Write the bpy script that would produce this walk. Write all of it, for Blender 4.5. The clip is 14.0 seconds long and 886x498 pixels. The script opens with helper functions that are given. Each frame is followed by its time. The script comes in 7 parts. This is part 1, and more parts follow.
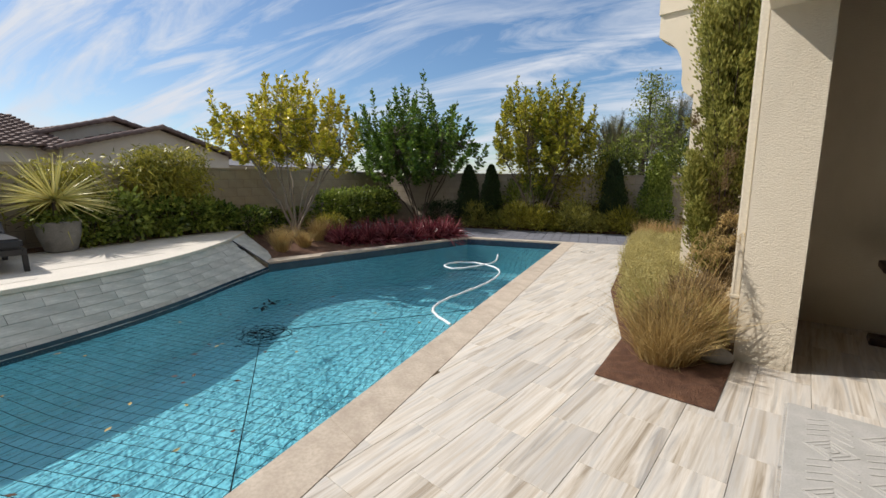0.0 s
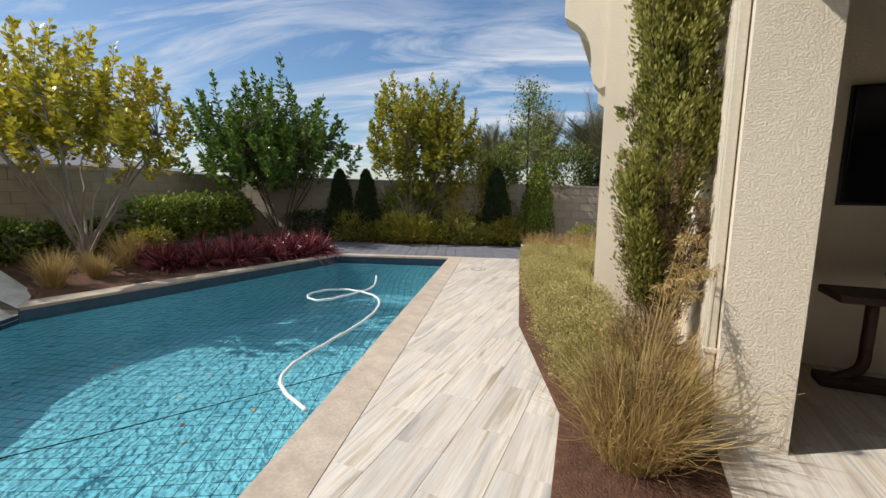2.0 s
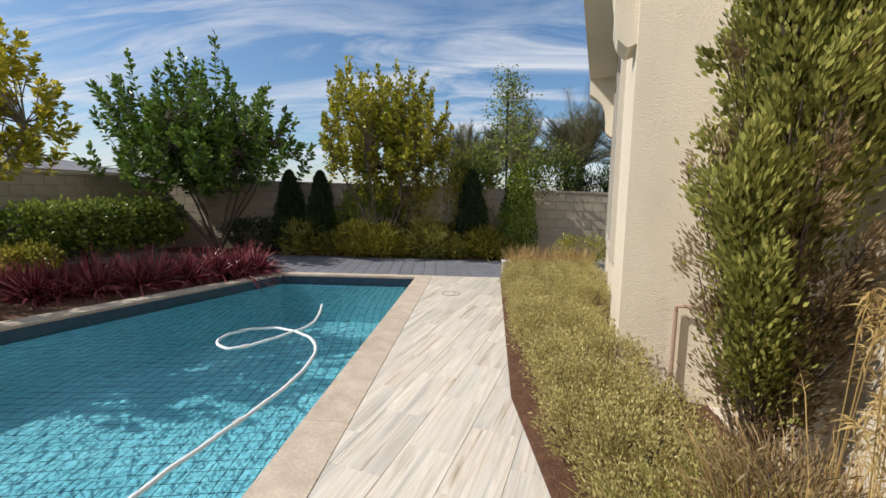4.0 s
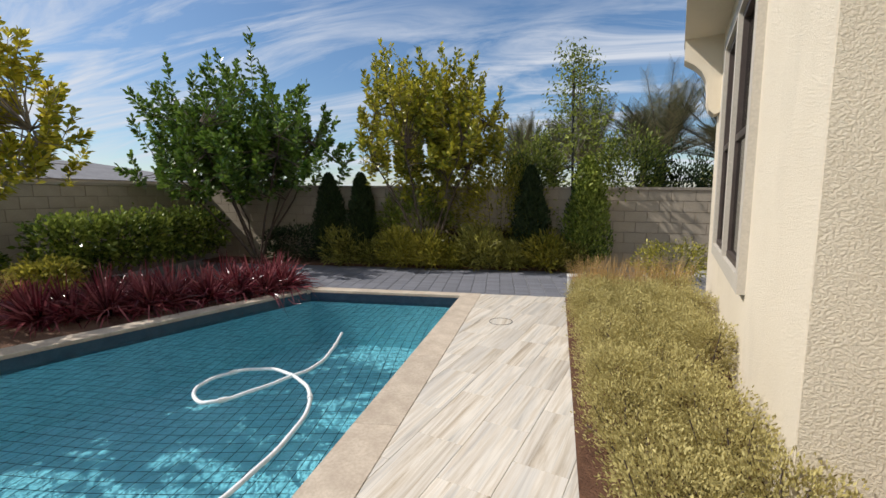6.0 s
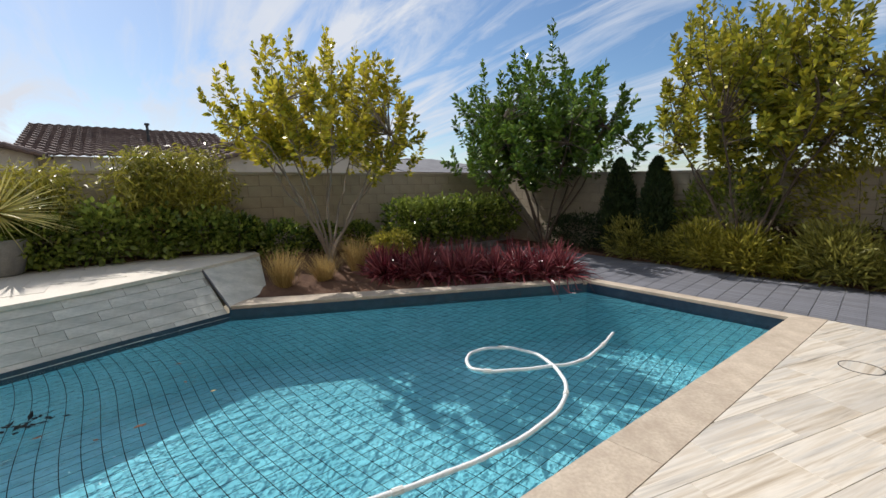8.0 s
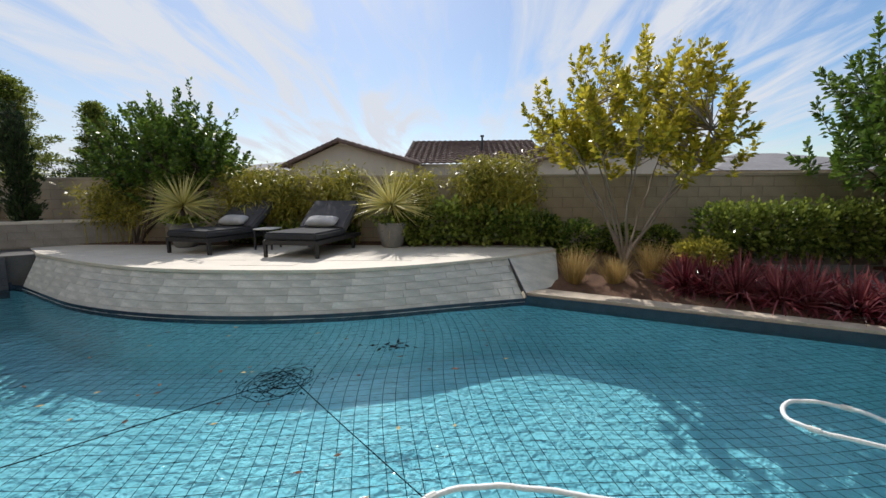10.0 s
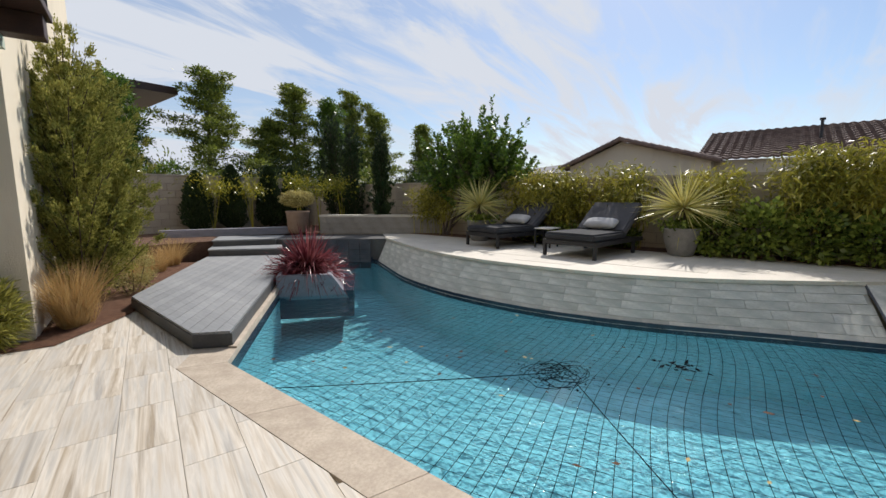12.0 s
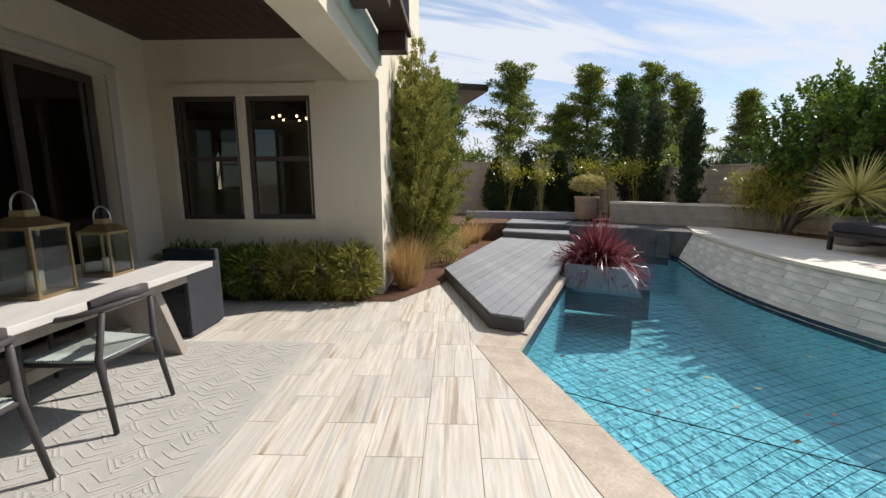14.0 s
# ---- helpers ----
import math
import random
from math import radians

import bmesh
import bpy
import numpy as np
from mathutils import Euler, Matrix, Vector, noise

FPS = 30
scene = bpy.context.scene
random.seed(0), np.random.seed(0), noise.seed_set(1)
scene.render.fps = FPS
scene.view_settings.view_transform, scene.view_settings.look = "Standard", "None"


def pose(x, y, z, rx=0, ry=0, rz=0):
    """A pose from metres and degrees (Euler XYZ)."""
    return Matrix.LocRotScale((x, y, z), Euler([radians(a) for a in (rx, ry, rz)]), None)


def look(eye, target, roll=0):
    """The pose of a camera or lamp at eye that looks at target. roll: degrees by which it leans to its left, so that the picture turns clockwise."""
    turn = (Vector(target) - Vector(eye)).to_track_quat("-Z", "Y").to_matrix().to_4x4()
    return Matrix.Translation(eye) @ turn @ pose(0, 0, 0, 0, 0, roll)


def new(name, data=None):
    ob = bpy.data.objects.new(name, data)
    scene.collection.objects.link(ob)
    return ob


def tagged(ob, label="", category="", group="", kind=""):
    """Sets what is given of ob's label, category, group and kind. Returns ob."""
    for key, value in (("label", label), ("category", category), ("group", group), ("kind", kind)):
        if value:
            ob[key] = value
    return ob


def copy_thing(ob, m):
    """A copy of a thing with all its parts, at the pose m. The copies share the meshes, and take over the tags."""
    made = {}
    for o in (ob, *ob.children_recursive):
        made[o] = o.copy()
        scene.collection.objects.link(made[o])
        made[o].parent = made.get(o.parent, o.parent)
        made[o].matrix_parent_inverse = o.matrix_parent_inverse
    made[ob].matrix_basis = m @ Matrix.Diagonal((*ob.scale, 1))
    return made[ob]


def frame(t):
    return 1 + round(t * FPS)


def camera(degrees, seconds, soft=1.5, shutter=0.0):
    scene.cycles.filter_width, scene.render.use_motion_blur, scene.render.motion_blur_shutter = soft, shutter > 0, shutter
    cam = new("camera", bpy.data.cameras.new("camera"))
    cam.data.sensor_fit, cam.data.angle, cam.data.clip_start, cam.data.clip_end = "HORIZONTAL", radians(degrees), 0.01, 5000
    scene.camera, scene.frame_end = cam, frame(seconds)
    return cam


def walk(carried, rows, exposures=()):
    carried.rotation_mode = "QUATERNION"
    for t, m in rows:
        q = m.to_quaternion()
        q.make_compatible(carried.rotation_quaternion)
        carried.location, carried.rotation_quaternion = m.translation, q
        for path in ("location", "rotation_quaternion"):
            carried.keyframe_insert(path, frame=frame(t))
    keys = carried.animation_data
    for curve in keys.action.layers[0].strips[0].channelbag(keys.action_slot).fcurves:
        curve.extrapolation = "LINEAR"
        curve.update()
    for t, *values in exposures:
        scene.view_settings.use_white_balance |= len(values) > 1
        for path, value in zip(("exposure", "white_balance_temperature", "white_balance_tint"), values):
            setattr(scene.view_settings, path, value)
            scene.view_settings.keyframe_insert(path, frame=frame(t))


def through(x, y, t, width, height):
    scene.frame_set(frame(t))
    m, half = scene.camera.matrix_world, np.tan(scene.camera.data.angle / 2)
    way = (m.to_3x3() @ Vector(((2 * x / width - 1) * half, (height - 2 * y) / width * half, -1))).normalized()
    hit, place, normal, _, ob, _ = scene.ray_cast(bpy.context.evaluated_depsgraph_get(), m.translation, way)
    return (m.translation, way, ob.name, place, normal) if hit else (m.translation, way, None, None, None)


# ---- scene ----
cam = camera(94.09, 14.0)
# seconds, eye x y z, yaw, pitch, roll
ROWS = [
    (0, 1.338, 1.238, 1.437, 25.68, -9.21, 0.47),
    (0.5, 1.196, 1.569, 1.424, 20.04, -9.03, 0.39),
    (1, 1.074, 1.923, 1.423, 15.25, -8.87, 0.14),
    (1.5, 0.929, 2.306, 1.427, 11.65, -8.56, -0.13),
    (2, 0.871, 2.658, 1.422, 8.78, -8.19, -0.35),
    (2.5, 0.815, 3.000, 1.447, 6.47, -7.93, -0.33),
    (3, 0.724, 3.406, 1.440, 4.84, -7.64, -0.60),
    (5.5, 0.878, 5.090, 1.440, 8.15, -7.43, 0.76),
    (6, 0.859, 5.397, 1.448, 13.73, -7.37, 0.95),
    (6.5, 0.894, 5.554, 1.448, 21.85, -7.55, 1.24),
    (7, 0.921, 5.612, 1.423, 31.23, -7.86, 1.22),
    (7.5, 0.933, 5.655, 1.410, 41.98, -8.03, 1.32),
    (8, 0.852, 5.665, 1.417, 52.73, -8.21, 1.09),
    (10.5, 1.112, 5.627, 1.435, 101.60, -7.35, 0.19),
    (11, 1.141, 5.585, 1.439, 110.19, -7.05, 0.24),
    (11.5, 1.146, 5.575, 1.434, 119.55, -6.95, 0.29),
    (12, 1.165, 5.509, 1.424, 128.82, -7.27, 0.17),
    (12.5, 1.179, 5.457, 1.422, 138.15, -7.87, 0.22),
    (13, 1.179, 5.315, 1.419, 147.13, -8.46, 0.25),
    (13.5, 1.163, 5.153, 1.432, 156.42, -8.89, 0.34),
    (14, 1.104, 5.007, 1.427, 166.22, -9.22, 0.19),
]
walk(cam, [(t, pose(x, y, z, 90 + pitch, roll, yaw)) for t, x, y, z, yaw, pitch, roll in ROWS], [(0, 0.42), (3, 0.42), (6.5, 0.38), (8, 0.44), (11, 0.40), (12.5, 0.38), (14, 0.60)])

# ---- light ----
SUN_AZ, SUN_EL = radians(255), radians(45)  # compass bearing and height of the sun
sun_dir = Vector((math.sin(SUN_AZ) * math.cos(SUN_EL), math.cos(SUN_AZ) * math.cos(SUN_EL), math.sin(SUN_EL)))
world = bpy.data.worlds.new("world")
scene.world = world
world.use_nodes = True


def build_world():
    nt = world.node_tree
    nt.nodes.clear()
    N = nt.nodes.new
    out, bg, sky = N("ShaderNodeOutputWorld"), N("ShaderNodeBackground"), N("ShaderNodeTexSky")
    sky.sky_type, sky.sun_disc = "NISHITA", False
    sky.sun_elevation, sky.sun_rotation = SUN_EL, SUN_AZ
    sky.air_density, sky.dust_density, sky.ozone_density = 1.0, 0.6, 2.5
    co, mp, mp2 = N("ShaderNodeTexCoord"), N("ShaderNodeMapping"), N("ShaderNodeMapping")
    sep, zz, dx, dy, comb = N("ShaderNodeSeparateXYZ"), N("ShaderNodeMath"), N("ShaderNodeMath"), N("ShaderNodeMath"), N("ShaderNodeCombineXYZ")
    nt.links.new(co.outputs["Generated"], sep.inputs[0])
    zz.operation = "ADD"
    zz.inputs[1].default_value = 0.22
    nt.links.new(sep.outputs[2], zz.inputs[0])
    for d, s in ((dx, 0), (dy, 1)):
        d.operation = "DIVIDE"
        nt.links.new(sep.outputs[s], d.inputs[0])
        nt.links.new(zz.outputs[0], d.inputs[1])
        nt.links.new(d.outputs[0], comb.inputs[s])
    # long thin streaks of high cloud
    mp.inputs["Rotation"].default_value = (0, 0, radians(28))
    mp.inputs["Scale"].default_value = (0.55, 2.3, 1)
    mp2.inputs["Rotation"].default_value = (0, 0, radians(10))
    mp2.inputs["Scale"].default_value = (0.5, 0.8, 1)
    mp2.inputs["Location"].default_value = (1.3, 0.4, 0)
    n1, n2, r1, r2 = N("ShaderNodeTexNoise"), N("ShaderNodeTexNoise"), N("ShaderNodeValToRGB"), N("ShaderNodeValToRGB")
    nt.links.new(comb.outputs[0], mp.inputs[0])
    nt.links.new(comb.outputs[0], mp2.inputs[0])
    nt.links.new(mp.outputs[0], n1.inputs[0])
    nt.links.new(mp2.outputs[0], n2.inputs[0])
    n1.inputs["Scale"].default_value, n1.inputs["Detail"].default_value, n1.inputs["Roughness"].default_value = 1.6, 9, 0.62
    n1.inputs["Distortion"].default_value = 0.9
    n2.inputs["Scale"].default_value, n2.inputs["Detail"].default_value = 1.1, 5
    r1.color_ramp.elements[0].position, r1.color_ramp.elements[1].position = 0.42, 0.62
    r2.color_ramp.elements[0].position, r2.color_ramp.elements[1].position = 0.27, 0.54
    nt.links.new(n1.outputs[0], r1.inputs[0])
    nt.links.new(n2.outputs[0], r2.inputs[0])
    mul, mul2, mix = N("ShaderNodeMath"), N("ShaderNodeMath"), N("ShaderNodeMix")
    mul.operation, mul2.operation = "MULTIPLY", "MULTIPLY_ADD"
    nt.links.new(r1.outputs[0], mul.inputs[0])
    nt.links.new(r2.outputs[0], mul.inputs[1])
    nt.links.new(mul.outputs[0], mul2.inputs[0])
    mul2.inputs[1].default_value = 0.90
    # thin high haze, thicker towards the south
    veil = N("ShaderNodeMath")
    veil.operation, veil.use_clamp = "MULTIPLY_ADD", True
    nt.links.new(sep.outputs[1], veil.inputs[0])
    veil.inputs[1].default_value, veil.inputs[2].default_value = -0.20, 0.24
    nt.links.new(veil.outputs[0], mul2.inputs[2])
    mix.data_type, mix.clamp_factor = "RGBA", True
    mix.inputs[7].default_value = CLOUD
    nt.links.new(mul2.outputs[0], mix.inputs[0])
    deep = N("ShaderNodeHueSaturation")
    deep.inputs["Saturation"].default_value, deep.inputs["Value"].default_value = 1.22, 0.92
    nt.links.new(sky.outputs[0], deep.inputs["Color"])
    nt.links.new(deep.outputs[0], mix.inputs[6])
    nt.links.new(mix.outputs[2], bg.inputs[0])
    bg.inputs[1].default_value = SKY
    nt.links.new(bg.outputs[0], out.inputs[0])


SKY, CLOUD = 0.100, (5.3, 5.6, 6.2, 1)
build_world()
sun = new("sun", bpy.data.lights.new("sun", "SUN"))
sun.data.energy, sun.data.angle, sun.data.color = 3.6, radians(0.53), (1.0, 0.938, 0.87)
sun.matrix_world = look(sun_dir * 50, (0, 0, 0))

# ---- materials ----


def material(name, rough=0.7, metal=0.0, spec=0.5):
    m = bpy.data.materials.new(name)
    m.use_nodes = True
    b = m.node_tree.nodes["Principled BSDF"]
    b.inputs["Roughness"].default_value, b.inputs["Metallic"].default_value = rough, metal
    b.inputs["Specular IOR Level"].default_value = spec
    return m, m.node_tree, b


def coords(nt, scale=(1, 1, 1), rot=(0, 0, 0), kind="Object"):
    co, mp = nt.nodes.new("ShaderNodeTexCoord"), nt.nodes.new("ShaderNodeMapping")
    mp.inputs["Scale"].default_value, mp.inputs["Rotation"].default_value = scale, rot
    nt.links.new(co.outputs[kind], mp.inputs[0])
    return mp


def noise_of(nt, vec, scale, detail=4, rough=0.55, distort=0.0):
    n = nt.nodes.new("ShaderNodeTexNoise")
    n.inputs["Scale"].default_value, n.inputs["Detail"].default_value, n.inputs["Roughness"].default_value, n.inputs["Distortion"].default_value = scale, detail, rough, distort
    nt.links.new(vec.outputs[0], n.inputs[0])
    return n


def ramp(nt, fac, stops):
    r = nt.nodes.new("ShaderNodeValToRGB")
    e = r.color_ramp.elements
    while len(e) < len(stops):
        e.new(0.5)
    for k, (p, c) in zip(e, stops):
        k.position, k.color = p, (*c, 1) if len(c) == 3 else c
    nt.links.new(fac, r.inputs[0])
    return r


def mixed(nt, fac, a, b, mode="MIX"):
    m = nt.nodes.new("ShaderNodeMix")
    m.data_type, m.blend_type = "RGBA", mode
    for s, v in ((0, fac), (6, a), (7, b)):
        if hasattr(v, "links"):
            nt.links.new(v, m.inputs[s])
        else:
            m.inputs[s].default_value = v if s == 0 else (*v, 1)
    return m.outputs[2]


def bump(nt, b, height, strength=0.3, distance=0.01):
    n = nt.nodes.new("ShaderNodeBump")
    n.inputs["Strength"].default_value, n.inputs["Distance"].default_value = strength, distance
    nt.links.new(height, n.inputs["Height"])
    nt.links.new(n.outputs[0], b.inputs["Normal"])


def two_scale(name, c1, c2, big=1.5, small=40, rough=0.8, relief=0.3, dist=0.004, spec=0.4, vary=0.0, metal=0.0, stretch=(1, 1, 1), kind="Object"):
    """Colour that drifts at one scale and grain at another, with relief."""
    m, nt, b = material(name, rough, metal, spec)
    v = coords(nt, stretch, kind=kind)
    n1, n2 = noise_of(nt, v, big, 5), noise_of(nt, v, small, 6, 0.6)
    r = ramp(nt, n1.outputs[0], [(0.3, c1), (0.7, c2)])
    dark = tuple(x * 0.72 for x in c1)
    col = mixed(nt, ramp(nt, n2.outputs[0], [(0.35, (0, 0, 0)), (0.75, (0.6, 0.6, 0.6))]).outputs[0], r.outputs[0], dark)
    if vary:
        info, mr = nt.nodes.new("ShaderNodeObjectInfo"), nt.nodes.new("ShaderNodeMapRange")
        nt.links.new(info.outputs["Random"], mr.inputs[0])
        mr.inputs[3].default_value, mr.inputs[4].default_value = 1 - vary, 1 + vary
        hsv = nt.nodes.new("ShaderNodeHueSaturation")
        nt.links.new(col, hsv.inputs["Color"])
        nt.links.new(mr.outputs[0], hsv.inputs["Value"])
        col = hsv.outputs[0]
    nt.links.new(col, b.inputs["Base Color"])
    bump(nt, b, n2.outputs[0], relief, dist)
    return m


def leaf_material(name, dark, mid, light, rough=0.42, through=0.35, spec=0.4):
    m, nt, b = material(name, rough, 0, spec)
    g = nt.nodes.new("ShaderNodeNewGeometry")
    r = ramp(nt, g.outputs["Random Per Island"], [(0.0, dark), (0.5, mid), (1.0, light)])
    v = coords(nt)
    n = noise_of(nt, v, 1.3, 3)
    col = mixed(nt, ramp(nt, n.outputs[0], [(0.35, (0, 0, 0)), (0.7, (0.5, 0.5, 0.5))]).outputs[0], r.outputs[0], light)
    nt.links.new(col, b.inputs["Base Color"])
    t, mx = nt.nodes.new("ShaderNodeBsdfTranslucent"), nt.nodes.new("ShaderNodeMixShader")
    nt.links.new(col, t.inputs[0])
    mx.inputs[0].default_value = through
    out = nt.nodes["Material Output"]
    nt.links.new(b.outputs[0], mx.inputs[1])
    nt.links.new(t.outputs[0], mx.inputs[2])
    nt.links.new(mx.outputs[0], out.inputs[0])
    return m


def make_travertine():
    m, nt, b = material("travertine", 0.5, 0, 0.4)
    v = coords(nt, (1, 1, 1))
    info, add = nt.nodes.new("ShaderNodeObjectInfo"), nt.nodes.new("ShaderNodeVectorMath")
    add.operation = "MULTIPLY_ADD"
    comb = nt.nodes.new("ShaderNodeCombineXYZ")
    for k in range(3):
        nt.links.new(info.outputs["Random"], comb.inputs[k])
    nt.links.new(comb.outputs[0], add.inputs[0])
    add.inputs[1].default_value = (37, 61, 11)
    nt.links.new(v.outputs[0], add.inputs[2])
    mp = nt.nodes.new("ShaderNodeMapping")
    mp.inputs["Scale"].default_value = (1, 0.05, 1)
    nt.links.new(add.outputs[0], mp.inputs[0])
    n1, n2, n3 = noise_of(nt, mp, 14, 6, 0.6, 0.7), noise_of(nt, mp, 45, 5, 0.6, 0.4), noise_of(nt, add, 90, 3)
    r = ramp(nt, n1.outputs[0], [(0.32, (0.27, 0.215, 0.15)), (0.41, (0.50, 0.44, 0.36)), (0.50, (0.66, 0.61, 0.535)), (0.59, (0.52, 0.49, 0.44)), (0.68, (0.33, 0.31, 0.285))])
    wide = noise_of(nt, mp, 5, 3, 0.5, 0.9)
    col = mixed(nt, ramp(nt, wide.outputs[0], [(0.40, (0, 0, 0)), (0.66, (0.62, 0.62, 0.62))]).outputs[0], r.outputs[0], (0.46, 0.44, 0.41))
    col = mixed(nt, ramp(nt, n2.outputs[0], [(0.46, (0, 0, 0)), (0.70, (0.6, 0.6, 0.6))]).outputs[0], col, (0.45, 0.37, 0.27))
    hsv, mr = nt.nodes.new("ShaderNodeHueSaturation"), nt.nodes.new("ShaderNodeMapRange")
    nt.links.new(info.outputs["Random"], mr.inputs[0])
    mr.inputs[3].default_value, mr.inputs[4].default_value = 0.95, 1.09
    nt.links.new(mr.outputs[0], hsv.inputs["Value"])
    nt.links.new(col, hsv.inputs["Color"])
    nt.links.new(hsv.outputs[0], b.inputs["Base Color"])
    bump(nt, b, n2.outputs[0], 0.15, 0.002)
    return m


def make_stucco(name="stucco", c1=(0.70, 0.62, 0.485), c2=(0.76, 0.68, 0.54)):
    m, nt, b = material(name, 0.9, 0, 0.25)
    v = coords(nt)
    n1, n2, n3 = noise_of(nt, v, 0.8, 4), noise_of(nt, v, 95, 4, 0.6), noise_of(nt, coords(nt, (1, 1, 0.25)), 2.2, 5, 0.6)
    r = ramp(nt, n1.outputs[0], [(0.3, c1), (0.7, c2)])
    # faint rain streaks and dust
    col = mixed(nt, ramp(nt, n3.outputs[0], [(0.52, (0, 0, 0)), (0.75, (0.45, 0.45, 0.45))]).outputs[0], r.outputs[0], tuple(x * 0.80 for x in c1))
    nt.links.new(col, b.inputs["Base Color"])
    r2 = ramp(nt, n2.outputs[0], [(0.38, (0, 0, 0)), (0.60, (1, 1, 1))])
    bump(nt, b, r2.outputs[0], 0.55, 0.004)
    return m


def make_water():
    m, nt, b = material("pool_water")
    nt.nodes.remove(b)
    out = nt.nodes["Material Output"]
    v = coords(nt, (1, 1, 1))
    n1, n2 = noise_of(nt, v, 7, 3, 0.5, 0.6), noise_of(nt, v, 22, 2, 0.5, 0.3)
    s = nt.nodes.new("ShaderNodeMath")
    s.operation = "MULTIPLY_ADD"
    nt.links.new(n2.outputs[0], s.inputs[0])
    s.inputs[1].default_value = 0.4
    nt.links.new(n1.outputs[0], s.inputs[2])
    bp = nt.nodes.new("ShaderNodeBump")
    bp.inputs["Strength"].default_value, bp.inputs["Distance"].default_value = 0.6, 0.045
    nt.links.new(s.outputs[0], bp.inputs["Height"])
    tr, gl, fr, mx = nt.nodes.new("ShaderNodeBsdfTransparent"), nt.nodes.new("ShaderNodeBsdfGlossy"), nt.nodes.new("ShaderNodeFresnel"), nt.nodes.new("ShaderNodeMixShader")
    tr.inputs[0].default_value = (0.655, 0.92, 0.972, 1)
    gl.inputs["Roughness"].default_value = 0.03
    fr.inputs[0].default_value = 1.33
    nt.links.new(bp.outputs[0], gl.inputs["Normal"])
    nt.links.new(bp.outputs[0], fr.inputs["Normal"])
    nt.links.new(fr.outputs[0], mx.inputs[0])
    nt.links.new(tr.outputs[0], mx.inputs[1])
    nt.links.new(gl.outputs[0], mx.inputs[2])
    nt.links.new(mx.outputs[0], out.inputs[0])
    return m


def make_glass(name="window_glass", tint=(0.55, 0.58, 0.56), rough=0.0):
    m, nt, b = material(name)
    nt.nodes.remove(b)
    out = nt.nodes["Material Output"]
    tr, gl, fr, mx = nt.nodes.new("ShaderNodeBsdfTransparent"), nt.nodes.new("ShaderNodeBsdfGlossy"), nt.nodes.new("ShaderNodeLayerWeight"), nt.nodes.new("ShaderNodeMixShader")
    tr.inputs[0].default_value = (*tint, 1)
    gl.inputs["Roughness"].default_value = rough
    # gloss rises towards grazing views, alike on both faces
    po, ma = nt.nodes.new("ShaderNodeMath"), nt.nodes.new("ShaderNodeMath")
    po.operation, ma.operation = "POWER", "MULTIPLY_ADD"
    po.inputs[1].default_value, ma.inputs[1].default_value, ma.inputs[2].default_value = 5.0, 0.95, 0.04
    nt.links.new(fr.outputs["Facing"], po.inputs[0])
    nt.links.new(po.outputs[0], ma.inputs[0])
    nt.links.new(ma.outputs[0], mx.inputs[0])
    nt.links.new(tr.outputs[0], mx.inputs[1])
    nt.links.new(gl.outputs[0], mx.inputs[2])
    nt.links.new(mx.outputs[0], out.inputs[0])
    return m


TRAVERTINE, STUCCO, WATER, GLASS = make_travertine(), make_stucco(), make_water(), make_glass()
CLEAR = make_glass("lantern_glass", (0.93, 0.95, 0.94))
STUCCO_GREEN = make_stucco("green_stucco", (0.44, 0.50, 0.42), (0.48, 0.54, 0.46))
COPING = two_scale("limestone_coping", (0.40, 0.33, 0.26), (0.60, 0.52, 0.42), 5, 45, 0.7, 0.4, 0.003, vary=0.06)
BLOCK = two_scale("wall_block", (0.40, 0.34, 0.265), (0.47, 0.405, 0.32), 3, 90, 0.95, 0.4, 0.004, vary=0.05)
BLOCK_CAP = two_scale("wall_cap", (0.38, 0.33, 0.27), (0.46, 0.40, 0.32), 3, 90, 0.95, 0.3, 0.003, vary=0.05)
MORTAR = two_scale("mortar", (0.26, 0.22, 0.18), (0.32, 0.28, 0.23), 5, 120, 0.95, 0.3, 0.003)
LEDGER = two_scale("pale_ledger_stone", (0.40, 0.42, 0.39), (0.74, 0.73, 0.68), 5, 40, 0.6, 0.5, 0.006, vary=0.09, stretch=(1, 0.5, 1.6))
TERRACE = two_scale("terrace_stone", (0.58, 0.54, 0.47), (0.68, 0.63, 0.55), 2, 50, 0.75, 0.25, 0.003, vary=0.04)
DARK_TILE = two_scale("dark_waterline_tile", (0.012, 0.022, 0.045), (0.03, 0.05, 0.08), 8, 60, 0.25, 0.2, 0.002, spec=0.6)
PALE_MORTAR = two_scale("pale_mortar", (0.33, 0.33, 0.30), (0.42, 0.42, 0.38), 5, 100, 0.95, 0.3, 0.003)
PAVER = two_scale("charcoal_paver", (0.13, 0.135, 0.16), (0.20, 0.205, 0.23), 2.5, 70, 0.8, 0.5, 0.004, vary=0.14)
JOINT = two_scale("pale_joint_sand", (0.34, 0.33, 0.32), (0.42, 0.41, 0.39), 5, 80, 0.95)
GROUT = two_scale("grout", (0.40, 0.36, 0.30), (0.50, 0.46, 0.39), 5, 80, 0.95)
PLASTER = two_scale("pool_plaster", (0.34, 0.61, 0.67), (0.51, 0.755, 0.80), 1.2, 9, 0.8, 0.2, 0.01)
BOARD = two_scale("grey_composite_board", (0.23, 0.24, 0.25), (0.33, 0.335, 0.34), 2.5, 50, 0.6, 0.35, 0.002, vary=0.08, stretch=(1, 0.08, 1))
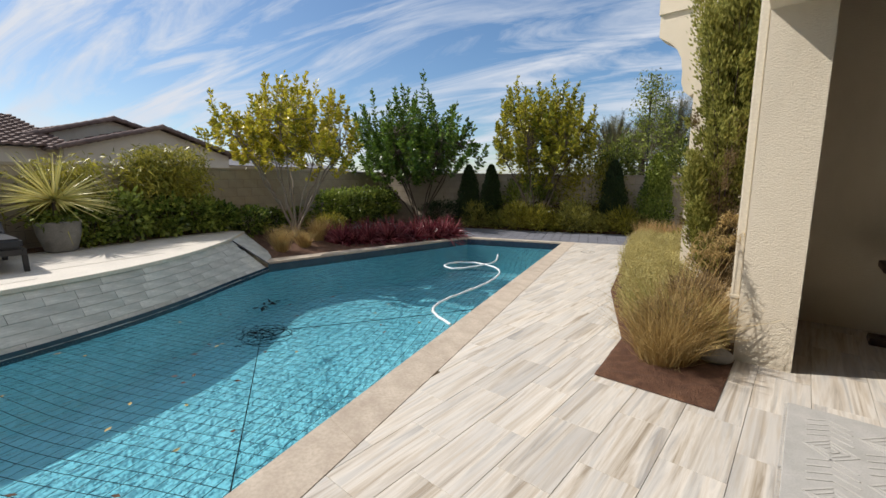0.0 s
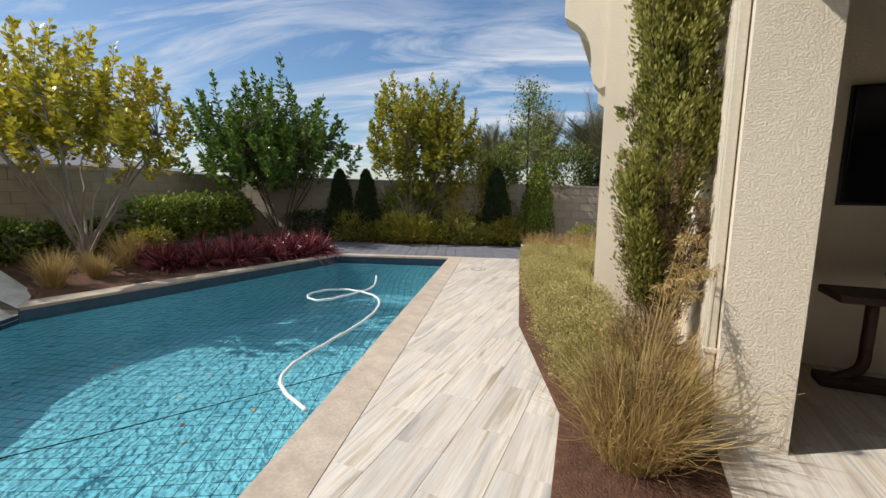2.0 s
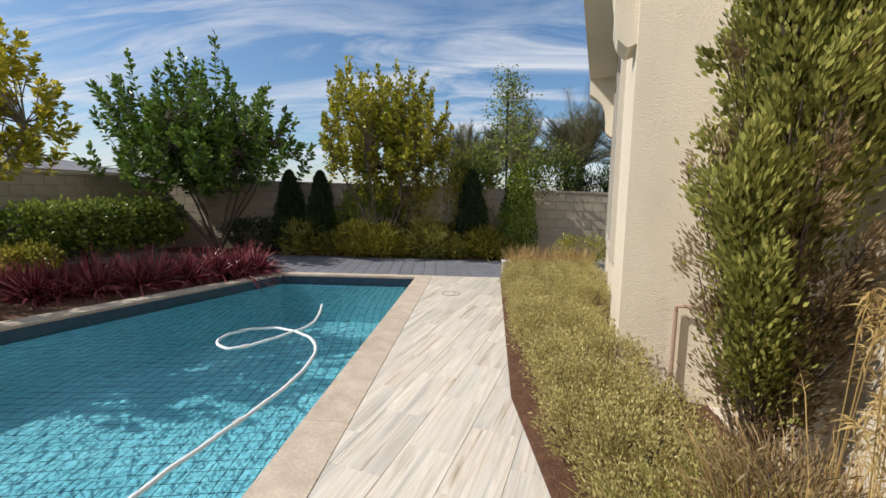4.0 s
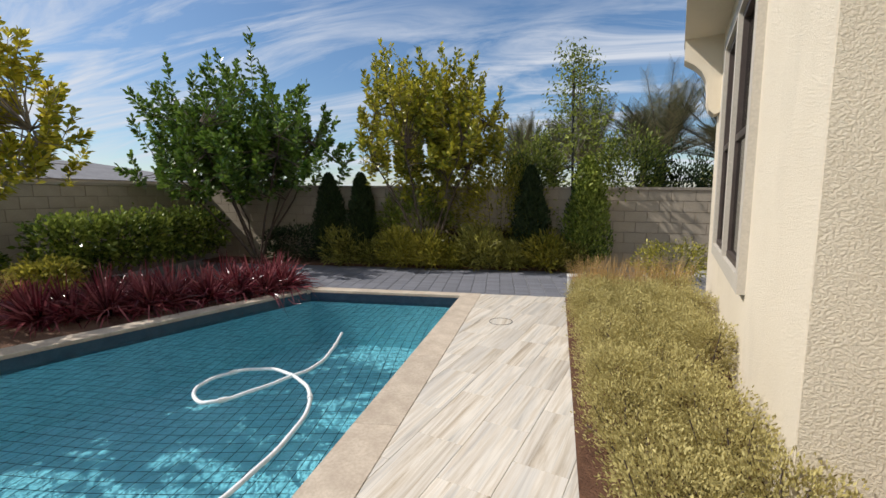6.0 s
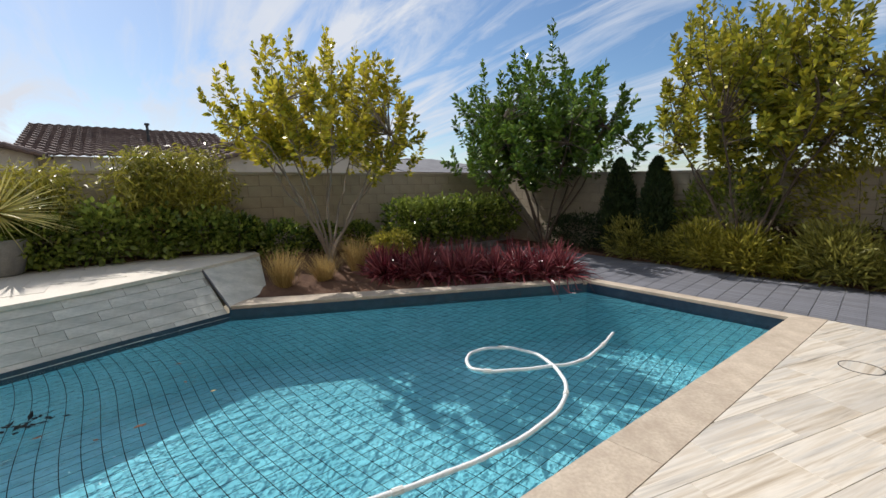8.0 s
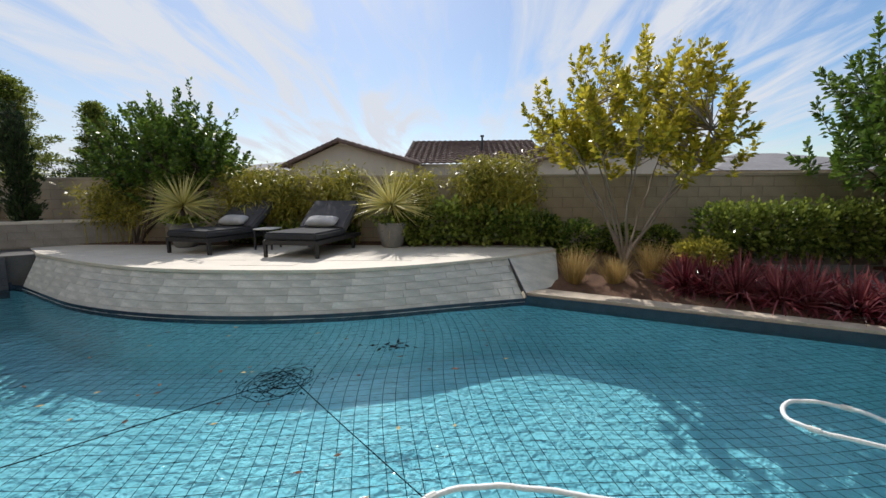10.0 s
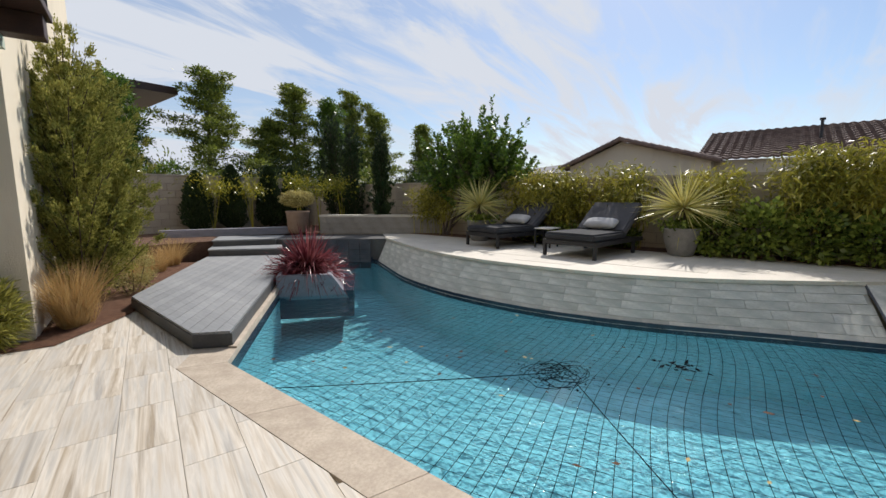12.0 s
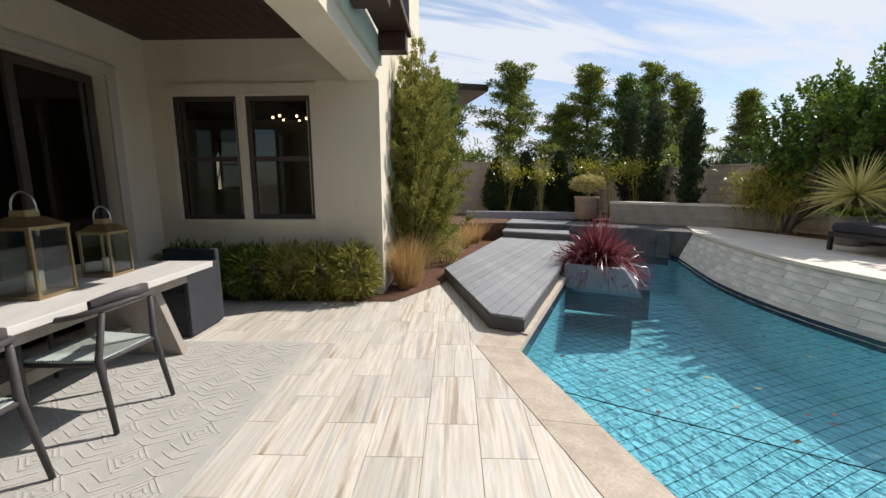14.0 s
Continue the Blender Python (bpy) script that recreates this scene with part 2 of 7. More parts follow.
BOARD_DARK = two_scale("dark_grey_board_edge", (0.07, 0.07, 0.072), (0.11, 0.11, 0.11), 3, 50, 0.6, 0.3, 0.002)
MULCH = two_scale("bark_mulch", (0.10, 0.045, 0.025), (0.20, 0.10, 0.055), 12, 70, 0.95, 1.0, 0.03)
SOIL = two_scale("soil", (0.09, 0.045, 0.028), (0.19, 0.105, 0.065), 5, 45, 0.95, 1.0, 0.03)
GROUND = two_scale("dry_ground", (0.20, 0.17, 0.12), (0.28, 0.24, 0.17), 0.6, 10, 0.95, 0.5, 0.02)
GREY_STONE = two_scale("grey_wall_stone", (0.24, 0.22, 0.20), (0.34, 0.32, 0.29), 3, 50, 0.85, 0.5, 0.005, vary=0.08)
SLATE = two_scale("dark_slate_facing", (0.05, 0.055, 0.07), (0.10, 0.105, 0.125), 4, 50, 0.6, 0.5, 0.005, vary=0.12)
PLANTER_STONE = two_scale("lavender_grey_stone", (0.22, 0.22, 0.26), (0.33, 0.33, 0.38), 3, 40, 0.6, 0.4, 0.004, stretch=(1, 1, 3))
DARK_WOOD = two_scale("dark_stained_wood", (0.035, 0.016, 0.011), (0.07, 0.032, 0.022), 2, 30, 0.5, 0.3, 0.003, stretch=(1, 6, 6))
FRAME_BROWN = two_scale("bronze_window_frame", (0.06, 0.045, 0.04), (0.09, 0.07, 0.06), 4, 60, 0.45, 0.1, 0.001)
TRIM = two_scale("painted_window_trim", (0.50, 0.46, 0.39), (0.56, 0.51, 0.43), 2, 60, 0.7, 0.2, 0.002)
CREAM_PAINT = two_scale("cream_paint", (0.62, 0.56, 0.44), (0.68, 0.61, 0.49), 2, 60, 0.55, 0.1, 0.001)
# indoor dimness is mixed into this grey
ROOM = two_scale("room_shade_grey", (0.16, 0.15, 0.14), (0.20, 0.19, 0.17), 2, 40, 0.9, 0.1, 0.001)
BARK = two_scale("grey_bark", (0.20, 0.16, 0.13), (0.34, 0.29, 0.24), 7, 60, 0.9, 0.7, 0.006, stretch=(1, 1, 0.3))
DARK_BARK = two_scale("dark_bark", (0.07, 0.05, 0.04), (0.13, 0.10, 0.08), 7, 60, 0.9, 0.7, 0.006, stretch=(1, 1, 0.3))
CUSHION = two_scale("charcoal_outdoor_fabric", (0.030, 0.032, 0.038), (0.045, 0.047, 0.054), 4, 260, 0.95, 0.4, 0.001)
CUSHION_BACK = two_scale("paler_charcoal_fabric", (0.07, 0.07, 0.08), (0.10, 0.10, 0.11), 4, 260, 0.95, 0.4, 0.001)
BLACK_METAL = two_scale("dark_powder_coated_metal", (0.02, 0.02, 0.022), (0.03, 0.03, 0.032), 4, 80, 0.5, 0.1, 0.001)
PILLOW = two_scale("pale_grey_pillow_fabric", (0.42, 0.42, 0.43), (0.55, 0.55, 0.56), 5, 200, 0.95, 0.4, 0.001)
POT_GREY = two_scale("weathered_concrete_pot", (0.20, 0.19, 0.18), (0.31, 0.30, 0.28), 6, 60, 0.9, 0.4, 0.003)
POT_TERRA = two_scale("faded_terracotta_pot", (0.36, 0.24, 0.17), (0.45, 0.33, 0.25), 6, 60, 0.9, 0.4, 0.003)
ROOF_TILE = two_scale("clay_roof_tile", (0.12, 0.085, 0.075), (0.24, 0.17, 0.145), 3, 20, 0.85, 0.5, 0.01, vary=0.1)
ROOF_GREY = two_scale("grey_roof_tile", (0.17, 0.165, 0.17), (0.24, 0.235, 0.24), 0.7, 5, 0.9, 0.5, 0.01)
NGH_STUCCO = make_stucco("neighbour_stucco", (0.56, 0.50, 0.42), (0.61, 0.55, 0.46))
NET = two_scale("black_netting", (0.006, 0.008, 0.01), (0.012, 0.014, 0.018), 4, 60, 0.9, 0.1, 0.001, spec=0.02)
HOSE_WHITE = two_scale("white_ribbed_hose", (0.72, 0.75, 0.76), (0.80, 0.82, 0.83), 6, 60, 0.5, 0.1, 0.001)
TABLE_TOP = two_scale("bleached_table_top", (0.55, 0.53, 0.50), (0.63, 0.61, 0.57), 2, 60, 0.7, 0.2, 0.001, stretch=(6, 1, 6))
TABLE_LEG = two_scale("weathered_oak", (0.30, 0.27, 0.23), (0.40, 0.36, 0.31), 3, 50, 0.8, 0.4, 0.002, stretch=(4, 4, 1))
CHAIR_WOOD = two_scale("dark_grey_stained_wood", (0.045, 0.040, 0.042), (0.075, 0.067, 0.068), 4, 60, 0.6, 0.2, 0.001)
ROPE = two_scale("pale_green_rope", (0.33, 0.38, 0.35), (0.42, 0.46, 0.42), 8, 120, 0.9, 0.6, 0.003)
BRASS = two_scale("aged_brass", (0.34, 0.26, 0.14), (0.46, 0.36, 0.21), 6, 60, 0.38, 0.2, 0.001, metal=0.9)
STEEL = two_scale("brushed_steel", (0.60, 0.60, 0.60), (0.70, 0.70, 0.70), 6, 60, 0.3, 0.1, 0.001, metal=1.0)
WAX = two_scale("ivory_candle_wax", (0.74, 0.70, 0.60), (0.80, 0.76, 0.66), 6, 60, 0.6, 0.1, 0.001)
RUG = two_scale("pale_woven_rug", (0.40, 0.39, 0.36), (0.50, 0.48, 0.45), 6, 150, 0.95, 0.8, 0.003)
RUG_RAISED = two_scale("raised_rug_pattern", (0.47, 0.455, 0.42), (0.56, 0.54, 0.50), 9, 150, 0.95, 0.8, 0.003)
SCREEN, _, _b = material("television_glass", 0.12)
_b.inputs["Base Color"].default_value = (0.008, 0.008, 0.01, 1)
PLASTIC_WHITE = two_scale("white_plastic", (0.68, 0.68, 0.66), (0.76, 0.76, 0.74), 6, 60, 0.5, 0.1, 0.001)

LEAF_YELLOW = leaf_material("yellow_green_leaf", (0.10, 0.13, 0.015), (0.36, 0.35, 0.03), (0.74, 0.60, 0.06), 0.34, 0.36)
LEAF_GREEN = leaf_material("deep_green_leaf", (0.018, 0.045, 0.010), (0.055, 0.125, 0.018), (0.22, 0.32, 0.05), 0.28, 0.28)
LEAF_MID = leaf_material("mid_green_leaf", (0.055, 0.085, 0.012), (0.21, 0.24, 0.025), (0.56, 0.48, 0.05), 0.32, 0.32)
LEAF_HEDGE = leaf_material("glossy_hedge_leaf", (0.014, 0.034, 0.008), (0.055, 0.11, 0.018), (0.36, 0.42, 0.08), 0.26, 0.26)
LEAF_BAMBOO = leaf_material("bamboo_leaf", (0.06, 0.07, 0.012), (0.22, 0.22, 0.03), (0.55, 0.48, 0.08), 0.4, 0.3)
LEAF_CYPRESS = leaf_material("cypress_foliage", (0.008, 0.020, 0.008), (0.020, 0.040, 0.013), (0.05, 0.08, 0.022), 0.6, 0.12)
LEAF_JUNIPER = leaf_material("juniper_foliage", (0.07, 0.085, 0.018), (0.24, 0.25, 0.055), (0.46, 0.43, 0.12), 0.85, 0.25, 0.15)
LEAF_JUNIPER_DRY = leaf_material("dry_juniper_foliage", (0.14, 0.09, 0.04), (0.22, 0.15, 0.07), (0.30, 0.22, 0.11), 0.7, 0.2)
LEAF_SHRUB = leaf_material("olive_shrub_leaf", (0.03, 0.042, 0.010), (0.17, 0.18, 0.03), (0.52, 0.48, 0.12), 0.42, 0.28)
LEAF_BROWN = leaf_material("bronze_brown_leaf", (0.025, 0.014, 0.010), (0.06, 0.035, 0.022), (0.14, 0.09, 0.05), 0.5, 0.2)
LEAF_SAGE = leaf_material("yellow_sage_foliage", (0.24, 0.20, 0.075), (0.42, 0.36, 0.13), (0.60, 0.53, 0.24), 0.7, 0.3, 0.2)
LEAF_RED = leaf_material("burgundy_blade", (0.03, 0.005, 0.008), (0.13, 0.014, 0.026), (0.40, 0.13, 0.14), 0.24, 0.28)
LEAF_GRASS = leaf_material("straw_grass_blade", (0.24, 0.15, 0.05), (0.42, 0.29, 0.10), (0.62, 0.46, 0.20), 0.7, 0.3)
LEAF_ORANGE = leaf_material("orange_grass_blade", (0.34, 0.20, 0.07), (0.48, 0.31, 0.12), (0.60, 0.43, 0.20), 0.7, 0.3)
LEAF_YUCCA = leaf_material("variegated_yucca_blade", (0.22, 0.25, 0.06), (0.55, 0.50, 0.12), (0.80, 0.72, 0.34), 0.4, 0.2)
LEAF_PALM = leaf_material("palm_frond", (0.035, 0.045, 0.022), (0.085, 0.10, 0.05), (0.24, 0.21, 0.11), 0.45, 0.2)
LEAF_FAR = leaf_material("feathery_tree_leaf", (0.022, 0.040, 0.012), (0.085, 0.13, 0.025), (0.34, 0.38, 0.06), 0.5, 0.32)
PETAL = leaf_material("white_orchid_petal", (0.62, 0.60, 0.56), (0.72, 0.70, 0.66), (0.8, 0.78, 0.74), 0.6, 0.3)

# ---- building helpers ----
EAST = radians(-15.5)  # the house is turned by this against the pool


def H(a, b, z=0.0):
    """A place in the house's own directions: a towards its right-hand side, b along its long side."""
    c, s = math.cos(EAST), math.sin(EAST)
    return Vector((a * c - b * s, a * s + b * c, z))


def mesh_object(name, bm, mat, parent=None, label="", kind="", smooth=False):
    bm.normal_update()
    me = bpy.data.meshes.new(name)
    bm.to_mesh(me)
    bm.free()
    me.materials.append(mat)
    if smooth:
        me.shade_smooth()
    ob = new(name, me)
    if parent is not None:
        ob.parent = parent
    return tagged(ob, label=label, kind=kind)


def part(name, bm, mat, parent, label="", kind="", smooth=False):
    return mesh_object(name, bm, mat, parent, label, kind, smooth)


def thing(name, label, category, group="", at=(0, 0, 0), rz=0.0):
    e = new(name)
    e.empty_display_size = 0.2
    e.location, e.rotation_euler = at, (0, 0, radians(rz))
    return tagged(e, label=label, category=category, group=group)


def setting(name, bm, mat, label="", smooth=False):
    return mesh_object(name, bm, mat, None, label, "structure", smooth)


def box(bm, x0, x1, y0, y1, z0, z1, m=None, bevel=0.0):
    vs = [bm.verts.new((x, y, z)) for z in (z0, z1) for x, y in ((x0, y0), (x1, y0), (x1, y1), (x0, y1))]
    fs = [bm.faces.new([vs[i] for i in f]) for f in ((3, 2, 1, 0), (4, 5, 6, 7), (0, 1, 5, 4), (1, 2, 6, 5), (2, 3, 7, 6), (3, 0, 4, 7))]
    if bevel:
        es = {e for f in fs for e in f.edges}
        r = bmesh.ops.bevel(bm, geom=list(es), offset=bevel, segments=2, affect="EDGES", profile=0.6)
        vs = list({v for f in r["faces"] for v in f.verts} | {v for v in vs if v.is_valid})
    if m is not None:
        bmesh.ops.transform(bm, matrix=m, verts=vs)
    return vs


def boxed(x0, x1, y0, y1, z0, z1, m=None, bevel=0.0):
    bm = bmesh.new()
    box(bm, x0, x1, y0, y1, z0, z1, m, bevel)
    return bm


HM = Matrix.Rotation(EAST, 4, "Z")  # the house's own frame


def prism(bm, pts, z0, z1, top=None):
    """An upright solid on a polygon. top: other outline for its upper face."""
    lo = [bm.verts.new((p[0], p[1], z0 if len(p) < 3 else p[2])) for p in pts]
    hi = [bm.verts.new((p[0], p[1], z1 if len(p) < 3 else p[2])) for p in (top or [q[:2] for q in pts])]
    n = len(pts)
    bm.faces.new(list(reversed(lo)))
    bm.faces.new(hi)
    for i in range(n):
        bm.faces.new((lo[i], lo[(i + 1) % n], hi[(i + 1) % n], hi[i]))
    return lo + hi


def prismed(pts, z0, z1, top=None):
    bm = bmesh.new()
    prism(bm, pts, z0, z1, top)
    bmesh.ops.recalc_face_normals(bm, faces=bm.faces)
    return bm


def ring_tube(bm, pts, radii, sides=6, cap=True):
    """A tapered tube along points."""
    pts = [Vector(p) for p in pts]
    if not hasattr(radii, "__len__"):
        radii = [radii] * len(pts)
    rings, side = [], None
    for i, p in enumerate(pts):
        d = (pts[min(i + 1, len(pts) - 1)] - pts[max(i - 1, 0)]).normalized()
        if side is None:
            side = d.orthogonal().normalized()
        side = (side - d * side.dot(d)).normalized()
        up = d.cross(side)
        rings.append([bm.verts.new(p + (side * math.cos(a) + up * math.sin(a)) * radii[i]) for a in [2 * math.pi * k / sides for k in range(sides)]])
    for r, s in zip(rings, rings[1:]):
        for k in range(sides):
            bm.faces.new((r[k], r[(k + 1) % sides], s[(k + 1) % sides], s[k]))
    if cap:
        bm.faces.new(list(reversed(rings[0])))
        bm.faces.new(rings[-1])


def lathe(bm, prof, sides=28, at=(0, 0, 0)):
    """Turns (radius, height) pairs about the upright axis."""
    rings = [[bm.verts.new((at[0] + r * math.cos(2 * math.pi * k / sides), at[1] + r * math.sin(2 * math.pi * k / sides), at[2] + z)) for k in range(sides)] for r, z in prof]
    for a, b in zip(rings, rings[1:]):
        for k in range(sides):
            bm.faces.new((a[k], a[(k + 1) % sides], b[(k + 1) % sides], b[k]))
    bm.faces.new(list(reversed(rings[0])))
    bm.faces.new(rings[-1])


def quads_mesh(name, V, mat, parent=None, label="", kind="stuff", quads=None):
    """V: (n, k, 3) strips; k = 4 one quad, k = 6 two quads in a row (pairs)."""
    n, k, _ = V.shape
    me = bpy.data.meshes.new(name)
    if k == 4:
        F = np.arange(n * 4).reshape(n, 4)
    else:
        base = np.arange(n)[:, None] * k
        F = np.concatenate([base + np.array([2 * i, 2 * i + 1, 2 * i + 3, 2 * i + 2]) for i in range(k // 2 - 1)], 0)
    me.vertices.add(n * k)
    me.vertices.foreach_set("co", V.astype(np.float32).ravel())
    me.loops.add(F.size)
    me.loops.foreach_set("vertex_index", F.astype(np.int32).ravel())
    me.polygons.add(len(F))
    me.polygons.foreach_set("loop_start", np.arange(0, F.size, 4, dtype=np.int32))
    me.update(calc_edges=True)
    me.materials.append(mat)
    ob = new(name, me)
    if parent is not None:
        ob.parent = parent
    return tagged(ob, label=label, kind=kind)


def unit(v):
    return v / np.maximum(np.linalg.norm(v, axis=-1, keepdims=True), 1e-9)


def leaves(P, D, length, width, rng, droop=0.15, flat=0.0, widest=0.45):
    """One pointed leaf at each place P along direction D. flat: how far they turn their faces to the sky."""
    n = len(P)
    D = unit(D)
    R = rng.normal(size=(n, 3))
    R[:, 2] += flat * 3
    S = unit(np.cross(D, R))
    L, W = length * rng.uniform(0.7, 1.25, (n, 1)), width * rng.uniform(0.75, 1.2, (n, 1))
    mid = P + D * L * widest
    tip = P + D * L - np.array([0, 0, 1]) * L * droop
    return np.stack([P, mid + S * W / 2, tip, mid - S * W / 2], 1)


def blades(base, out, height, width, rng, bend=0.6, segs=3):
    """Arching blades: they rise from base and lean out to one side."""
    n = len(base)
    t = np.linspace(0, 1, segs + 1)
    up = np.zeros((n, 3))
    up[:, 2] = 1
    side = unit(np.cross(out, up))
    V = []
    for k, s in enumerate(t):
        lean = s * 0.45 + bend * s * s
        c = base + out * height[:, None] * lean[..., None] if np.ndim(lean) else base + out * height[:, None] * lean
        c = c + up * (height * (s - 0.5 * bend * s ** 3))[:, None]
        w = width * (1 - s) ** 0.6 / 2 + 0.0006
        V += [c - side * w, c + side * w]
    return np.stack(V, 1)

# ---- setting: ground, pool, paving ----
WATER_Z, FLOOR_Z = -0.14, -0.85
TERR = 0.44  # height of the raised terrace
# inner edge of the pool's coping, from the wooden deck round to the curved wall
POOL = [(-2.14, -0.44), (-0.31, 1.92), (-0.29, 11.13), (-2.72, 11.10), (-4.80, 6.55)]
BASE = [(-4.80, 6.55), (-4.42, 5.45), (-4.10, 4.60), (-3.90, 3.80), (-3.80, 3.00), (-3.82, 2.15), (-3.97, 1.20), (-4.30, 0.20), (-4.75, -0.65), (-5.38, -1.75)]
TOPC = [(-5.50, 6.36), (-4.80, 5.25), (-4.46, 4.50), (-4.27, 3.80), (-4.21, 3.00), (-4.23, 2.10), (-4.36, 1.25), (-4.66, 0.35), (-5.08, -0.55), (-5.72, -1.77)]


def smooth_line(pts, n=5):
    """A finer line through points."""
    P, out = [Vector(p) for p in pts], []
    for i in range(len(P) - 1):
        a, b, c, d = P[max(i - 1, 0)], P[i], P[i + 1], P[min(i + 2, len(P) - 1)]
        for k in range(n):
            t = k / n
            out.append(0.5 * (2 * b + (c - a) * t + (2 * a - 5 * b + 4 * c - d) * t * t + (3 * b - a - 3 * c + d) * t ** 3))
    return out + [P[-1]]


BASE_S, TOP_S = smooth_line(BASE), smooth_line(TOPC)
W_FACE, N_FACE, S_FACE = -7.4, 13.95, -8.0

setting("ground", boxed(-400, 400, -400, 400, -2.2, -1.9), GROUND, "dry ground reaching the horizon")

# the pool's shell: floor and sides
outline = [Vector(p) for p in POOL[:4]] + [Vector(p) for p in BASE_S] + [Vector((-5.45, -2.0)), Vector((-4.05, -3.7)), Vector((-3.2, -2.4))]
bm = bmesh.new()
fl = [bm.verts.new((p.x, p.y, FLOOR_Z)) for p in outline]
bm.faces.new(fl)
setting("pool_floor", bm, PLASTER, "pale blue plastered pool floor")
bm = bmesh.new()
tile = bmesh.new()
n = len(outline)
for i in range(n):
    a, b = outline[i], outline[(i + 1) % n]
    for target, z0, z1 in ((bm, FLOOR_Z, WATER_Z - 0.04), (tile, WATER_Z - 0.04, -0.072 if 4 <= i <= 4 + len(BASE_S) - 1 else -0.03)):
        target.faces.new([target.verts.new(q) for q in ((a.x, a.y, z0), (b.x, b.y, z0), (b.x, b.y, z1), (a.x, a.y, z1))])
setting("pool_wall", bm, PLASTER, "pale blue plastered pool sides")
setting("waterline_tile", tile, DARK_TILE, "dark blue glazed waterline tile band")
bm = bmesh.new()
wv = [bm.verts.new((p.x, p.y, WATER_Z)) for p in outline]
bm.faces.new(wv)
setting("water", bm, WATER, "clear turquoise pool water with small ripples")


def sheet(name, pts, z, mat, label, thick=0.25):
    return setting(name, prismed(pts, z - thick, z), mat, label)


sheet("deck_bed", [(-0.27, 1.6), (0.4, 1.1), (-0.2, -6), (9, -6), (9, 11.31), (-0.27, 11.31)], -0.022, GROUT, "mortar bed under the stone deck")
sheet("pavement_bed", [(-7.4, 11.32), (9, 11.32), (9, 14.1), (-7.4, 14.1)], -0.007, JOINT, "pale joints between charcoal pavers", 0.4)
sheet("pavement_bed_west", [(-5.6, 7.6), (-2.9, 11.33), (-6.74, 11.33), (-6.74, 7.6)], -0.008, JOINT, "pale joints between charcoal pavers", 0.4)


def offset_pair(a, b, d):
    """The line a-b moved d to its left."""
    u = (Vector(b) - Vector(a)).normalized()
    v = Vector((-u.y, u.x)) * d
    return Vector(a) + v, Vector(b) + v


def coping_run(a, b, width, ca, cb, pieces):
    """Slabs of coping from a to b, as wide as width to the right of the way; ca, cb: outer corners at the ends."""
    a, b, ca, cb = Vector(a), Vector(b), Vector(ca), Vector(cb)
    for k in range(pieces):
        s, t = k / pieces + 0.0011 / (b - a).length, (k + 1) / pieces - 0.0011 / (b - a).length
        yield [a.lerp(b, s), a.lerp(b, t), ca.lerp(cb, t), ca.lerp(cb, s)]


bm = bmesh.new()
for o in ([(-0.32, 1.91), (-0.30, 11.14), (-0.02, 11.31), (-0.0, 1.70)], [(-2.13, -0.45), (-0.33, 1.89), (0.0, 1.69), (-1.89, -0.64)], [(-0.31, 11.16), (-0.03, 11.31), (-2.81, 11.31), (-2.70, 11.13)], [(-2.72, 11.12), (-2.82, 11.31), (-5.12, 6.80), (-4.84, 6.60)]):
    prism(bm, o, -0.30, -0.053)
bmesh.ops.recalc_face_normals(bm, faces=bm.faces)
coping = setting("coping", bm, GROUT, "mortar under the pool coping")
RUNS = [((-0.33, 1.90), (-0.31, 11.15), (0.0, 1.70), (-0.03, 11.32), 8), ((-2.14, -0.44), (-0.33, 1.90), (-1.90, -0.65), (0.0, 1.70), 3),
        ((-0.31, 11.15), (-2.71, 11.12), (-0.03, 11.32), (-2.82, 11.32), 3), ((-2.71, 11.12), (-4.84, 6.57), (-2.82, 11.32), (-5.13, 6.80), 5)]

# terrace behind the curved wall, in one slab, with its curved coping
terr = [(p.x, p.y) for p in TOP_S] + [(-6.6, -2.9), (W_FACE, -3.6), (W_FACE, 7.3), (-6.3, 7.3)]
sheet("terrace", terr, TERR - 0.006, TERRACE, "pale stone terrace", 0.6)
bm = bmesh.new()
inner = [p + Vector((-0.02, 0)) for p in TOP_S]
for i in range(len(TOP_S) - 1):
    a, b = TOP_S[i], TOP_S[i + 1]
    u = (b - a).normalized()
    o = Vector((-u.y, u.x))
    if i == 0:
        ua = u
    ub = (TOP_S[min(i + 2, len(TOP_S) - 1)] - TOP_S[i]).normalized()
    pa, pb = a + Vector((-ua.y, ua.x)) * 0.03, b + Vector((-ub.y, ub.x)) * 0.03
    qa, qb = a - Vector((-ua.y, ua.x)) * 0.28, b - Vector((-ub.y, ub.x)) * 0.28
    ua = ub
    prism(bm, [pa, pb, qb, qa], TERR - 0.045, TERR)
bmesh.ops.remove_doubles(bm, verts=bm.verts, dist=0.0005)
bmesh.ops.recalc_face_normals(bm, faces=bm.faces)
curb = setting("terrace_coping", bm, TERRACE, "thin pale stone edging along the curved wall")

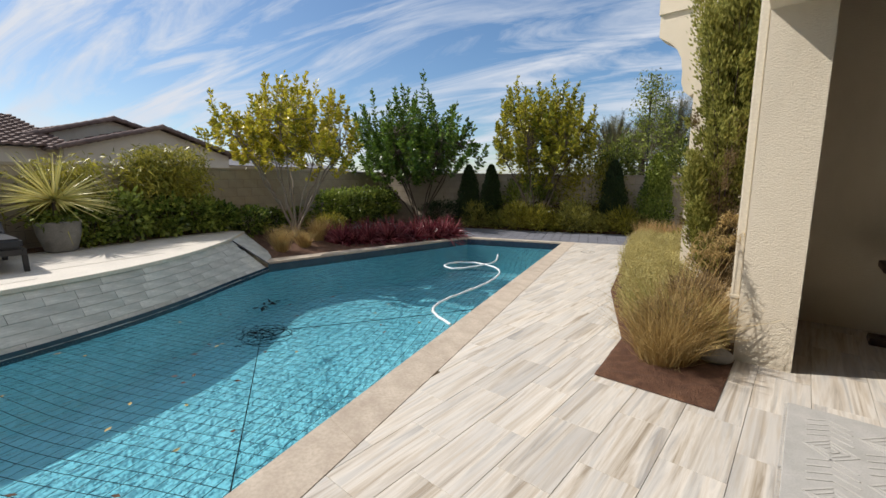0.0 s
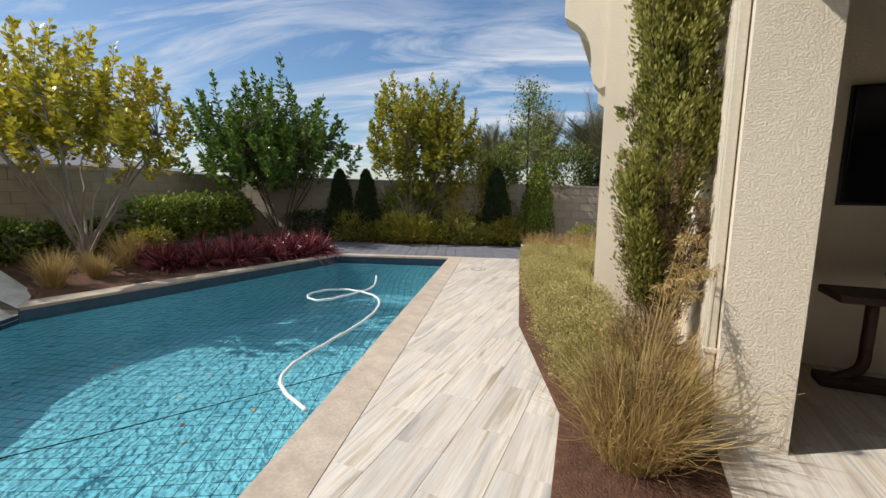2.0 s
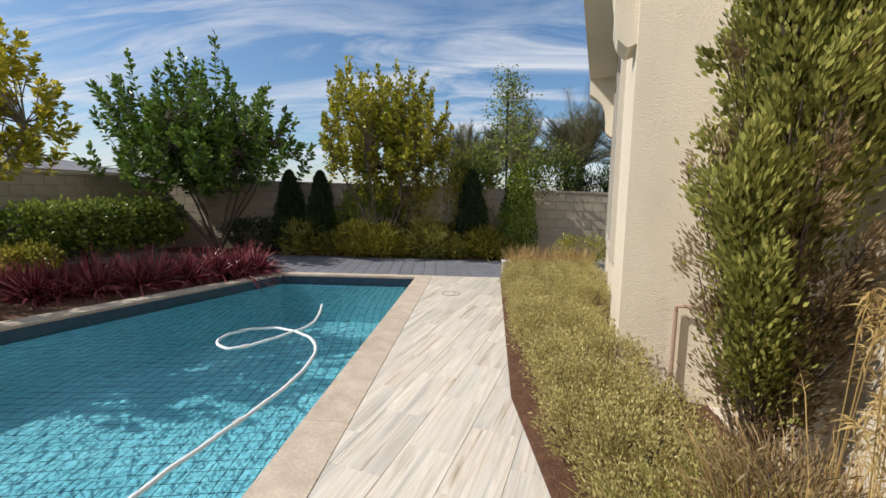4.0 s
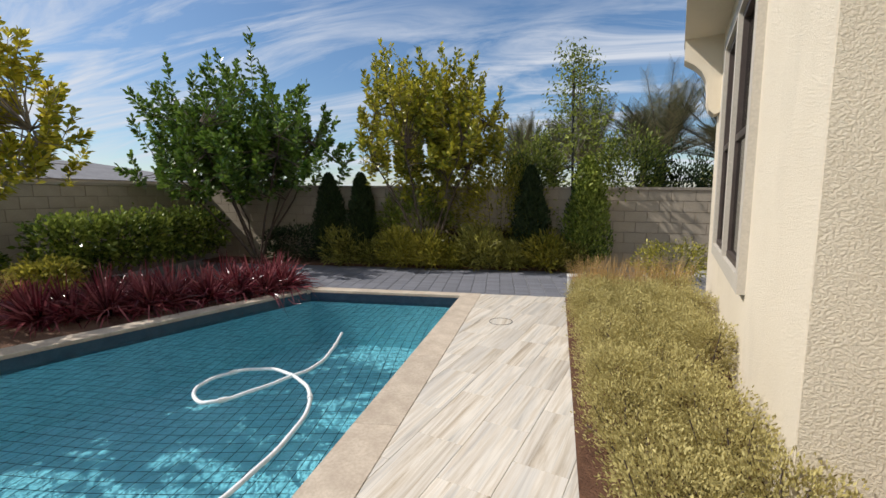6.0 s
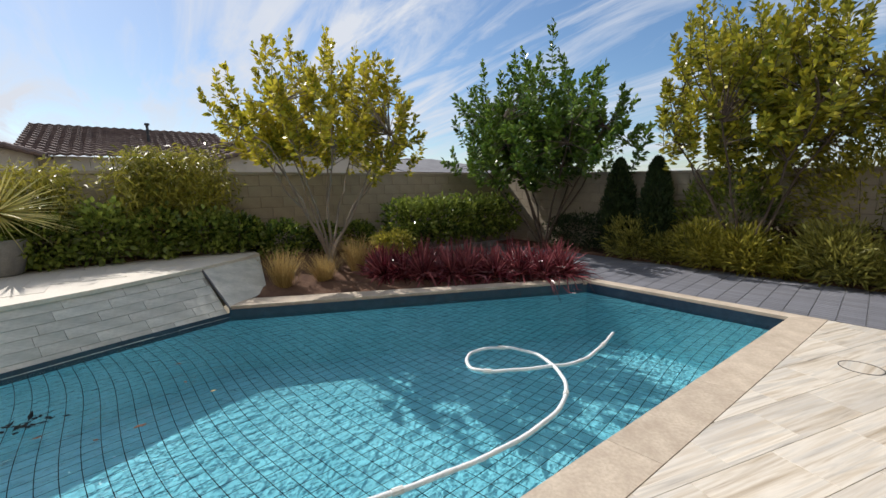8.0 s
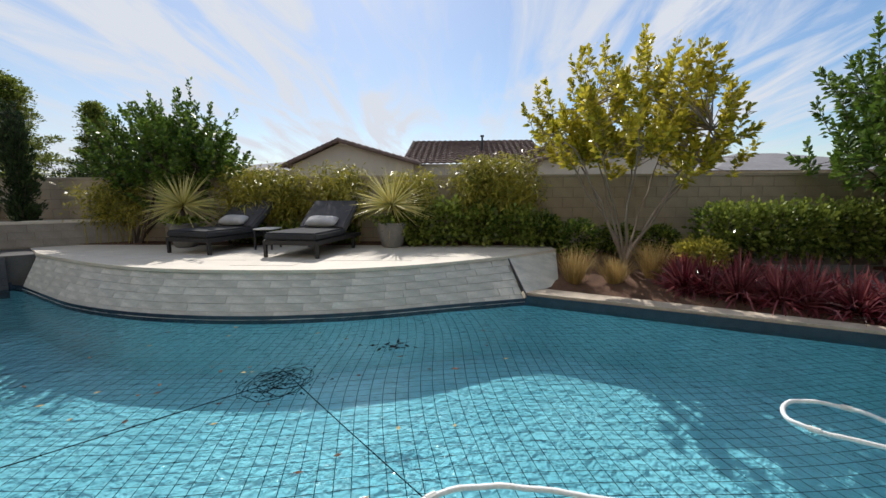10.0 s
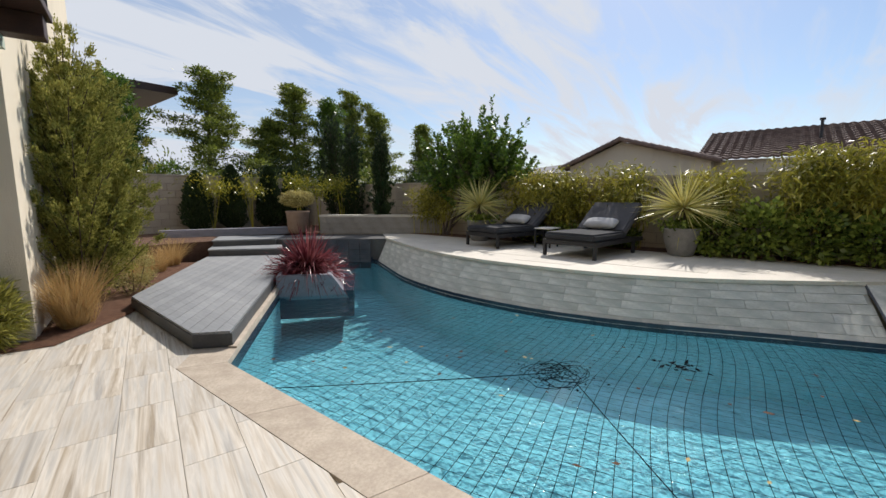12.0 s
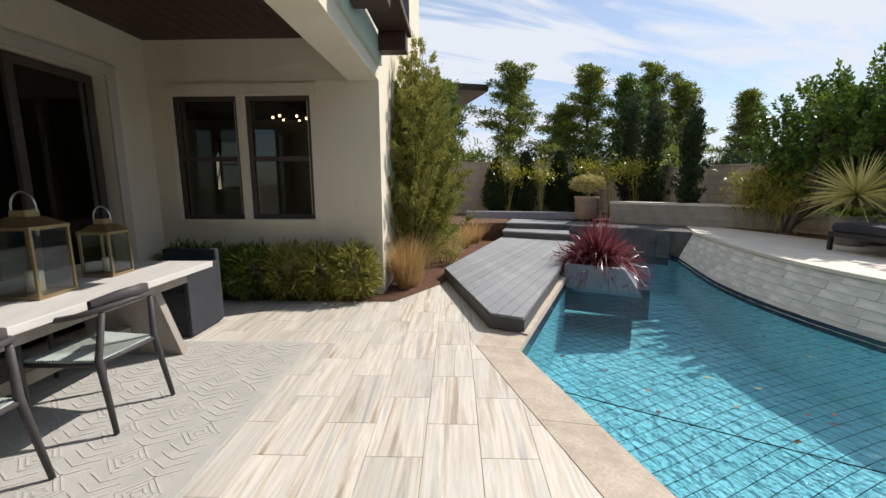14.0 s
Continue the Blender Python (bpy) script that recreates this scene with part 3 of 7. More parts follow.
# body of the curved, leaning wall; its stones are laid on it further down
curved = thing("curved_wall", "curved leaning retaining wall faced in pale ledger stone", "wall")
curved["kind"] = "structure"
bm = bmesh.new()
for i in range(len(BASE_S) - 1):
    a, b, c, d = BASE_S[i], BASE_S[i + 1], TOP_S[i + 1], TOP_S[i]
    bm.faces.new([bm.verts.new(q) for q in ((a.x - 0.02, a.y, -0.13), (b.x - 0.02, b.y, -0.13), (c.x - 0.02, c.y, TERR - 0.045), (d.x - 0.02, d.y, TERR - 0.045))])
    bm.faces.new([bm.verts.new(q) for q in ((a.x - 0.03, a.y, -0.5), (b.x - 0.03, b.y, -0.5), (b.x - 0.03, b.y, -0.13), (a.x - 0.03, a.y, -0.13))])
bmesh.ops.remove_doubles(bm, verts=bm.verts, dist=0.0005)
bmesh.ops.recalc_face_normals(bm, faces=bm.faces)
part("backing", bm, PALE_MORTAR, curved, "recessed mortar behind the stones")
# return of the curved wall, down towards the planting bed
bm = bmesh.new()
vs = [bm.verts.new(q) for q in ((-4.82, 6.56, -0.02), (-5.50, 6.36, TERR - 0.045), (-6.30, 7.30, TERR - 0.05), (-5.35, 7.15, 0.02), (-6.3, 7.3, -0.2), (-5.35, 7.15, -0.2), (-4.82, 6.56, -0.2), (-5.5, 6.36, -0.2))]
for f in ((0, 3, 2, 1), (3, 5, 4, 2), (0, 6, 5, 3), (1, 2, 4, 7)):
    bm.faces.new([vs[i] for i in f])
bmesh.ops.recalc_face_normals(bm, faces=bm.faces)
part("return_face", bm, LEDGER, curved, "pale stone wing sloping down to the bed")
ring = bmesh.new()
ring_tube(ring, [(-5.52, 6.37, TERR - 0.03), (-4.79, 6.56, -0.02)], 0.012, 5)
part("corner_strip", ring, SLATE, curved, "thin dark strip down the corner seam")

# planting bed west of the pool, rising towards the boundary wall
bm = bmesh.new()
rng = np.random.default_rng(4)
NX, NY = 16, 34
grid = []
for j in range(NY + 1):
    v = j / NY
    y = 6.9 + v * 4.4
    edge = -5.07 + (y - 6.9) * (2.2 / 4.45)
    row = []
    for i in range(NX + 1):
        u = i / NX
        x = edge + (W_FACE - edge) * u
        z = -0.03 + 0.36 * min(1, u * 1.3) * (1 - 0.75 * v) + 0.03 * rng.uniform(-1, 1) * min(1, 4 * u)
        row.append(bm.verts.new((x, y, z)))
    grid.append(row)
for j in range(NY):
    for i in range(NX):
        bm.faces.new((grid[j][i], grid[j][i + 1], grid[j + 1][i + 1], grid[j + 1][i]))
bmesh.ops.recalc_face_normals(bm, faces=bm.faces)
setting("bed_soil", bm, SOIL, "brown soil of the planting bed behind the pool", smooth=True)
sheet("north_bed", [(-6.9, 13.30), (1.25, 13.30), (1.25, 13.94), (-6.9, 13.94)], 0.05, SOIL, "soil strip along the boundary wall", 0.4)


def mulch_sheet(name, pts, z, label, step=0.07, mat=None):
    """A lumpy sheet of bark within a convex outline."""
    P = [Vector(p) for p in pts]
    x0, x1, y0, y1 = min(p.x for p in P), max(p.x for p in P), min(p.y for p in P), max(p.y for p in P)
    r = np.random.default_rng(int(abs(x0 * 100)) + 3)
    bm = bmesh.new()
    face = bm.faces.new([bm.verts.new((p.x, p.y, z)) for p in P])
    for k in range(1, int((x1 - x0) / step) + 1):
        bmesh.ops.bisect_plane(bm, geom=bm.verts[:] + bm.edges[:] + bm.faces[:], plane_co=(x0 + k * step, 0, 0), plane_no=(1, 0, 0))
    for k in range(1, int((y1 - y0) / step) + 1):
        bmesh.ops.bisect_plane(bm, geom=bm.verts[:] + bm.edges[:] + bm.faces[:], plane_co=(0, y0 + k * step, 0), plane_no=(0, 1, 0))
    for v in bm.verts:
        if not v.is_boundary:
            v.co.z += r.uniform(0.0, 0.028)
    bmesh.ops.recalc_face_normals(bm, faces=bm.faces)
    return setting(name, bm, mat or MULCH, label, smooth=True)


BEDS = [[(1.09, 4.34), (1.82, 4.12), (2.08, 5.05), (2.3, 5.9), (1.24, 5.2)], [(1.24, 5.2), (2.3, 5.9), (2.4, 7.3), (1.03, 6.95)], [(1.03, 6.95), (2.4, 7.3), (3.0, 10.0), (3.3, 11.30), (1.16, 11.28)]]
for k, pts in enumerate(BEDS):
    mulch_sheet("bed_mulch", pts, 0.006 + 0.001 * k, "reddish-brown bark mulch in the planting bed", 0.09)
mulch_sheet("bed_mulch_patio", [H(0.45, 0.32), H(3.44, 0.32), H(3.44, -0.0), H(0.45, -0.0)], 0.007, "dark bark mulch under the patio window", 0.12)
mulch_sheet("bed_mulch_side", [H(0.46, 0.31), H(-0.10, -0.60), H(-1.4, -4.8), H(0.66, -4.8), H(0.66, -0.0)], 0.009, "bark mulch beside the house wall", 0.12)

# ---- house ----


def hwall(name, a0, a1, b0, b1, z0, z1, mat=None, label="cream stucco house wall", kind="structure"):
    return setting(name, boxed(a0, a1, b0, b1, z0, z1, HM), mat or STUCCO, label)


def wall_with_holes(name, axis, at, thick, u0, u1, z0, z1, holes, mat=None, label="cream stucco house wall"):
    """A wall along a ("a") or b ("b") whose face stands at `at`, with openings (u0, u1, z0, z1) through it."""
    bm = bmesh.new()
    cuts = sorted({u0, u1, *[h[0] for h in holes], *[h[1] for h in holes]})
    for s, t in zip(cuts, cuts[1:]):
        over = [h for h in holes if h[0] < (s + t) / 2 < h[1]]
        zs = [z0]
        for h in over:
            zs += [h[2], h[3]]
        zs.append(z1)
        for lo, hi in zip(zs[::2], zs[1::2]):
            if hi > lo:
                if axis == "a":
                    box(bm, s, t, min(at, at + thick), max(at, at + thick), lo, hi, HM)
                else:
                    box(bm, min(at, at + thick), max(at, at + thick), s, t, lo, hi, HM)
    bmesh.ops.remove_doubles(bm, verts=bm.verts, dist=0.0005)
    inner = [f for f in bm.faces if any(f is not g and len(set(f.verts) & set(g.verts)) == 4 for g in f.verts[0].link_faces)]
    bmesh.ops.delete(bm, geom=inner, context="FACES")
    return setting(name, bm, mat or STUCCO, label)


def window_unit(name, axis, at, into, u0, u1, z0, z1, label, inset=0.0):
    """A double-hung window in an opening: frame, two panes, meeting rail. into: +1 or -1, the way to the inside."""
    win = thing(name, label, "window")
    win["kind"] = "structure"
    w, d = 0.055, 0.06

    def bar(nm, ua, ub, za, zb, d0, d1, mat, lab=""):
        lo, hi = sorted((at + into * (d0 - inset), at + into * (d1 - inset)))
        b = boxed(ua, ub, lo, hi, za, zb, HM, 0.004) if axis == "a" else boxed(lo, hi, ua, ub, za, zb, HM, 0.004)
        return part(nm, b, mat, win, lab)

    bar("frame_side", u0, u0 + w, z0, z1, 0.07, 0.07 + d, FRAME_BROWN)
    bar("frame_side", u1 - w, u1, z0, z1, 0.07, 0.07 + d, FRAME_BROWN)
    bar("frame_head", u0 + w, u1 - w, z1 - w, z1, 0.07, 0.07 + d, FRAME_BROWN)
    bar("frame_sill", u0 + w, u1 - w, z0, z0 + w, 0.065, 0.07 + d, FRAME_BROWN)
    zm = (z0 + z1) / 2
    bar("meeting_rail", u0 + w, u1 - w, zm - 0.03, zm + 0.03, 0.075, 0.12, FRAME_BROWN)
    for za, zb, q in ((z0 + w, zm - 0.03, 0.095), (zm + 0.03, z1 - w, 0.11)):
        g = bar("pane", u0 + w, u1 - w, za, zb, q, q + 0.006, GLASS, "dark reflecting glass pane")
        g.visible_shadow = False
    # thin pale track at the side of the lower sash
    bar("sash_track", u0 + w, u0 + w + 0.012, z0 + w, z1 - w, 0.074, 0.09, TRIM)
    return win


PA0, PA1, PB0, PB1 = 0.64, 1.00, 0.0, 5.45  # the patio: column line in a, and its ends in b
BACK, CEIL, BEAM = 3.45, 3.10, 2.62
# patio end wall with two windows
WINS = [(1.48, 2.30, 0.97, 2.47), (2.38, 3.20, 0.97, 2.47)]
wall_with_holes("wall_south", "a", 0.0, -0.30, PA0, BACK + 0.3, -0.2, 6.2, WINS)
for k, w in enumerate(WINS):
    window_unit("window_%d" % (k + 1), "a", 0.0, -1, *w, "double-hung bronze window in the patio end wall")
hwall("window_trim", 1.40, 3.28, 0.0, 0.022, 2.47, 2.60, STUCCO, "flat stucco band above the windows")
hwall("window_sill_band", 1.40, 3.28, 0.0, 0.03, 0.90, 0.97, STUCCO, "stucco sill under the windows")
# side wall of that wing, seen from the pool, with its window
SIDE = [(-2.75, -1.10, 0.95, 2.72)]
wall_with_holes("wall_southwest", "b", PA0, 0.30, -5.6, -0.301, -0.2, 6.2, SIDE)
window_unit("window_3", "b", PA0, 1, -2.75, -1.93, 0.95, 2.72, "bronze window on the pool side of the house")
window_unit("window_4", "b", PA0, 1, -1.92, -1.10, 0.95, 2.72, "bronze window on the pool side of the house")
for s, t, u, v in ((-2.85, -1.0, 2.72, 2.82), (-2.85, -1.0, 0.87, 0.95), (-2.85, -2.75, 0.95, 2.72), (-1.10, -1.0, 0.95, 2.72)):
    hwall("window_surround", PA0 - 0.03, PA0, s, t, u, v, TRIM, "painted surround of the window")
wall_with_holes("wall_far_south", "a", -5.6, -0.30, PA0, 8.0, -0.2, 6.2, [(5.30, 5.92, 1.26, 2.54)])
window_unit("window_7", "a", -5.9, 1, 5.30, 5.92, 1.26, 2.54, "small bronze window on the far side of the dim room")
# back wall of the patio with the wide door opening
DOOR = [(0.62, 4.6, 0.0, 2.56)]
wall_with_holes("wall_patio_back", "b", BACK, 0.30, 0.0, 7.35, -0.2, 6.2, DOOR)
for s, t, u, v in ((0.50, 0.62, 0.0, 2.68), (4.6, 4.72, 0.0, 2.68), (0.62, 4.6, 2.56, 2.68)):
    hwall("door_trim", BACK - 0.025, BACK, s, t, u, v, TRIM, "painted casing of the wide door opening")
door = thing("sliding_door", "dark bronze sliding glass door standing half open", "door")
for u0, u1, dep in ((0.64, 1.52, 0.12), (1.37, 2.27, 0.17), (3.7, 4.58, 0.12)):
    for s, t, za, zb in ((u0, u0 + 0.08, 0.02, 2.54), (u1 - 0.08, u1, 0.02, 2.54), (u0 + 0.08, u1 - 0.08, 2.46, 2.54), (u0 + 0.08, u1 - 0.08, 0.02, 0.14)):
        part("door_frame", boxed(BACK + dep, BACK + dep + 0.045, s, t, za, zb, HM, 0.004), FRAME_BROWN, door)
    g = part("pane", boxed(BACK + dep + 0.018, BACK + dep + 0.026, u0 + 0.08, u1 - 0.08, 0.14, 2.46, HM), GLASS, door, "dark glass pane")
    g.visible_shadow = False
part("door_handle", boxed(BACK + 0.09, BACK + 0.118, 1.47, 1.50, 0.95, 1.2, HM, 0.006), STEEL, door, "slim steel door handle")
# far end of the patio, with the wall return beside the opening
hwall("wall_north", PA1, BACK, 7.05, 7.35, -0.2, 6.2)
hwall("wall_return", PA0, PA1, PB1, 7.35, -0.1, 6.2, None, "cream stucco wall end beside the patio opening")
hwall("beam", PA0, PA1, PB0, PB1, BEAM, 3.4, None, "cream stucco beam over the patio opening")
hwall("fascia", PA0 - 0.05, PA0, -0.0, PB1, BEAM + 0.16, 3.05, STUCCO_GREEN, "pale green band above the patio opening")
hwall("upper_wall", PA0 + 0.002, PA0 + 0.3, 0.0, PB1, 3.4, 6.2)
bm = bmesh.new()
for k in range(16):
    a0 = PA1 + k * (BACK - PA1) / 16
    box(bm, a0 + 0.004, a0 + (BACK - PA1) / 16 - 0.004, 0.0, 7.05, CEIL, CEIL + 0.03, HM)
box(bm, PA1, BACK, 0.0, 7.05, CEIL + 0.02, CEIL + 0.3, HM)
setting("ceiling", bm, DARK_WOOD, "dark brown boarded patio ceiling")
# the wing past the patio, with its wide window and the box above it
BAY = -0.17
wall_with_holes("wall_bay", "b", BAY, 0.30, 7.36, 11.8, -0.1, 6.4, [(8.95, 11.0, 0.86, 2.95)])
hwall("wall_bay_south", BAY + 0.001, PA0, 7.35, 7.65, -0.1, 6.4)
hwall("wall_bay_north", BAY + 0.30, 5.0, 11.5, 11.8, -0.1, 6.4)
for k, (s, t) in enumerate(((8.95, 9.97), (9.98, 11.0))):
    window_unit("window_%d" % (5 + k), "b", BAY, 1, s, t, 0.86, 2.95, "tall double-hung bronze window facing the pool", 0.085)
for s, t, u, v in ((8.83, 11.12, 2.95, 3.07), (8.83, 11.12, 0.74, 0.86), (8.83, 8.95, 0.86, 2.95), (11.0, 11.12, 0.86, 2.95), (9.93, 10.02, 0.86, 2.95)):
    hwall("window_surround", BAY - 0.05, BAY, s, t, u, v, TRIM, "painted surround of the tall window")
hwall("overhang", BAY - 0.44, BAY, 7.37, 12.4, 3.42, 6.4, None, "cream stucco upper storey jutting out over the window")
for b0 in (7.40, 12.0):
    bm = bmesh.new()
    prof = [(0.0, 2.46), (-0.06, 2.44), (-0.12, 2.50), (-0.15, 2.60), (-0.15, 2.74), (-0.17, 2.88), (-0.22, 2.99), (-0.30, 3.08), (-0.43, 3.17), (-0.43, 3.42), (0.0, 3.42)]
    lo = [bm.verts.new(H(BAY + a, b0, z)) for a, z in prof]
    hi = [bm.verts.new(H(BAY + a, b0 + 0.30, z)) for a, z in prof]
    bm.faces.new(lo), bm.faces.new(list(reversed(hi)))
    for i in range(len(prof)):
        j = (i + 1) % len(prof)
        bm.faces.new((lo[i], hi[i], hi[j], lo[j]))
    bmesh.ops.recalc_face_normals(bm, faces=bm.faces)
    setting("corbel", bm, STUCCO, "curved stucco bracket under the overhang")
hwall("bay_pier", BAY, BAY + 0.3, 11.801, 12.4, -0.1, 6.4)
# rooms behind the glass; their dark grey stands in for indoor shade
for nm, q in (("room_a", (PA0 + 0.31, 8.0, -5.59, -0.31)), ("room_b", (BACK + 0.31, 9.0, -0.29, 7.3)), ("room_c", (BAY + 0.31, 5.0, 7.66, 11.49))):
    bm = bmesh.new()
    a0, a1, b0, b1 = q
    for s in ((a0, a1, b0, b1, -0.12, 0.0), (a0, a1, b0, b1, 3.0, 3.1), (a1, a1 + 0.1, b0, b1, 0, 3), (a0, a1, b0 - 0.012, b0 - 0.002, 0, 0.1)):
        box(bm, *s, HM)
    setting("room_shell", bm, ROOM, "room behind the glass, dimness put into its dark grey colour")
hwall("roof_slab", PA0, 9.0, -5.9, 11.8, 6.2, 6.4, None, "flat roof over the house")
# downspout on the column
ds = thing("downspout", "cream painted metal downspout fixed to the stucco wall", "downspout")
part("pipe", boxed(PA0 - 0.062, PA0 - 0.008, 5.51, 5.59, 0.12, 3.4, HM, 0.008), CREAM_PAINT, ds)
for k in range(3):
    part("rib", boxed(PA0 - 0.067, PA0 - 0.0625, 5.522 + 0.022 * k, 5.532 + 0.022 * k, 0.13, 3.39, HM, 0.002), CREAM_PAINT, ds)
for z in (0.5, 2.9):
    part("strap", boxed(PA0 - 0.071, PA0 - 0.0, 5.50, 5.60, z, z + 0.025, HM, 0.003), CREAM_PAINT, ds)
# short balcony on dark beams above the patio corner
bal = thing("balcony", "small dark-stained wooden balcony on thick beams", "balcony")
for b0 in (0.05, 1.35):
    part("beam", boxed(PA0 - 0.36, PA0 - 0.051, b0, b0 + 0.2, 2.88, 3.08, HM, 0.01), DARK_WOOD, bal, "thick dark beam end")
part("platform", boxed(PA0 - 0.40, PA0 - 0.051, 0.0, 1.75, 3.082, 3.16, HM, 0.01), DARK_WOOD, bal)
for k in range(14):
    b0 = 0.03 + k * 0.13
    part("baluster", boxed(PA0 - 0.38, PA0 - 0.36, b0, b0 + 0.02, 3.162, 4.1, HM), BLACK_METAL, bal)
part("top_rail", boxed(PA0 - 0.40, PA0 - 0.34, 0.0, 1.75, 4.102, 4.15, HM, 0.005), DARK_WOOD, bal)

# ---- boundary walls, deck, platform ----


def block_wall(name, axis, at, u0, u1, z0, top0, top1, label):
    """Core of a boundary wall with its cap; face at `at`, body behind it. axis "x": runs along x. The blocks are laid on further down."""
    bm, cap = bmesh.new(), bmesh.new()
    back = at + (0.18 if name != "wall_west" and name != "wall_south_garden" else -0.18)

    def P(u, d, z):
        return (u, d, z) if axis == "x" else (d, u, z)

    for target, d0, d1, lo0, lo1, h0, h1 in ((bm, at, back, z0, z0, top0 - 0.05, top1 - 0.05), (cap, at + (at - back) * 0.14, back + (back - at) * 0.1, top0 - 0.05, top1 - 0.05, top0, top1)):
        q = [target.verts.new(P(u, d, z)) for u, l, h in ((u0, lo0, h0), (u1, lo1, h1)) for d in (d0, d1) for z in (l, h)]
        for f in ((0, 1, 3, 2), (4, 6, 7, 5), (0, 4, 5, 1), (2, 3, 7, 6), (1, 5, 7, 3), (0, 2, 6, 4)):
            target.faces.new([q[i] for i in f])
        bmesh.ops.recalc_face_normals(target, faces=target.faces)
    w = setting(name, bm, MORTAR, label)
    part("cap", cap, BLOCK_CAP, w, "flat concrete cap course")
    return w


WALL_N = block_wall("wall_garden_north", "x", N_FACE, -7.4, 7.0, -0.3, 1.81, 1.43, "tan concrete block boundary wall")
WALL_W = block_wall("wall_west", "y", W_FACE, -8.2, N_FACE, -0.3, 1.80, 1.80, "tan concrete block boundary wall behind the terrace")
WALL_S = block_wall("wall_south_garden", "x", S_FACE, -7.4, 2.2, 0.2, 2.08, 2.06, "tan concrete block boundary wall behind the cypress row")

sheet("terrace_soil", [(-7.39, 7.4), (-7.39, -3.6), (-6.85, -3.1), (-6.85, 7.3)], TERR + 0.012, SOIL, "soil strip behind the terrace", 0.1)
PLAT = [(-5.70, -1.78), (-3.98, -3.80), (-2.95, -4.72), (-3.5, -5.9), (-4.9, -5.2), (-6.75, -3.0)]
sheet("platform", PLAT, TERR - 0.025, BOARD_DARK, "raised grey platform at the end of the pool", 0.6)
bm = bmesh.new()
for a, b in (((-5.42, -2.02), (-4.05, -3.62)),):
    p, q = Vector(a), Vector(b)
    for i in range(8):
        for j in range(6):
            s, t = p.lerp(q, i / 8 + 0.003), p.lerp(q, (i + 1) / 8 - 0.003)
            z0, z1 = -0.3 + j * 0.117 + 0.003, -0.3 + (j + 1) * 0.117 - 0.003
            n2 = Vector((q.y - p.y, p.x - q.x)).normalized() * -0.02
            prism(bm, [s, t, t + n2, s + n2], z0, z1)
bmesh.ops.recalc_face_normals(bm, faces=bm.faces)
setting("platform_facing", bm, SLATE, "dark slate facing down to the water")
DX, SX = Vector((-0.655, -0.756)), Vector((-0.756, 0.655))  # along the boards, and across them


def board_field(owner, corners, z, thick, width, gap=0.006, frame=True):
    """Boards of a deck cut to a convex outline, running along DX."""
    C = [Vector(c) for c in corners]
    lo, hi = min(c.dot(SX) for c in C), max(c.dot(SX) for c in C)
    m = sum(((c) for c in C), Vector((0, 0))) / len(C)
    k = lo
    while k < hi - 0.01:
        bm = bmesh.new()
        f = bm.faces.new([bm.verts.new((c.x, c.y, z)) for c in C])
        for d, sg in ((k + gap / 2, 1), (min(k + width, hi) - gap / 2, -1)):
            bmesh.ops.bisect_plane(bm, geom=bm.verts[:] + bm.edges[:] + bm.faces[:], plane_co=(SX.x * d, SX.y * d, z), plane_no=(SX.x * sg, SX.y * sg, 0), clear_inner=True)
        if bm.faces:
            r = bmesh.ops.extrude_face_region(bm, geom=bm.faces[:])
            bmesh.ops.translate(bm, verts=[v for v in r["geom"] if isinstance(v, bmesh.types.BMVert)], vec=(0, 0, -thick))
            bmesh.ops.recalc_face_normals(bm, faces=bm.faces)
            yield bm
        else:
            bm.free()
        k += width


deck = thing("wooden_deck", "grey composite board deck with a dark edge beside the pool", "deck")
deck["kind"] = "structure"
hull = [(-0.52, 1.55), (-0.27, 1.34), (-0.36, -0.85), (-2.48, -3.90), (-3.60, -2.96), (-3.60, -2.52)]
# the boards are cut to their convex outline, with the planter's notch left out on the pool side
for bm in board_field(deck, hull, 0.162, 0.024, 0.140):
    part("board", bm, BOARD, deck)
bm = bmesh.new()
prism(bm, [(-0.53, 1.56), (-0.26, 1.345), (-0.35, -0.855), (-2.48, -3.91), (-3.61, -2.96), (-3.61, -2.52)], 0.01, 0.136)
bmesh.ops.recalc_face_normals(bm, faces=bm.faces)
part("skirt", bm, BOARD_DARK, deck, "dark grey edge board")
lip = bmesh.new()
prism(lip, [(-0.54, 1.62), (-0.49, 1.56), (-2.07, -0.42), (-2.12, -0.42)], -0.10, 0.02)
bmesh.ops.recalc_face_normals(lip, faces=lip.faces)
part("pool_lip", lip, COPING, deck, "pale stone lip above the water")


def step(name, pts, z, label):
    t = thing(name, label, "step")
    t["kind"] = "structure"
    part("tread", prismed(pts, z - 0.03, z), BOARD, t, "grey composite tread")
    m = sum((Vector(p) for p in pts), Vector((0, 0))) / len(pts)
    part("riser", prismed([Vector(p).lerp(m, 0.02) for p in pts], 0.0, z - 0.031), BOARD_DARK, t, "dark grey riser board")


step("step", [(-2.50, -3.92), (-2.85, -4.55), (-4.0, -3.55), (-3.66, -2.94)], 0.305, "grey composite step up to the platform")
step("platform_edge", [(-2.80, -4.42), (-3.35, -5.35), (-4.55, -4.35), (-3.95, -3.72)], TERR + 0.004, "grey composite top step of the platform")
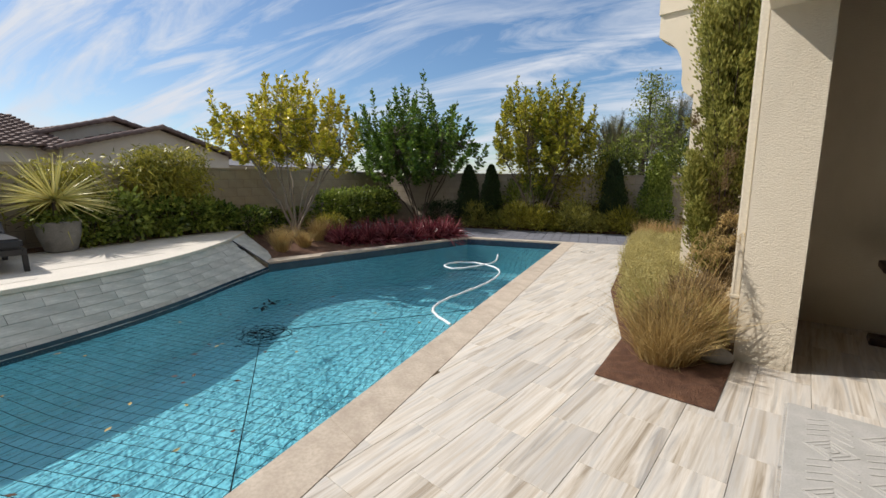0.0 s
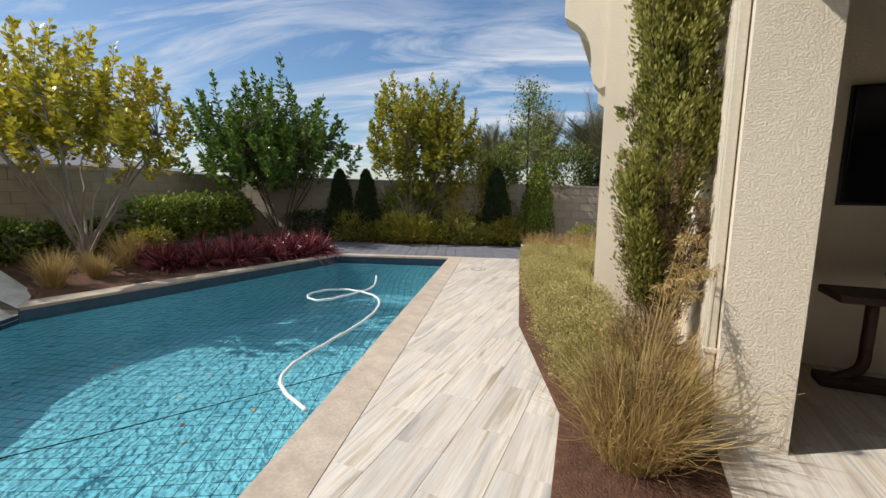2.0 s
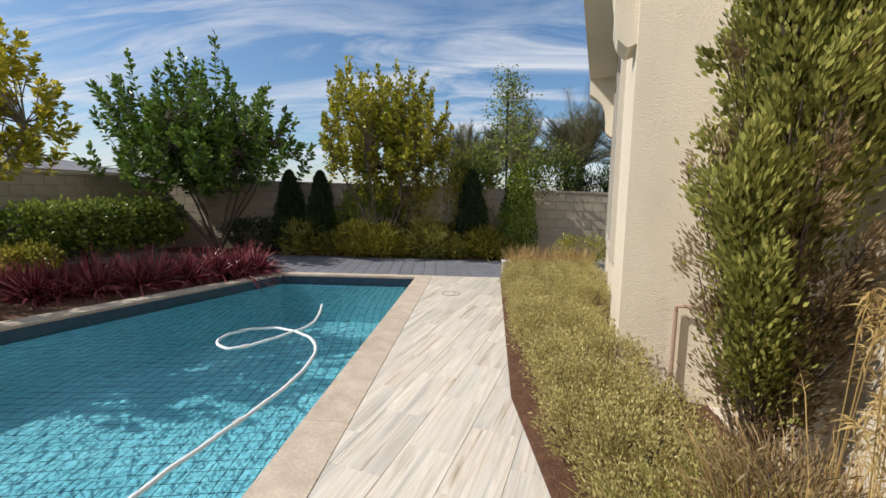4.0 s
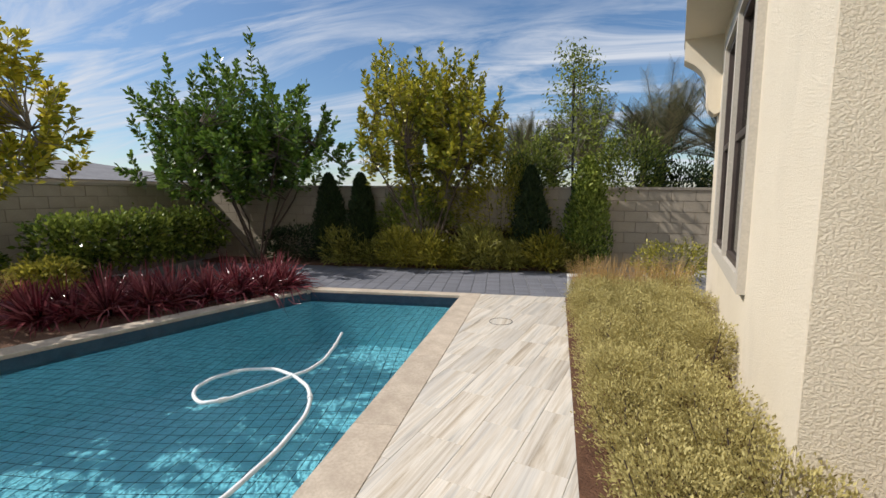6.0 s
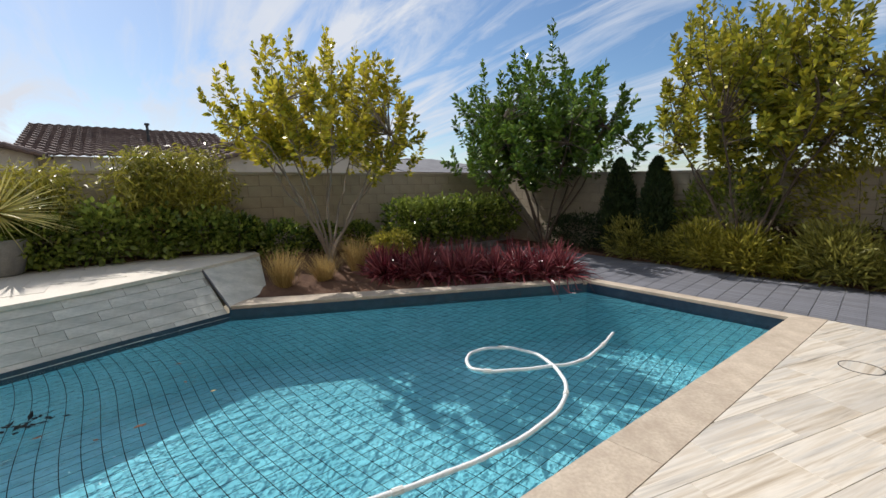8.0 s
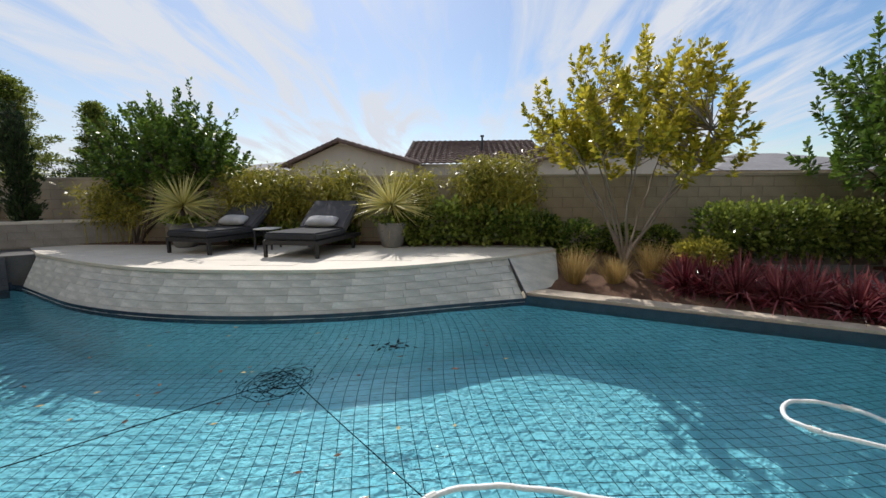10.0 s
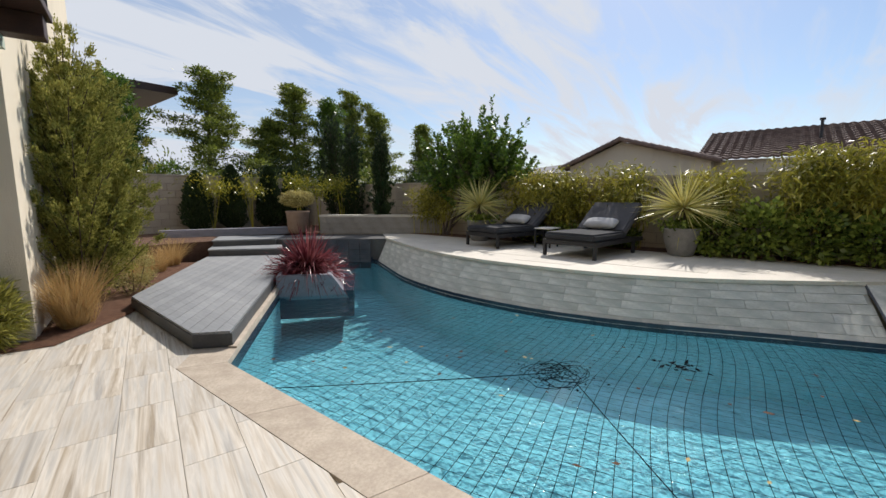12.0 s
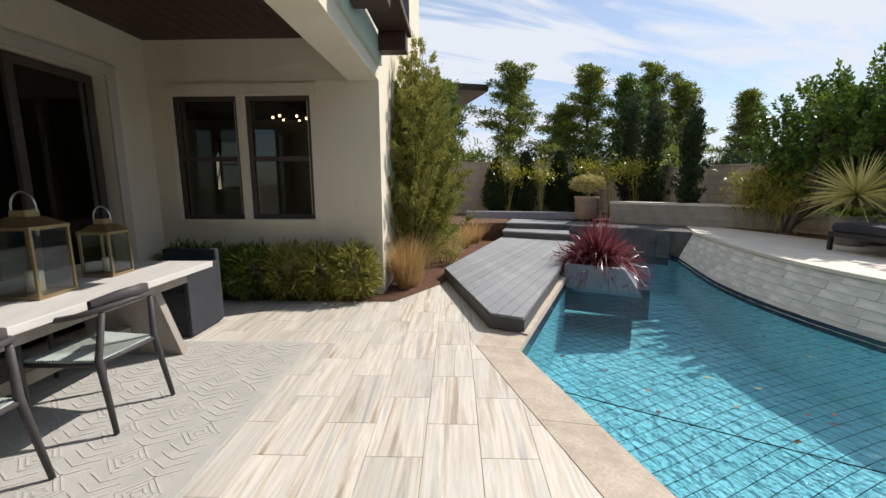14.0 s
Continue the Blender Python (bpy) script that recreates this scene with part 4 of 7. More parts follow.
# stone planter standing in the water
planter = thing("stone_planter", "lavender-grey stone planter box with leaning sides standing in the pool", "planter")
LO = [(-2.12, -0.50, -0.30), (-3.02, 0.27, -0.30), (-3.95, -0.85, -0.30), (-2.85, -1.45, -0.30)]
HI = [(-2.12, -0.47, 0.20), (-2.74, 0.08, 0.20), (-3.45, -0.85, 0.20), (-2.80, -1.40, 0.20)]
bm = bmesh.new()
lo, hi = [bm.verts.new(p) for p in LO], [bm.verts.new(p) for p in HI]
cen = sum((Vector(p) for p in HI), Vector()) / 4
hi2 = [bm.verts.new(cen + (Vector(p) - cen) * 0.84) for p in HI]
dn = [bm.verts.new(cen + (Vector(p) - cen) * 0.84 - Vector((0, 0, 0.06))) for p in HI]
for r, s in ((lo, hi), (hi, hi2), (hi2, dn)):
    for i in range(4):
        bm.faces.new((r[i], r[(i + 1) % 4], s[(i + 1) % 4], s[i]))
bmesh.ops.recalc_face_normals(bm, faces=bm.faces)
bmesh.ops.bevel(bm, geom=[e for e in bm.edges if all(v in hi for v in e.verts)], offset=0.012, segments=2, affect="EDGES")
part("box", bm, PLANTER_STONE, planter)
bm = bmesh.new()
bm.faces.new([bm.verts.new(cen + (Vector(p) - cen) * 0.84 - Vector((0, 0, 0.055))) for p in HI])
part("soil", bm, SOIL, planter, "dark planting soil")
# waterline tile; its underwater depth stands in for the planter's dark reflection
bm = bmesh.new()
band = [Vector(p) for p in LO]
cc = sum(band, Vector()) / 4
b2 = [cc.xy + (p.xy - cc.xy) * 1.012 for p in band]
prism(bm, b2, -0.50, -0.075)
bmesh.ops.recalc_face_normals(bm, faces=bm.faces)
part("tile_and_reflection", bm, DARK_TILE, planter, "dark glazed waterline tile, extended down as the planter's dark reflection")
# low seat wall beyond the platform, and a low kerb beside it
low = thing("seat_wall", "low grey stone seat wall with a pale cap", "wall")
low["kind"] = "structure"
p, q = Vector((-5.42, -4.05)), Vector((-7.39, -1.40))
u = (q - p).normalized()
nb = Vector((-u.y, u.x)) * -1
if nb.y > 0:
    nb = -nb
part("wall_body", prismed([p, q, q + nb * 0.3, p + nb * 0.3], 0.2, 0.88), MORTAR, low)
part("wall_cap", prismed([p - nb * 0.02 - u * 0.02, q - nb * 0.02, q + nb * 0.32, p + nb * 0.32 - u * 0.02], 0.882, 0.935), TERRACE, low, "pale stone cap")
part("kerb", prismed([(-2.4, -6.3), (-2.4, -6.5), (-5.3, -5.1), (-5.1, -4.9)], 0.2, 0.60), PLANTER_STONE, low, "blue-grey stone kerb")
sheet("garden_south", [(-7.39, -1.9), (-7.39, -7.99), (2.2, -7.99), (2.2, -4.85), (-1.35, -4.75), (-3.0, -4.6), (-4.9, -4.5)], 0.415, SOIL, "soil of the garden at the far end", 0.5)
# round skimmer lid in the deck, and a white box at its end
lid = thing("skimmer_lid", "round pale skimmer lid set flush in the stone deck", "lid")
bm = bmesh.new()
lathe(bm, [(0.125, 0.0), (0.125, 0.001), (0.118, 0.002), (0.10, 0.002)], 28, (0.39, 10.02, 0.001))
part("cover", bm, TRAVERTINE, lid)
bm = bmesh.new()
ring_tube(bm, [(0.39 + 0.130 * math.cos(a), 10.02 + 0.130 * math.sin(a), 0.001) for a in [2 * math.pi * k / 28 for k in range(29)]], 0.004, 4)
part("rim", bm, BLACK_METAL, lid, "thin dark rim")
wb = thing("white_box", "small white plastic drain box beside the pavers", "box")
part("body", boxed(1.22, 1.42, 11.74, 11.94, -0.01, 0.20, None, 0.012), PLASTIC_WHITE, wb)
part("cap", boxed(1.21, 1.43, 11.73, 11.95, 0.201, 0.222, None, 0.006), PLASTIC_WHITE, wb)
st = thing("bed_stone", "rounded grey stone at the foot of the wall", "stone")
bm = bmesh.new()
bmesh.ops.create_icosphere(bm, subdivisions=3, radius=0.10)
for v in bm.verts:
    v.co = Vector((v.co.x * 1.3, v.co.y, v.co.z * 0.7)) * (1 + 0.15 * noise.noise(v.co * 9))
bmesh.ops.translate(bm, verts=bm.verts, vec=(1.93, 4.98, 0.06))
part("rock", bm, GREY_STONE, st, smooth=True)
# brass tap on the wall by the window
tap = thing("garden_tap", "weathered brass garden tap on a copper pipe against the stucco wall", "tap")
bm = bmesh.new()
q = [H(0.18, 7.31, 0.0), H(0.18, 7.31, 0.66), H(0.18, 7.30, 0.70), H(0.22, 7.28, 0.71), H(0.38, 7.26, 0.70)]
ring_tube(bm, q, 0.014, 8)
part("pipe", bm, POT_TERRA, tap)
bm = bmesh.new()
ring_tube(bm, [H(0.36, 7.26, 0.70), H(0.44, 7.24, 0.69), H(0.47, 7.22, 0.63)], [0.02, 0.024, 0.016], 8)
part("spout", bm, BRASS, tap)
bm = bmesh.new()
lathe(bm, [(0.03, 0), (0.034, 0.006), (0.03, 0.012)], 12, H(0.41, 7.25, 0.74))
part("handle", bm, BLACK_METAL, tap, "small round handle")

# ---- in the pool ----
rng = np.random.default_rng(11)
NET_Z = WATER_Z + 0.012


def in_pool(x, y):
    pts, inside = outline, False
    for i in range(len(pts)):
        a, b = pts[i], pts[i - 1]
        if (a.y > y) != (b.y > y) and x < (b.x - a.x) * (y - a.y) / (b.y - a.y) + a.x:
            inside = not inside
    return inside and not (x < -1.95 and y < 0.1 and x > -4 and (Vector((x, y)) - Vector((-2.9, -0.6))).length < 0.75)


net = thing("pool_net", "black safety net stretched over the pool just at the water", "net")
V = []
for ang in (8, 98):
    d = np.array([math.cos(radians(ang)), math.sin(radians(ang))])
    s = np.array([-d[1], d[0]])
    for k in range(-150, 151):
        run = []
        for j in range(-150, 151):
            c = np.array([-2.2, 4.0]) + s * k * 0.095 + d * j * 0.095
            r = math.hypot(c[0] + 2.15, c[1] - 4.1)
            c = c + 0.05 * np.array([math.sin(c[1] * 1.7 + 1), math.sin(c[0] * 1.9 + 2)]) - (c - np.array([-2.15, 4.1])) * 0.10 * math.exp(-r * r / 0.6)
            run.append((c[0], c[1]))
        for (x0, y0), (x1, y1) in zip(run, run[1:]):
            if in_pool(x0, y0) and in_pool(x1, y1):
                zz = NET_Z + 0.006 * math.sin(x0 * 3 + y0 * 2)
                L = math.hypot(x1 - x0, y1 - y0)
                nx, ny = -(y1 - y0) / L * 0.0023, (x1 - x0) / L * 0.0023
                V.append([(x0 + nx, y0 + ny, zz), (x1 + nx, y1 + ny, zz), (x1 - nx, y1 - ny, zz), (x0 - nx, y0 - ny, zz)])
quads_mesh("mesh", np.array(V), NET, net, "fine black netting threads")
for a, b in (((-2.15, 4.1), (-0.36, 2.35)), ((-2.2, 4.2), (-0.34, 5.95))):
    bm = bmesh.new()
    ring_tube(bm, [(a[0] + (b[0] - a[0]) * t, a[1] + (b[1] - a[1]) * t, NET_Z + 0.01 - 0.01 * math.sin(math.pi * t)) for t in [k / 8 for k in range(9)]], 0.0038, 5)
    part("tension_rope", bm, NET, net, "thin black tension rope")
bm = bmesh.new()
for k in range(20):
    a0, r0 = rng.uniform(0, 6.28), rng.uniform(0.06, 0.28)
    cx, cy = -2.15 + rng.uniform(-0.12, 0.12), 4.12 + rng.uniform(-0.12, 0.12)
    ring_tube(bm, [(cx + r0 * math.cos(a0 + t) * rng.uniform(0.9, 1.1), cy + r0 * 0.8 * math.sin(a0 + t), NET_Z + 0.006 + 0.02 * rng.uniform(0, 1)) for t in np.linspace(0, rng.uniform(3, 6), 12)], 0.0028, 4)
part("gathered_knot", bm, NET, net, "tangled gathered middle of the net", "stuff")
P = np.array([-2.2, 4.12, NET_Z + 0.008]) + rng.normal(size=(50, 3)) * np.array([0.19, 0.17, 0.004])
quads_mesh("caught_leaves", leaves(P, rng.normal(size=(50, 3)) * np.array([1, 1, 0.1]), 0.042, 0.020, rng, 0.0, 4), NET, net, "dark wet leaves caught in the net")
hose = thing("vacuum_hose", "white ribbed pool vacuum hose looped on the water", "hose")
HP = [(-1.38, 9.56), (-1.23, 9.05), (-1.18, 8.66), (-1.30, 8.35), (-1.50, 7.98), (-1.68, 7.86), (-1.88, 7.99), (-1.93, 8.20), (-1.79, 8.43), (-1.50, 8.51), (-1.18, 8.38), (-0.95, 8.18), (-0.79, 7.86), (-0.73, 7.40), (-0.76, 6.95), (-0.84, 6.50), (-0.92, 6.09), (-0.94, 5.80), (-0.88, 5.54), (-0.71, 5.34), (-0.47, 5.16)]
line = smooth_line([(x, y, NET_Z + 0.03) for x, y in HP], 8)
bm = bmesh.new()
ring_tube(bm, [p + Vector((0, 0, 0.003 * math.sin(i * 0.9))) for i, p in enumerate(line)], [0.015 + 0.0015 * (i % 2) for i in range(len(line))], 8)
part("tube", bm, HOSE_WHITE, hose, smooth=True)
for i in range(6, len(line) - 6, 28):
    bm = bmesh.new()
    d = (line[i + 1] - line[i]).normalized()
    ring_tube(bm, [line[i] - d * 0.03, line[i] + d * 0.03], 0.021, 8)
    part("cuff", bm, PLASTIC_WHITE, hose, "smooth hose cuff")
for k in range(44):
    x, y = rng.uniform(-3.6, -0.7), rng.uniform(1.8, 6.2)
    lf = thing("floating_leaf", "small brown dead leaf floating on the pool", "leaf", "floating leaves")
    P = np.array([[x, y, NET_Z + 0.004]])
    quads_mesh("blade", leaves(P, np.array([[math.cos(k), math.sin(k), 0.0]]), 0.06, 0.032, rng, 0.0, 5), SOIL if k % 3 else LEAF_GRASS, lf, kind="")
clump = thing("leaf_clump", "dark wet clump of dead leaves caught on the net", "leaf")
P = np.array([-2.97, 4.91, NET_Z + 0.015]) + rng.normal(size=(34, 3)) * np.array([0.05, 0.10, 0.006])
quads_mesh("wet_foliage", leaves(P, rng.normal(size=(34, 3)) * np.array([1, 1, 0.15]), 0.07, 0.035, rng, 0.0, 3), NET, clump)

# ---- plants ----


def stems_into(bm, base, tips, rng, r0, r1, wobble=0.05, segs=5, sides=6):
    for tip in tips:
        b, t = Vector(base) + Vector((rng.uniform(-1, 1) * r0 * 1.5, rng.uniform(-1, 1) * r0 * 1.5, -0.03)), Vector(tip)
        pts = []
        for k in range(segs + 1):
            s = k / segs
            p = b.lerp(t, s)
            p.z = b.z + (t.z - b.z) * (s ** 0.85)
            if 0 < k < segs:
                p += Vector(rng.uniform(-1, 1, 3)) * wobble
            pts.append(p)
        ring_tube(bm, pts, [r0 + (r1 - r0) * k / segs for k in range(segs + 1)], sides)
        yield pts


def shrub_tree(name, label, base, centre, radii, mat, seed, stems=9, shoots=150, per=46, leaf=(0.095, 0.042), bark=None, upright=0.8, low=-0.75, trunk_r=0.035, skew=0.0):
    """Many-stemmed tree: stems fan out to branches, and each branch ends in a leafy upright shoot."""
    rng = np.random.default_rng(seed)
    t = thing(name, label, "tree")
    C, R = np.array(centre), np.array(radii)
    bm = bmesh.new()
    fan = []
    for k in range(stems):
        a = 2 * math.pi * k / stems + rng.uniform(-0.3, 0.3)
        q = C + R * np.array([math.cos(a) * 0.6, math.sin(a) * 0.6, rng.uniform(-0.45, 0.25)])
        fan.append(tuple(q))
    lines = list(stems_into(bm, base, fan, rng, trunk_r, trunk_r * 0.4, 0.04, 6))
    P, D = [], []
    for k in range(shoots):
        while True:
            v = rng.normal(size=3)
            v /= np.linalg.norm(v)
            if v[2] > low:
                break
        lump = 1 + 0.34 * noise.noise(Vector(v * 2.3) + Vector((seed, 0, 0))) + 0.10 * noise.noise(Vector(v * 6) + Vector((0, seed, 0)))
        root = C + R * v * rng.uniform(0.25, 0.86) * lump
        root[0] += skew * (root[2] - C[2])
        ax = v * (1 - upright) + np.array([0, 0, upright]) + rng.normal(size=3) * 0.16
        ax /= np.linalg.norm(ax)
        ln = rng.uniform(0.22, 0.62) * (0.7 + 0.50 * max(v[2], 0) ** 2) * (R[2] / 1.2)
        tip = root + ax * ln
        src = lines[int(rng.integers(len(lines)))]
        best = min((p for l in lines for p in l[2:]), key=lambda p: (p - Vector(root)).length)
        mid = (best + Vector(root)) / 2 + Vector(rng.uniform(-1, 1, 3)) * 0.05
        ring_tube(bm, [best, mid, Vector(root), Vector(tip)], [0.010, 0.008, 0.006, 0.003], 4, False)
        n = int(per * rng.uniform(0.6, 1.3))
        s = rng.uniform(-0.35, 1.0, n)
        s = (np.round(s * 8) / 8 + rng.normal(size=n) * 0.02)[:, None]
        p = root + ax * ln * s + rng.normal(size=(n, 3)) * 0.016
        out = rng.normal(size=(n, 3))
        out -= (out @ ax)[:, None] * ax
        d = unit(out) * (0.95 - 0.5 * np.clip(s, 0, 1)) + ax * (0.35 + 0.6 * np.clip(s, 0, 1))
        P.append(p), D.append(d)
    part("trunk", bm, bark or BARK, t, "slender smooth grey stems")
    P, D = np.concatenate(P), np.concatenate(D)
    quads_mesh("crown", leaves(P, D, leaf[0], leaf[1], rng, 0.14, 0.25, 0.6), mat, t)
    return t


def leaf_mass(name, label, category, boxes, mat, seed, n, leaf, group="", up=0.6, stalk=None):
    """A bush or hedge: leaves thick at the skin of lumpy ellipsoids (centre, radii), with twigs inside."""
    rng = np.random.default_rng(seed)
    t = thing(name, label, category, group)
    P, D, bm = [], [], bmesh.new()
    vol = sum(r[0] * r[1] + r[1] * r[2] + r[0] * r[2] for _, r in boxes)
    for C, R in boxes:
        m = int(n * (R[0] * R[1] + R[1] * R[2] + R[0] * R[2]) / vol)
        v = rng.normal(size=(m, 3))
        v = unit(np.sign(v) * np.abs(v) ** 0.8)
        lump = np.array([1 + 0.3 * noise.noise(Vector(q * 3.0) + Vector((seed, C[0], C[1]))) for q in v])[:, None]
        p = np.array(C) + np.array(R) * v * lump * rng.uniform(0.55, 1.03, (m, 1))
        P.append(p)
        D.append(v + rng.normal(size=(m, 3)) * 0.5 + np.array([0, 0, up]))
        foot = Vector((C[0], C[1], C[2] - R[2]))
        for k in range(7):
            w = np.clip(rng.normal(size=3) * 0.6, -0.75, 0.75) * np.array(R)
            ring_tube(bm, [foot + Vector((w[0] * 0.3, w[1] * 0.3, 0.0)), Vector(C) + Vector(w)], [0.008, 0.004], 4, False)
    P, D = np.concatenate(P), np.concatenate(D)
    lowest = min(c[2] - r[2] for c, r in boxes)
    P[:, 2] = np.maximum(P[:, 2], lowest + 0.01)
    part("branching", bm, stalk or DARK_BARK, t, "thin brown twigs")
    quads_mesh("foliage", leaves(P, D, leaf[0], leaf[1], rng, 0.15), mat, t)
    return t


def cypress(name, label, x, y, z, top, r, mat, seed, n=13000, group="", leaf=(0.075, 0.026)):
    rng = np.random.default_rng(seed)
    t = thing(name, label, "conifer", group)
    h = top - z
    s = rng.uniform(0, 1, n) ** 0.8
    prof = r * np.minimum(1, (0.35 + s * 4)) * (1 - s) ** 0.55 * 1.35
    prof = np.minimum(prof, r)
    a = rng.uniform(0, 2 * math.pi, n)
    rad = prof * np.where(rng.uniform(0, 1, n) < 0.4, rng.uniform(0.1, 0.8, n), rng.uniform(0.75, 1.20, n)) * (1 + 0.12 * np.sin(a * 3 + s * 14 + seed) + 0.07 * np.sin(a * 7 - s * 31))
    P = np.stack([x + rad * np.cos(a), y + rad * np.sin(a), z + 0.06 + s * (h - 0.08)], 1)
    D = np.stack([np.cos(a) * 0.5, np.sin(a) * 0.5, np.full(n, 1.0)], 1) + rng.normal(size=(n, 3)) * 0.25
    bm = bmesh.new()
    ring_tube(bm, [(x, y, z - 0.05), (x, y, z + h * 0.8)], [0.03, 0.008], 6)
    part("trunk", bm, DARK_BARK, t)
    quads_mesh("foliage", leaves(P, D, leaf[0], leaf[1], rng, 0.0), mat, t)
    return t


def juniper(name, label, x, y, z, top, r, seed, plumes=46, dry=0.0, n=210, mat=None, group="", leaf=(0.040, 0.0155), arms=()):
    """A flame-shaped juniper: upswept plumes of scaly sprays."""
    rng = np.random.default_rng(seed)
    t = thing(name, label, "conifer", group)
    bm = bmesh.new()
    P, D, P2, D2 = [], [], [], []
    h = top - z
    for k in range(plumes):
        s = (k + 0.5) / plumes
        a = k * 2.4 + rng.uniform(-0.3, 0.3)
        w = r * (0.75 + 0.5 * s) * (1 - s) ** 0.6 * rng.uniform(0.6, 1.35) + 0.05
        b = np.array([x, y, z + 0.06 + s * h * 0.72])
        tip = np.array([x + math.cos(a) * w, y + math.sin(a) * w, b[2] + h * rng.uniform(0.15, 0.30)])
        ring_tube(bm, [Vector(b), (Vector(b) + Vector(tip)) / 2 - Vector((0, 0, 0.03)), Vector(tip)], [0.012, 0.008, 0.003], 4, False)
        ax = unit(tip - b)
        u = rng.uniform(0.1, 1.08, n)[:, None]
        fat = 0.100 * (1.1 - 0.8 * u) * 0.75 + 0.014
        knot = np.round(u * 7) / 7 + 0.035 * np.sin(np.round(u * 7) * 9.1)
        u = knot + rng.normal(size=(n, 1)) * 0.035
        swing = np.stack([np.sin(knot[:, 0] * 41 + k), np.cos(knot[:, 0] * 53 + k * 2), np.zeros(n)], 1) * 0.05
        off = rng.normal(size=(n, 3)) * fat * 0.52 + swing
        p = b + (tip - b) * u + off
        d = ax + unit(off) * 0.55 + rng.normal(size=(n, 3)) * 0.15
        if dry and s < dry * rng.uniform(0.6, 1.4):
            P2.append(p), D2.append(d)
        else:
            P.append(p), D.append(d)
    # heavy side limbs, each a spindle of smaller upright sprays
    for z0, dx, dy, z1 in arms:
        b0, b1 = np.array([x, y, z0]), np.array([x + dx, y + dy, z1])
        ring_tube(bm, [Vector(b0), Vector(b0 * 0.5 + b1 * 0.5 - np.array([0, 0, 0.06])), Vector(b1)], [0.02, 0.014, 0.004], 5, False)
        for j in range(11):
            c = b0 + (b1 - b0) * (0.22 + 0.07 * j)
            tip = c + (b1 - b0) * 0.22 + np.array([rng.uniform(-0.07, 0.07), rng.uniform(-0.07, 0.07), 0.12])
            u = rng.uniform(0.0, 1.05, (n // 2, 1))
            off = rng.normal(size=(n // 2, 3)) * (0.052 * (1.15 - u) + 0.008)
            P.append(c + (tip - c) * u + off)
            D.append(unit(tip - c) + unit(off) * 0.5 + rng.normal(size=(n // 2, 3)) * 0.15)
    part("branching", bm, DARK_BARK, t, "thin brown inner branches", "stuff")
    bm = bmesh.new()
    ring_tube(bm, [(x, y, z - 0.04), (x, y, z + h * 0.9)], [0.035, 0.006], 6)
    part("trunk", bm, DARK_BARK, t)
    quads_mesh("foliage", leaves(np.concatenate(P), np.concatenate(D), leaf[0], leaf[1], rng, 0.0), mat or LEAF_JUNIPER, t)
    if P2:
        quads_mesh("dry_foliage", leaves(np.concatenate(P2), np.concatenate(D2), 0.036, 0.009, rng, 0.1), LEAF_JUNIPER_DRY, t, "brown dried lower sprays")
    return t


def tuft(name, label, category, x, y, z, height, spread, n, width, mat, seed, group="", bend=0.5, segs=3, core=0.06, wild=0.0):
    """A clump of arching blades; wild: how far they wander."""
    rng = np.random.default_rng(seed)
    a = rng.uniform(0, 2 * math.pi, n)
    rr = np.sqrt(rng.uniform(0, 1, n)) * core
    base = np.stack([x + rr * np.cos(a), y + rr * np.sin(a), np.full(n, z)], 1)
    out = np.stack([np.cos(a), np.sin(a), np.zeros(n)], 1) * rng.uniform(0.05, 1.0, (n, 1)) * spread / height * 1.4
    hh = height * rng.uniform(0.6, 1.15, n)
    side = unit(np.stack([-np.sin(a), np.cos(a), np.zeros(n)], 1) + rng.normal(size=(n, 3)) * 0.5)
    bend = bend * rng.uniform(1 - wild, 1 + wild, n) if wild else np.full(n, bend)
    drift = rng.normal(size=(n, 3)) * wild * height * 0.16
    V = []
    for k in range(segs + 1):
        s = k / segs
        c = base + out * (hh * (s * 0.5 + bend * s * s))[:, None] + drift * s + np.roll(drift, 1, 0) * math.sin(s * 5.5) * 0.55
        c[:, 2] += hh * (s - 0.30 * bend * np.linalg.norm(out, axis=1) * s ** 2.5)
        w = width * (1 - s) ** 0.5 / 2 + 0.0006
        V += [c - side * w, c + side * w]
    V = np.stack(V, 1)
    t = thing(name, label, category, group)
    quads_mesh("foliage", V, mat, t)
    return t


def radial(name, label, category, x, y, z, r, n, width, mat, seed, droop=0.25, group=""):
    """A round head of stiff strap leaves that point every way from its foot and droop at their tips."""
    rng = np.random.default_rng(seed)
    t = thing(name, label, category, group)
    v = rng.normal(size=(n, 3))
    v[:, 2] = np.abs(v[:, 2]) * 1.1 + 0.12
    v = unit(v)
    base = np.array([x, y, z]) + v * np.array([0.08, 0.08, 0.02]) * rng.uniform(0.2, 1, (n, 1))
    L = r * rng.uniform(0.6, 1.12, (n, 1))
    side = unit(np.cross(v, rng.normal(size=(n, 3))))
    V = []
    for s in (0, 0.25, 0.5, 0.75, 1.0):
        c = base + v * L * s
        c[:, 2] -= droop * s * s * L[:, 0] * np.sqrt(v[:, 0] ** 2 + v[:, 1] ** 2) * rng.uniform(0.5, 1.5, n)
        w = width * (0.55 + 0.45 * math.sin(math.pi * (s * 0.9 + 0.1))) / 2 * (1 - s ** 4 * 0.95)
        V += [c - side * w, c + side * w]
    quads_mesh("foliage", np.stack(V, 1), mat, t)
    return t


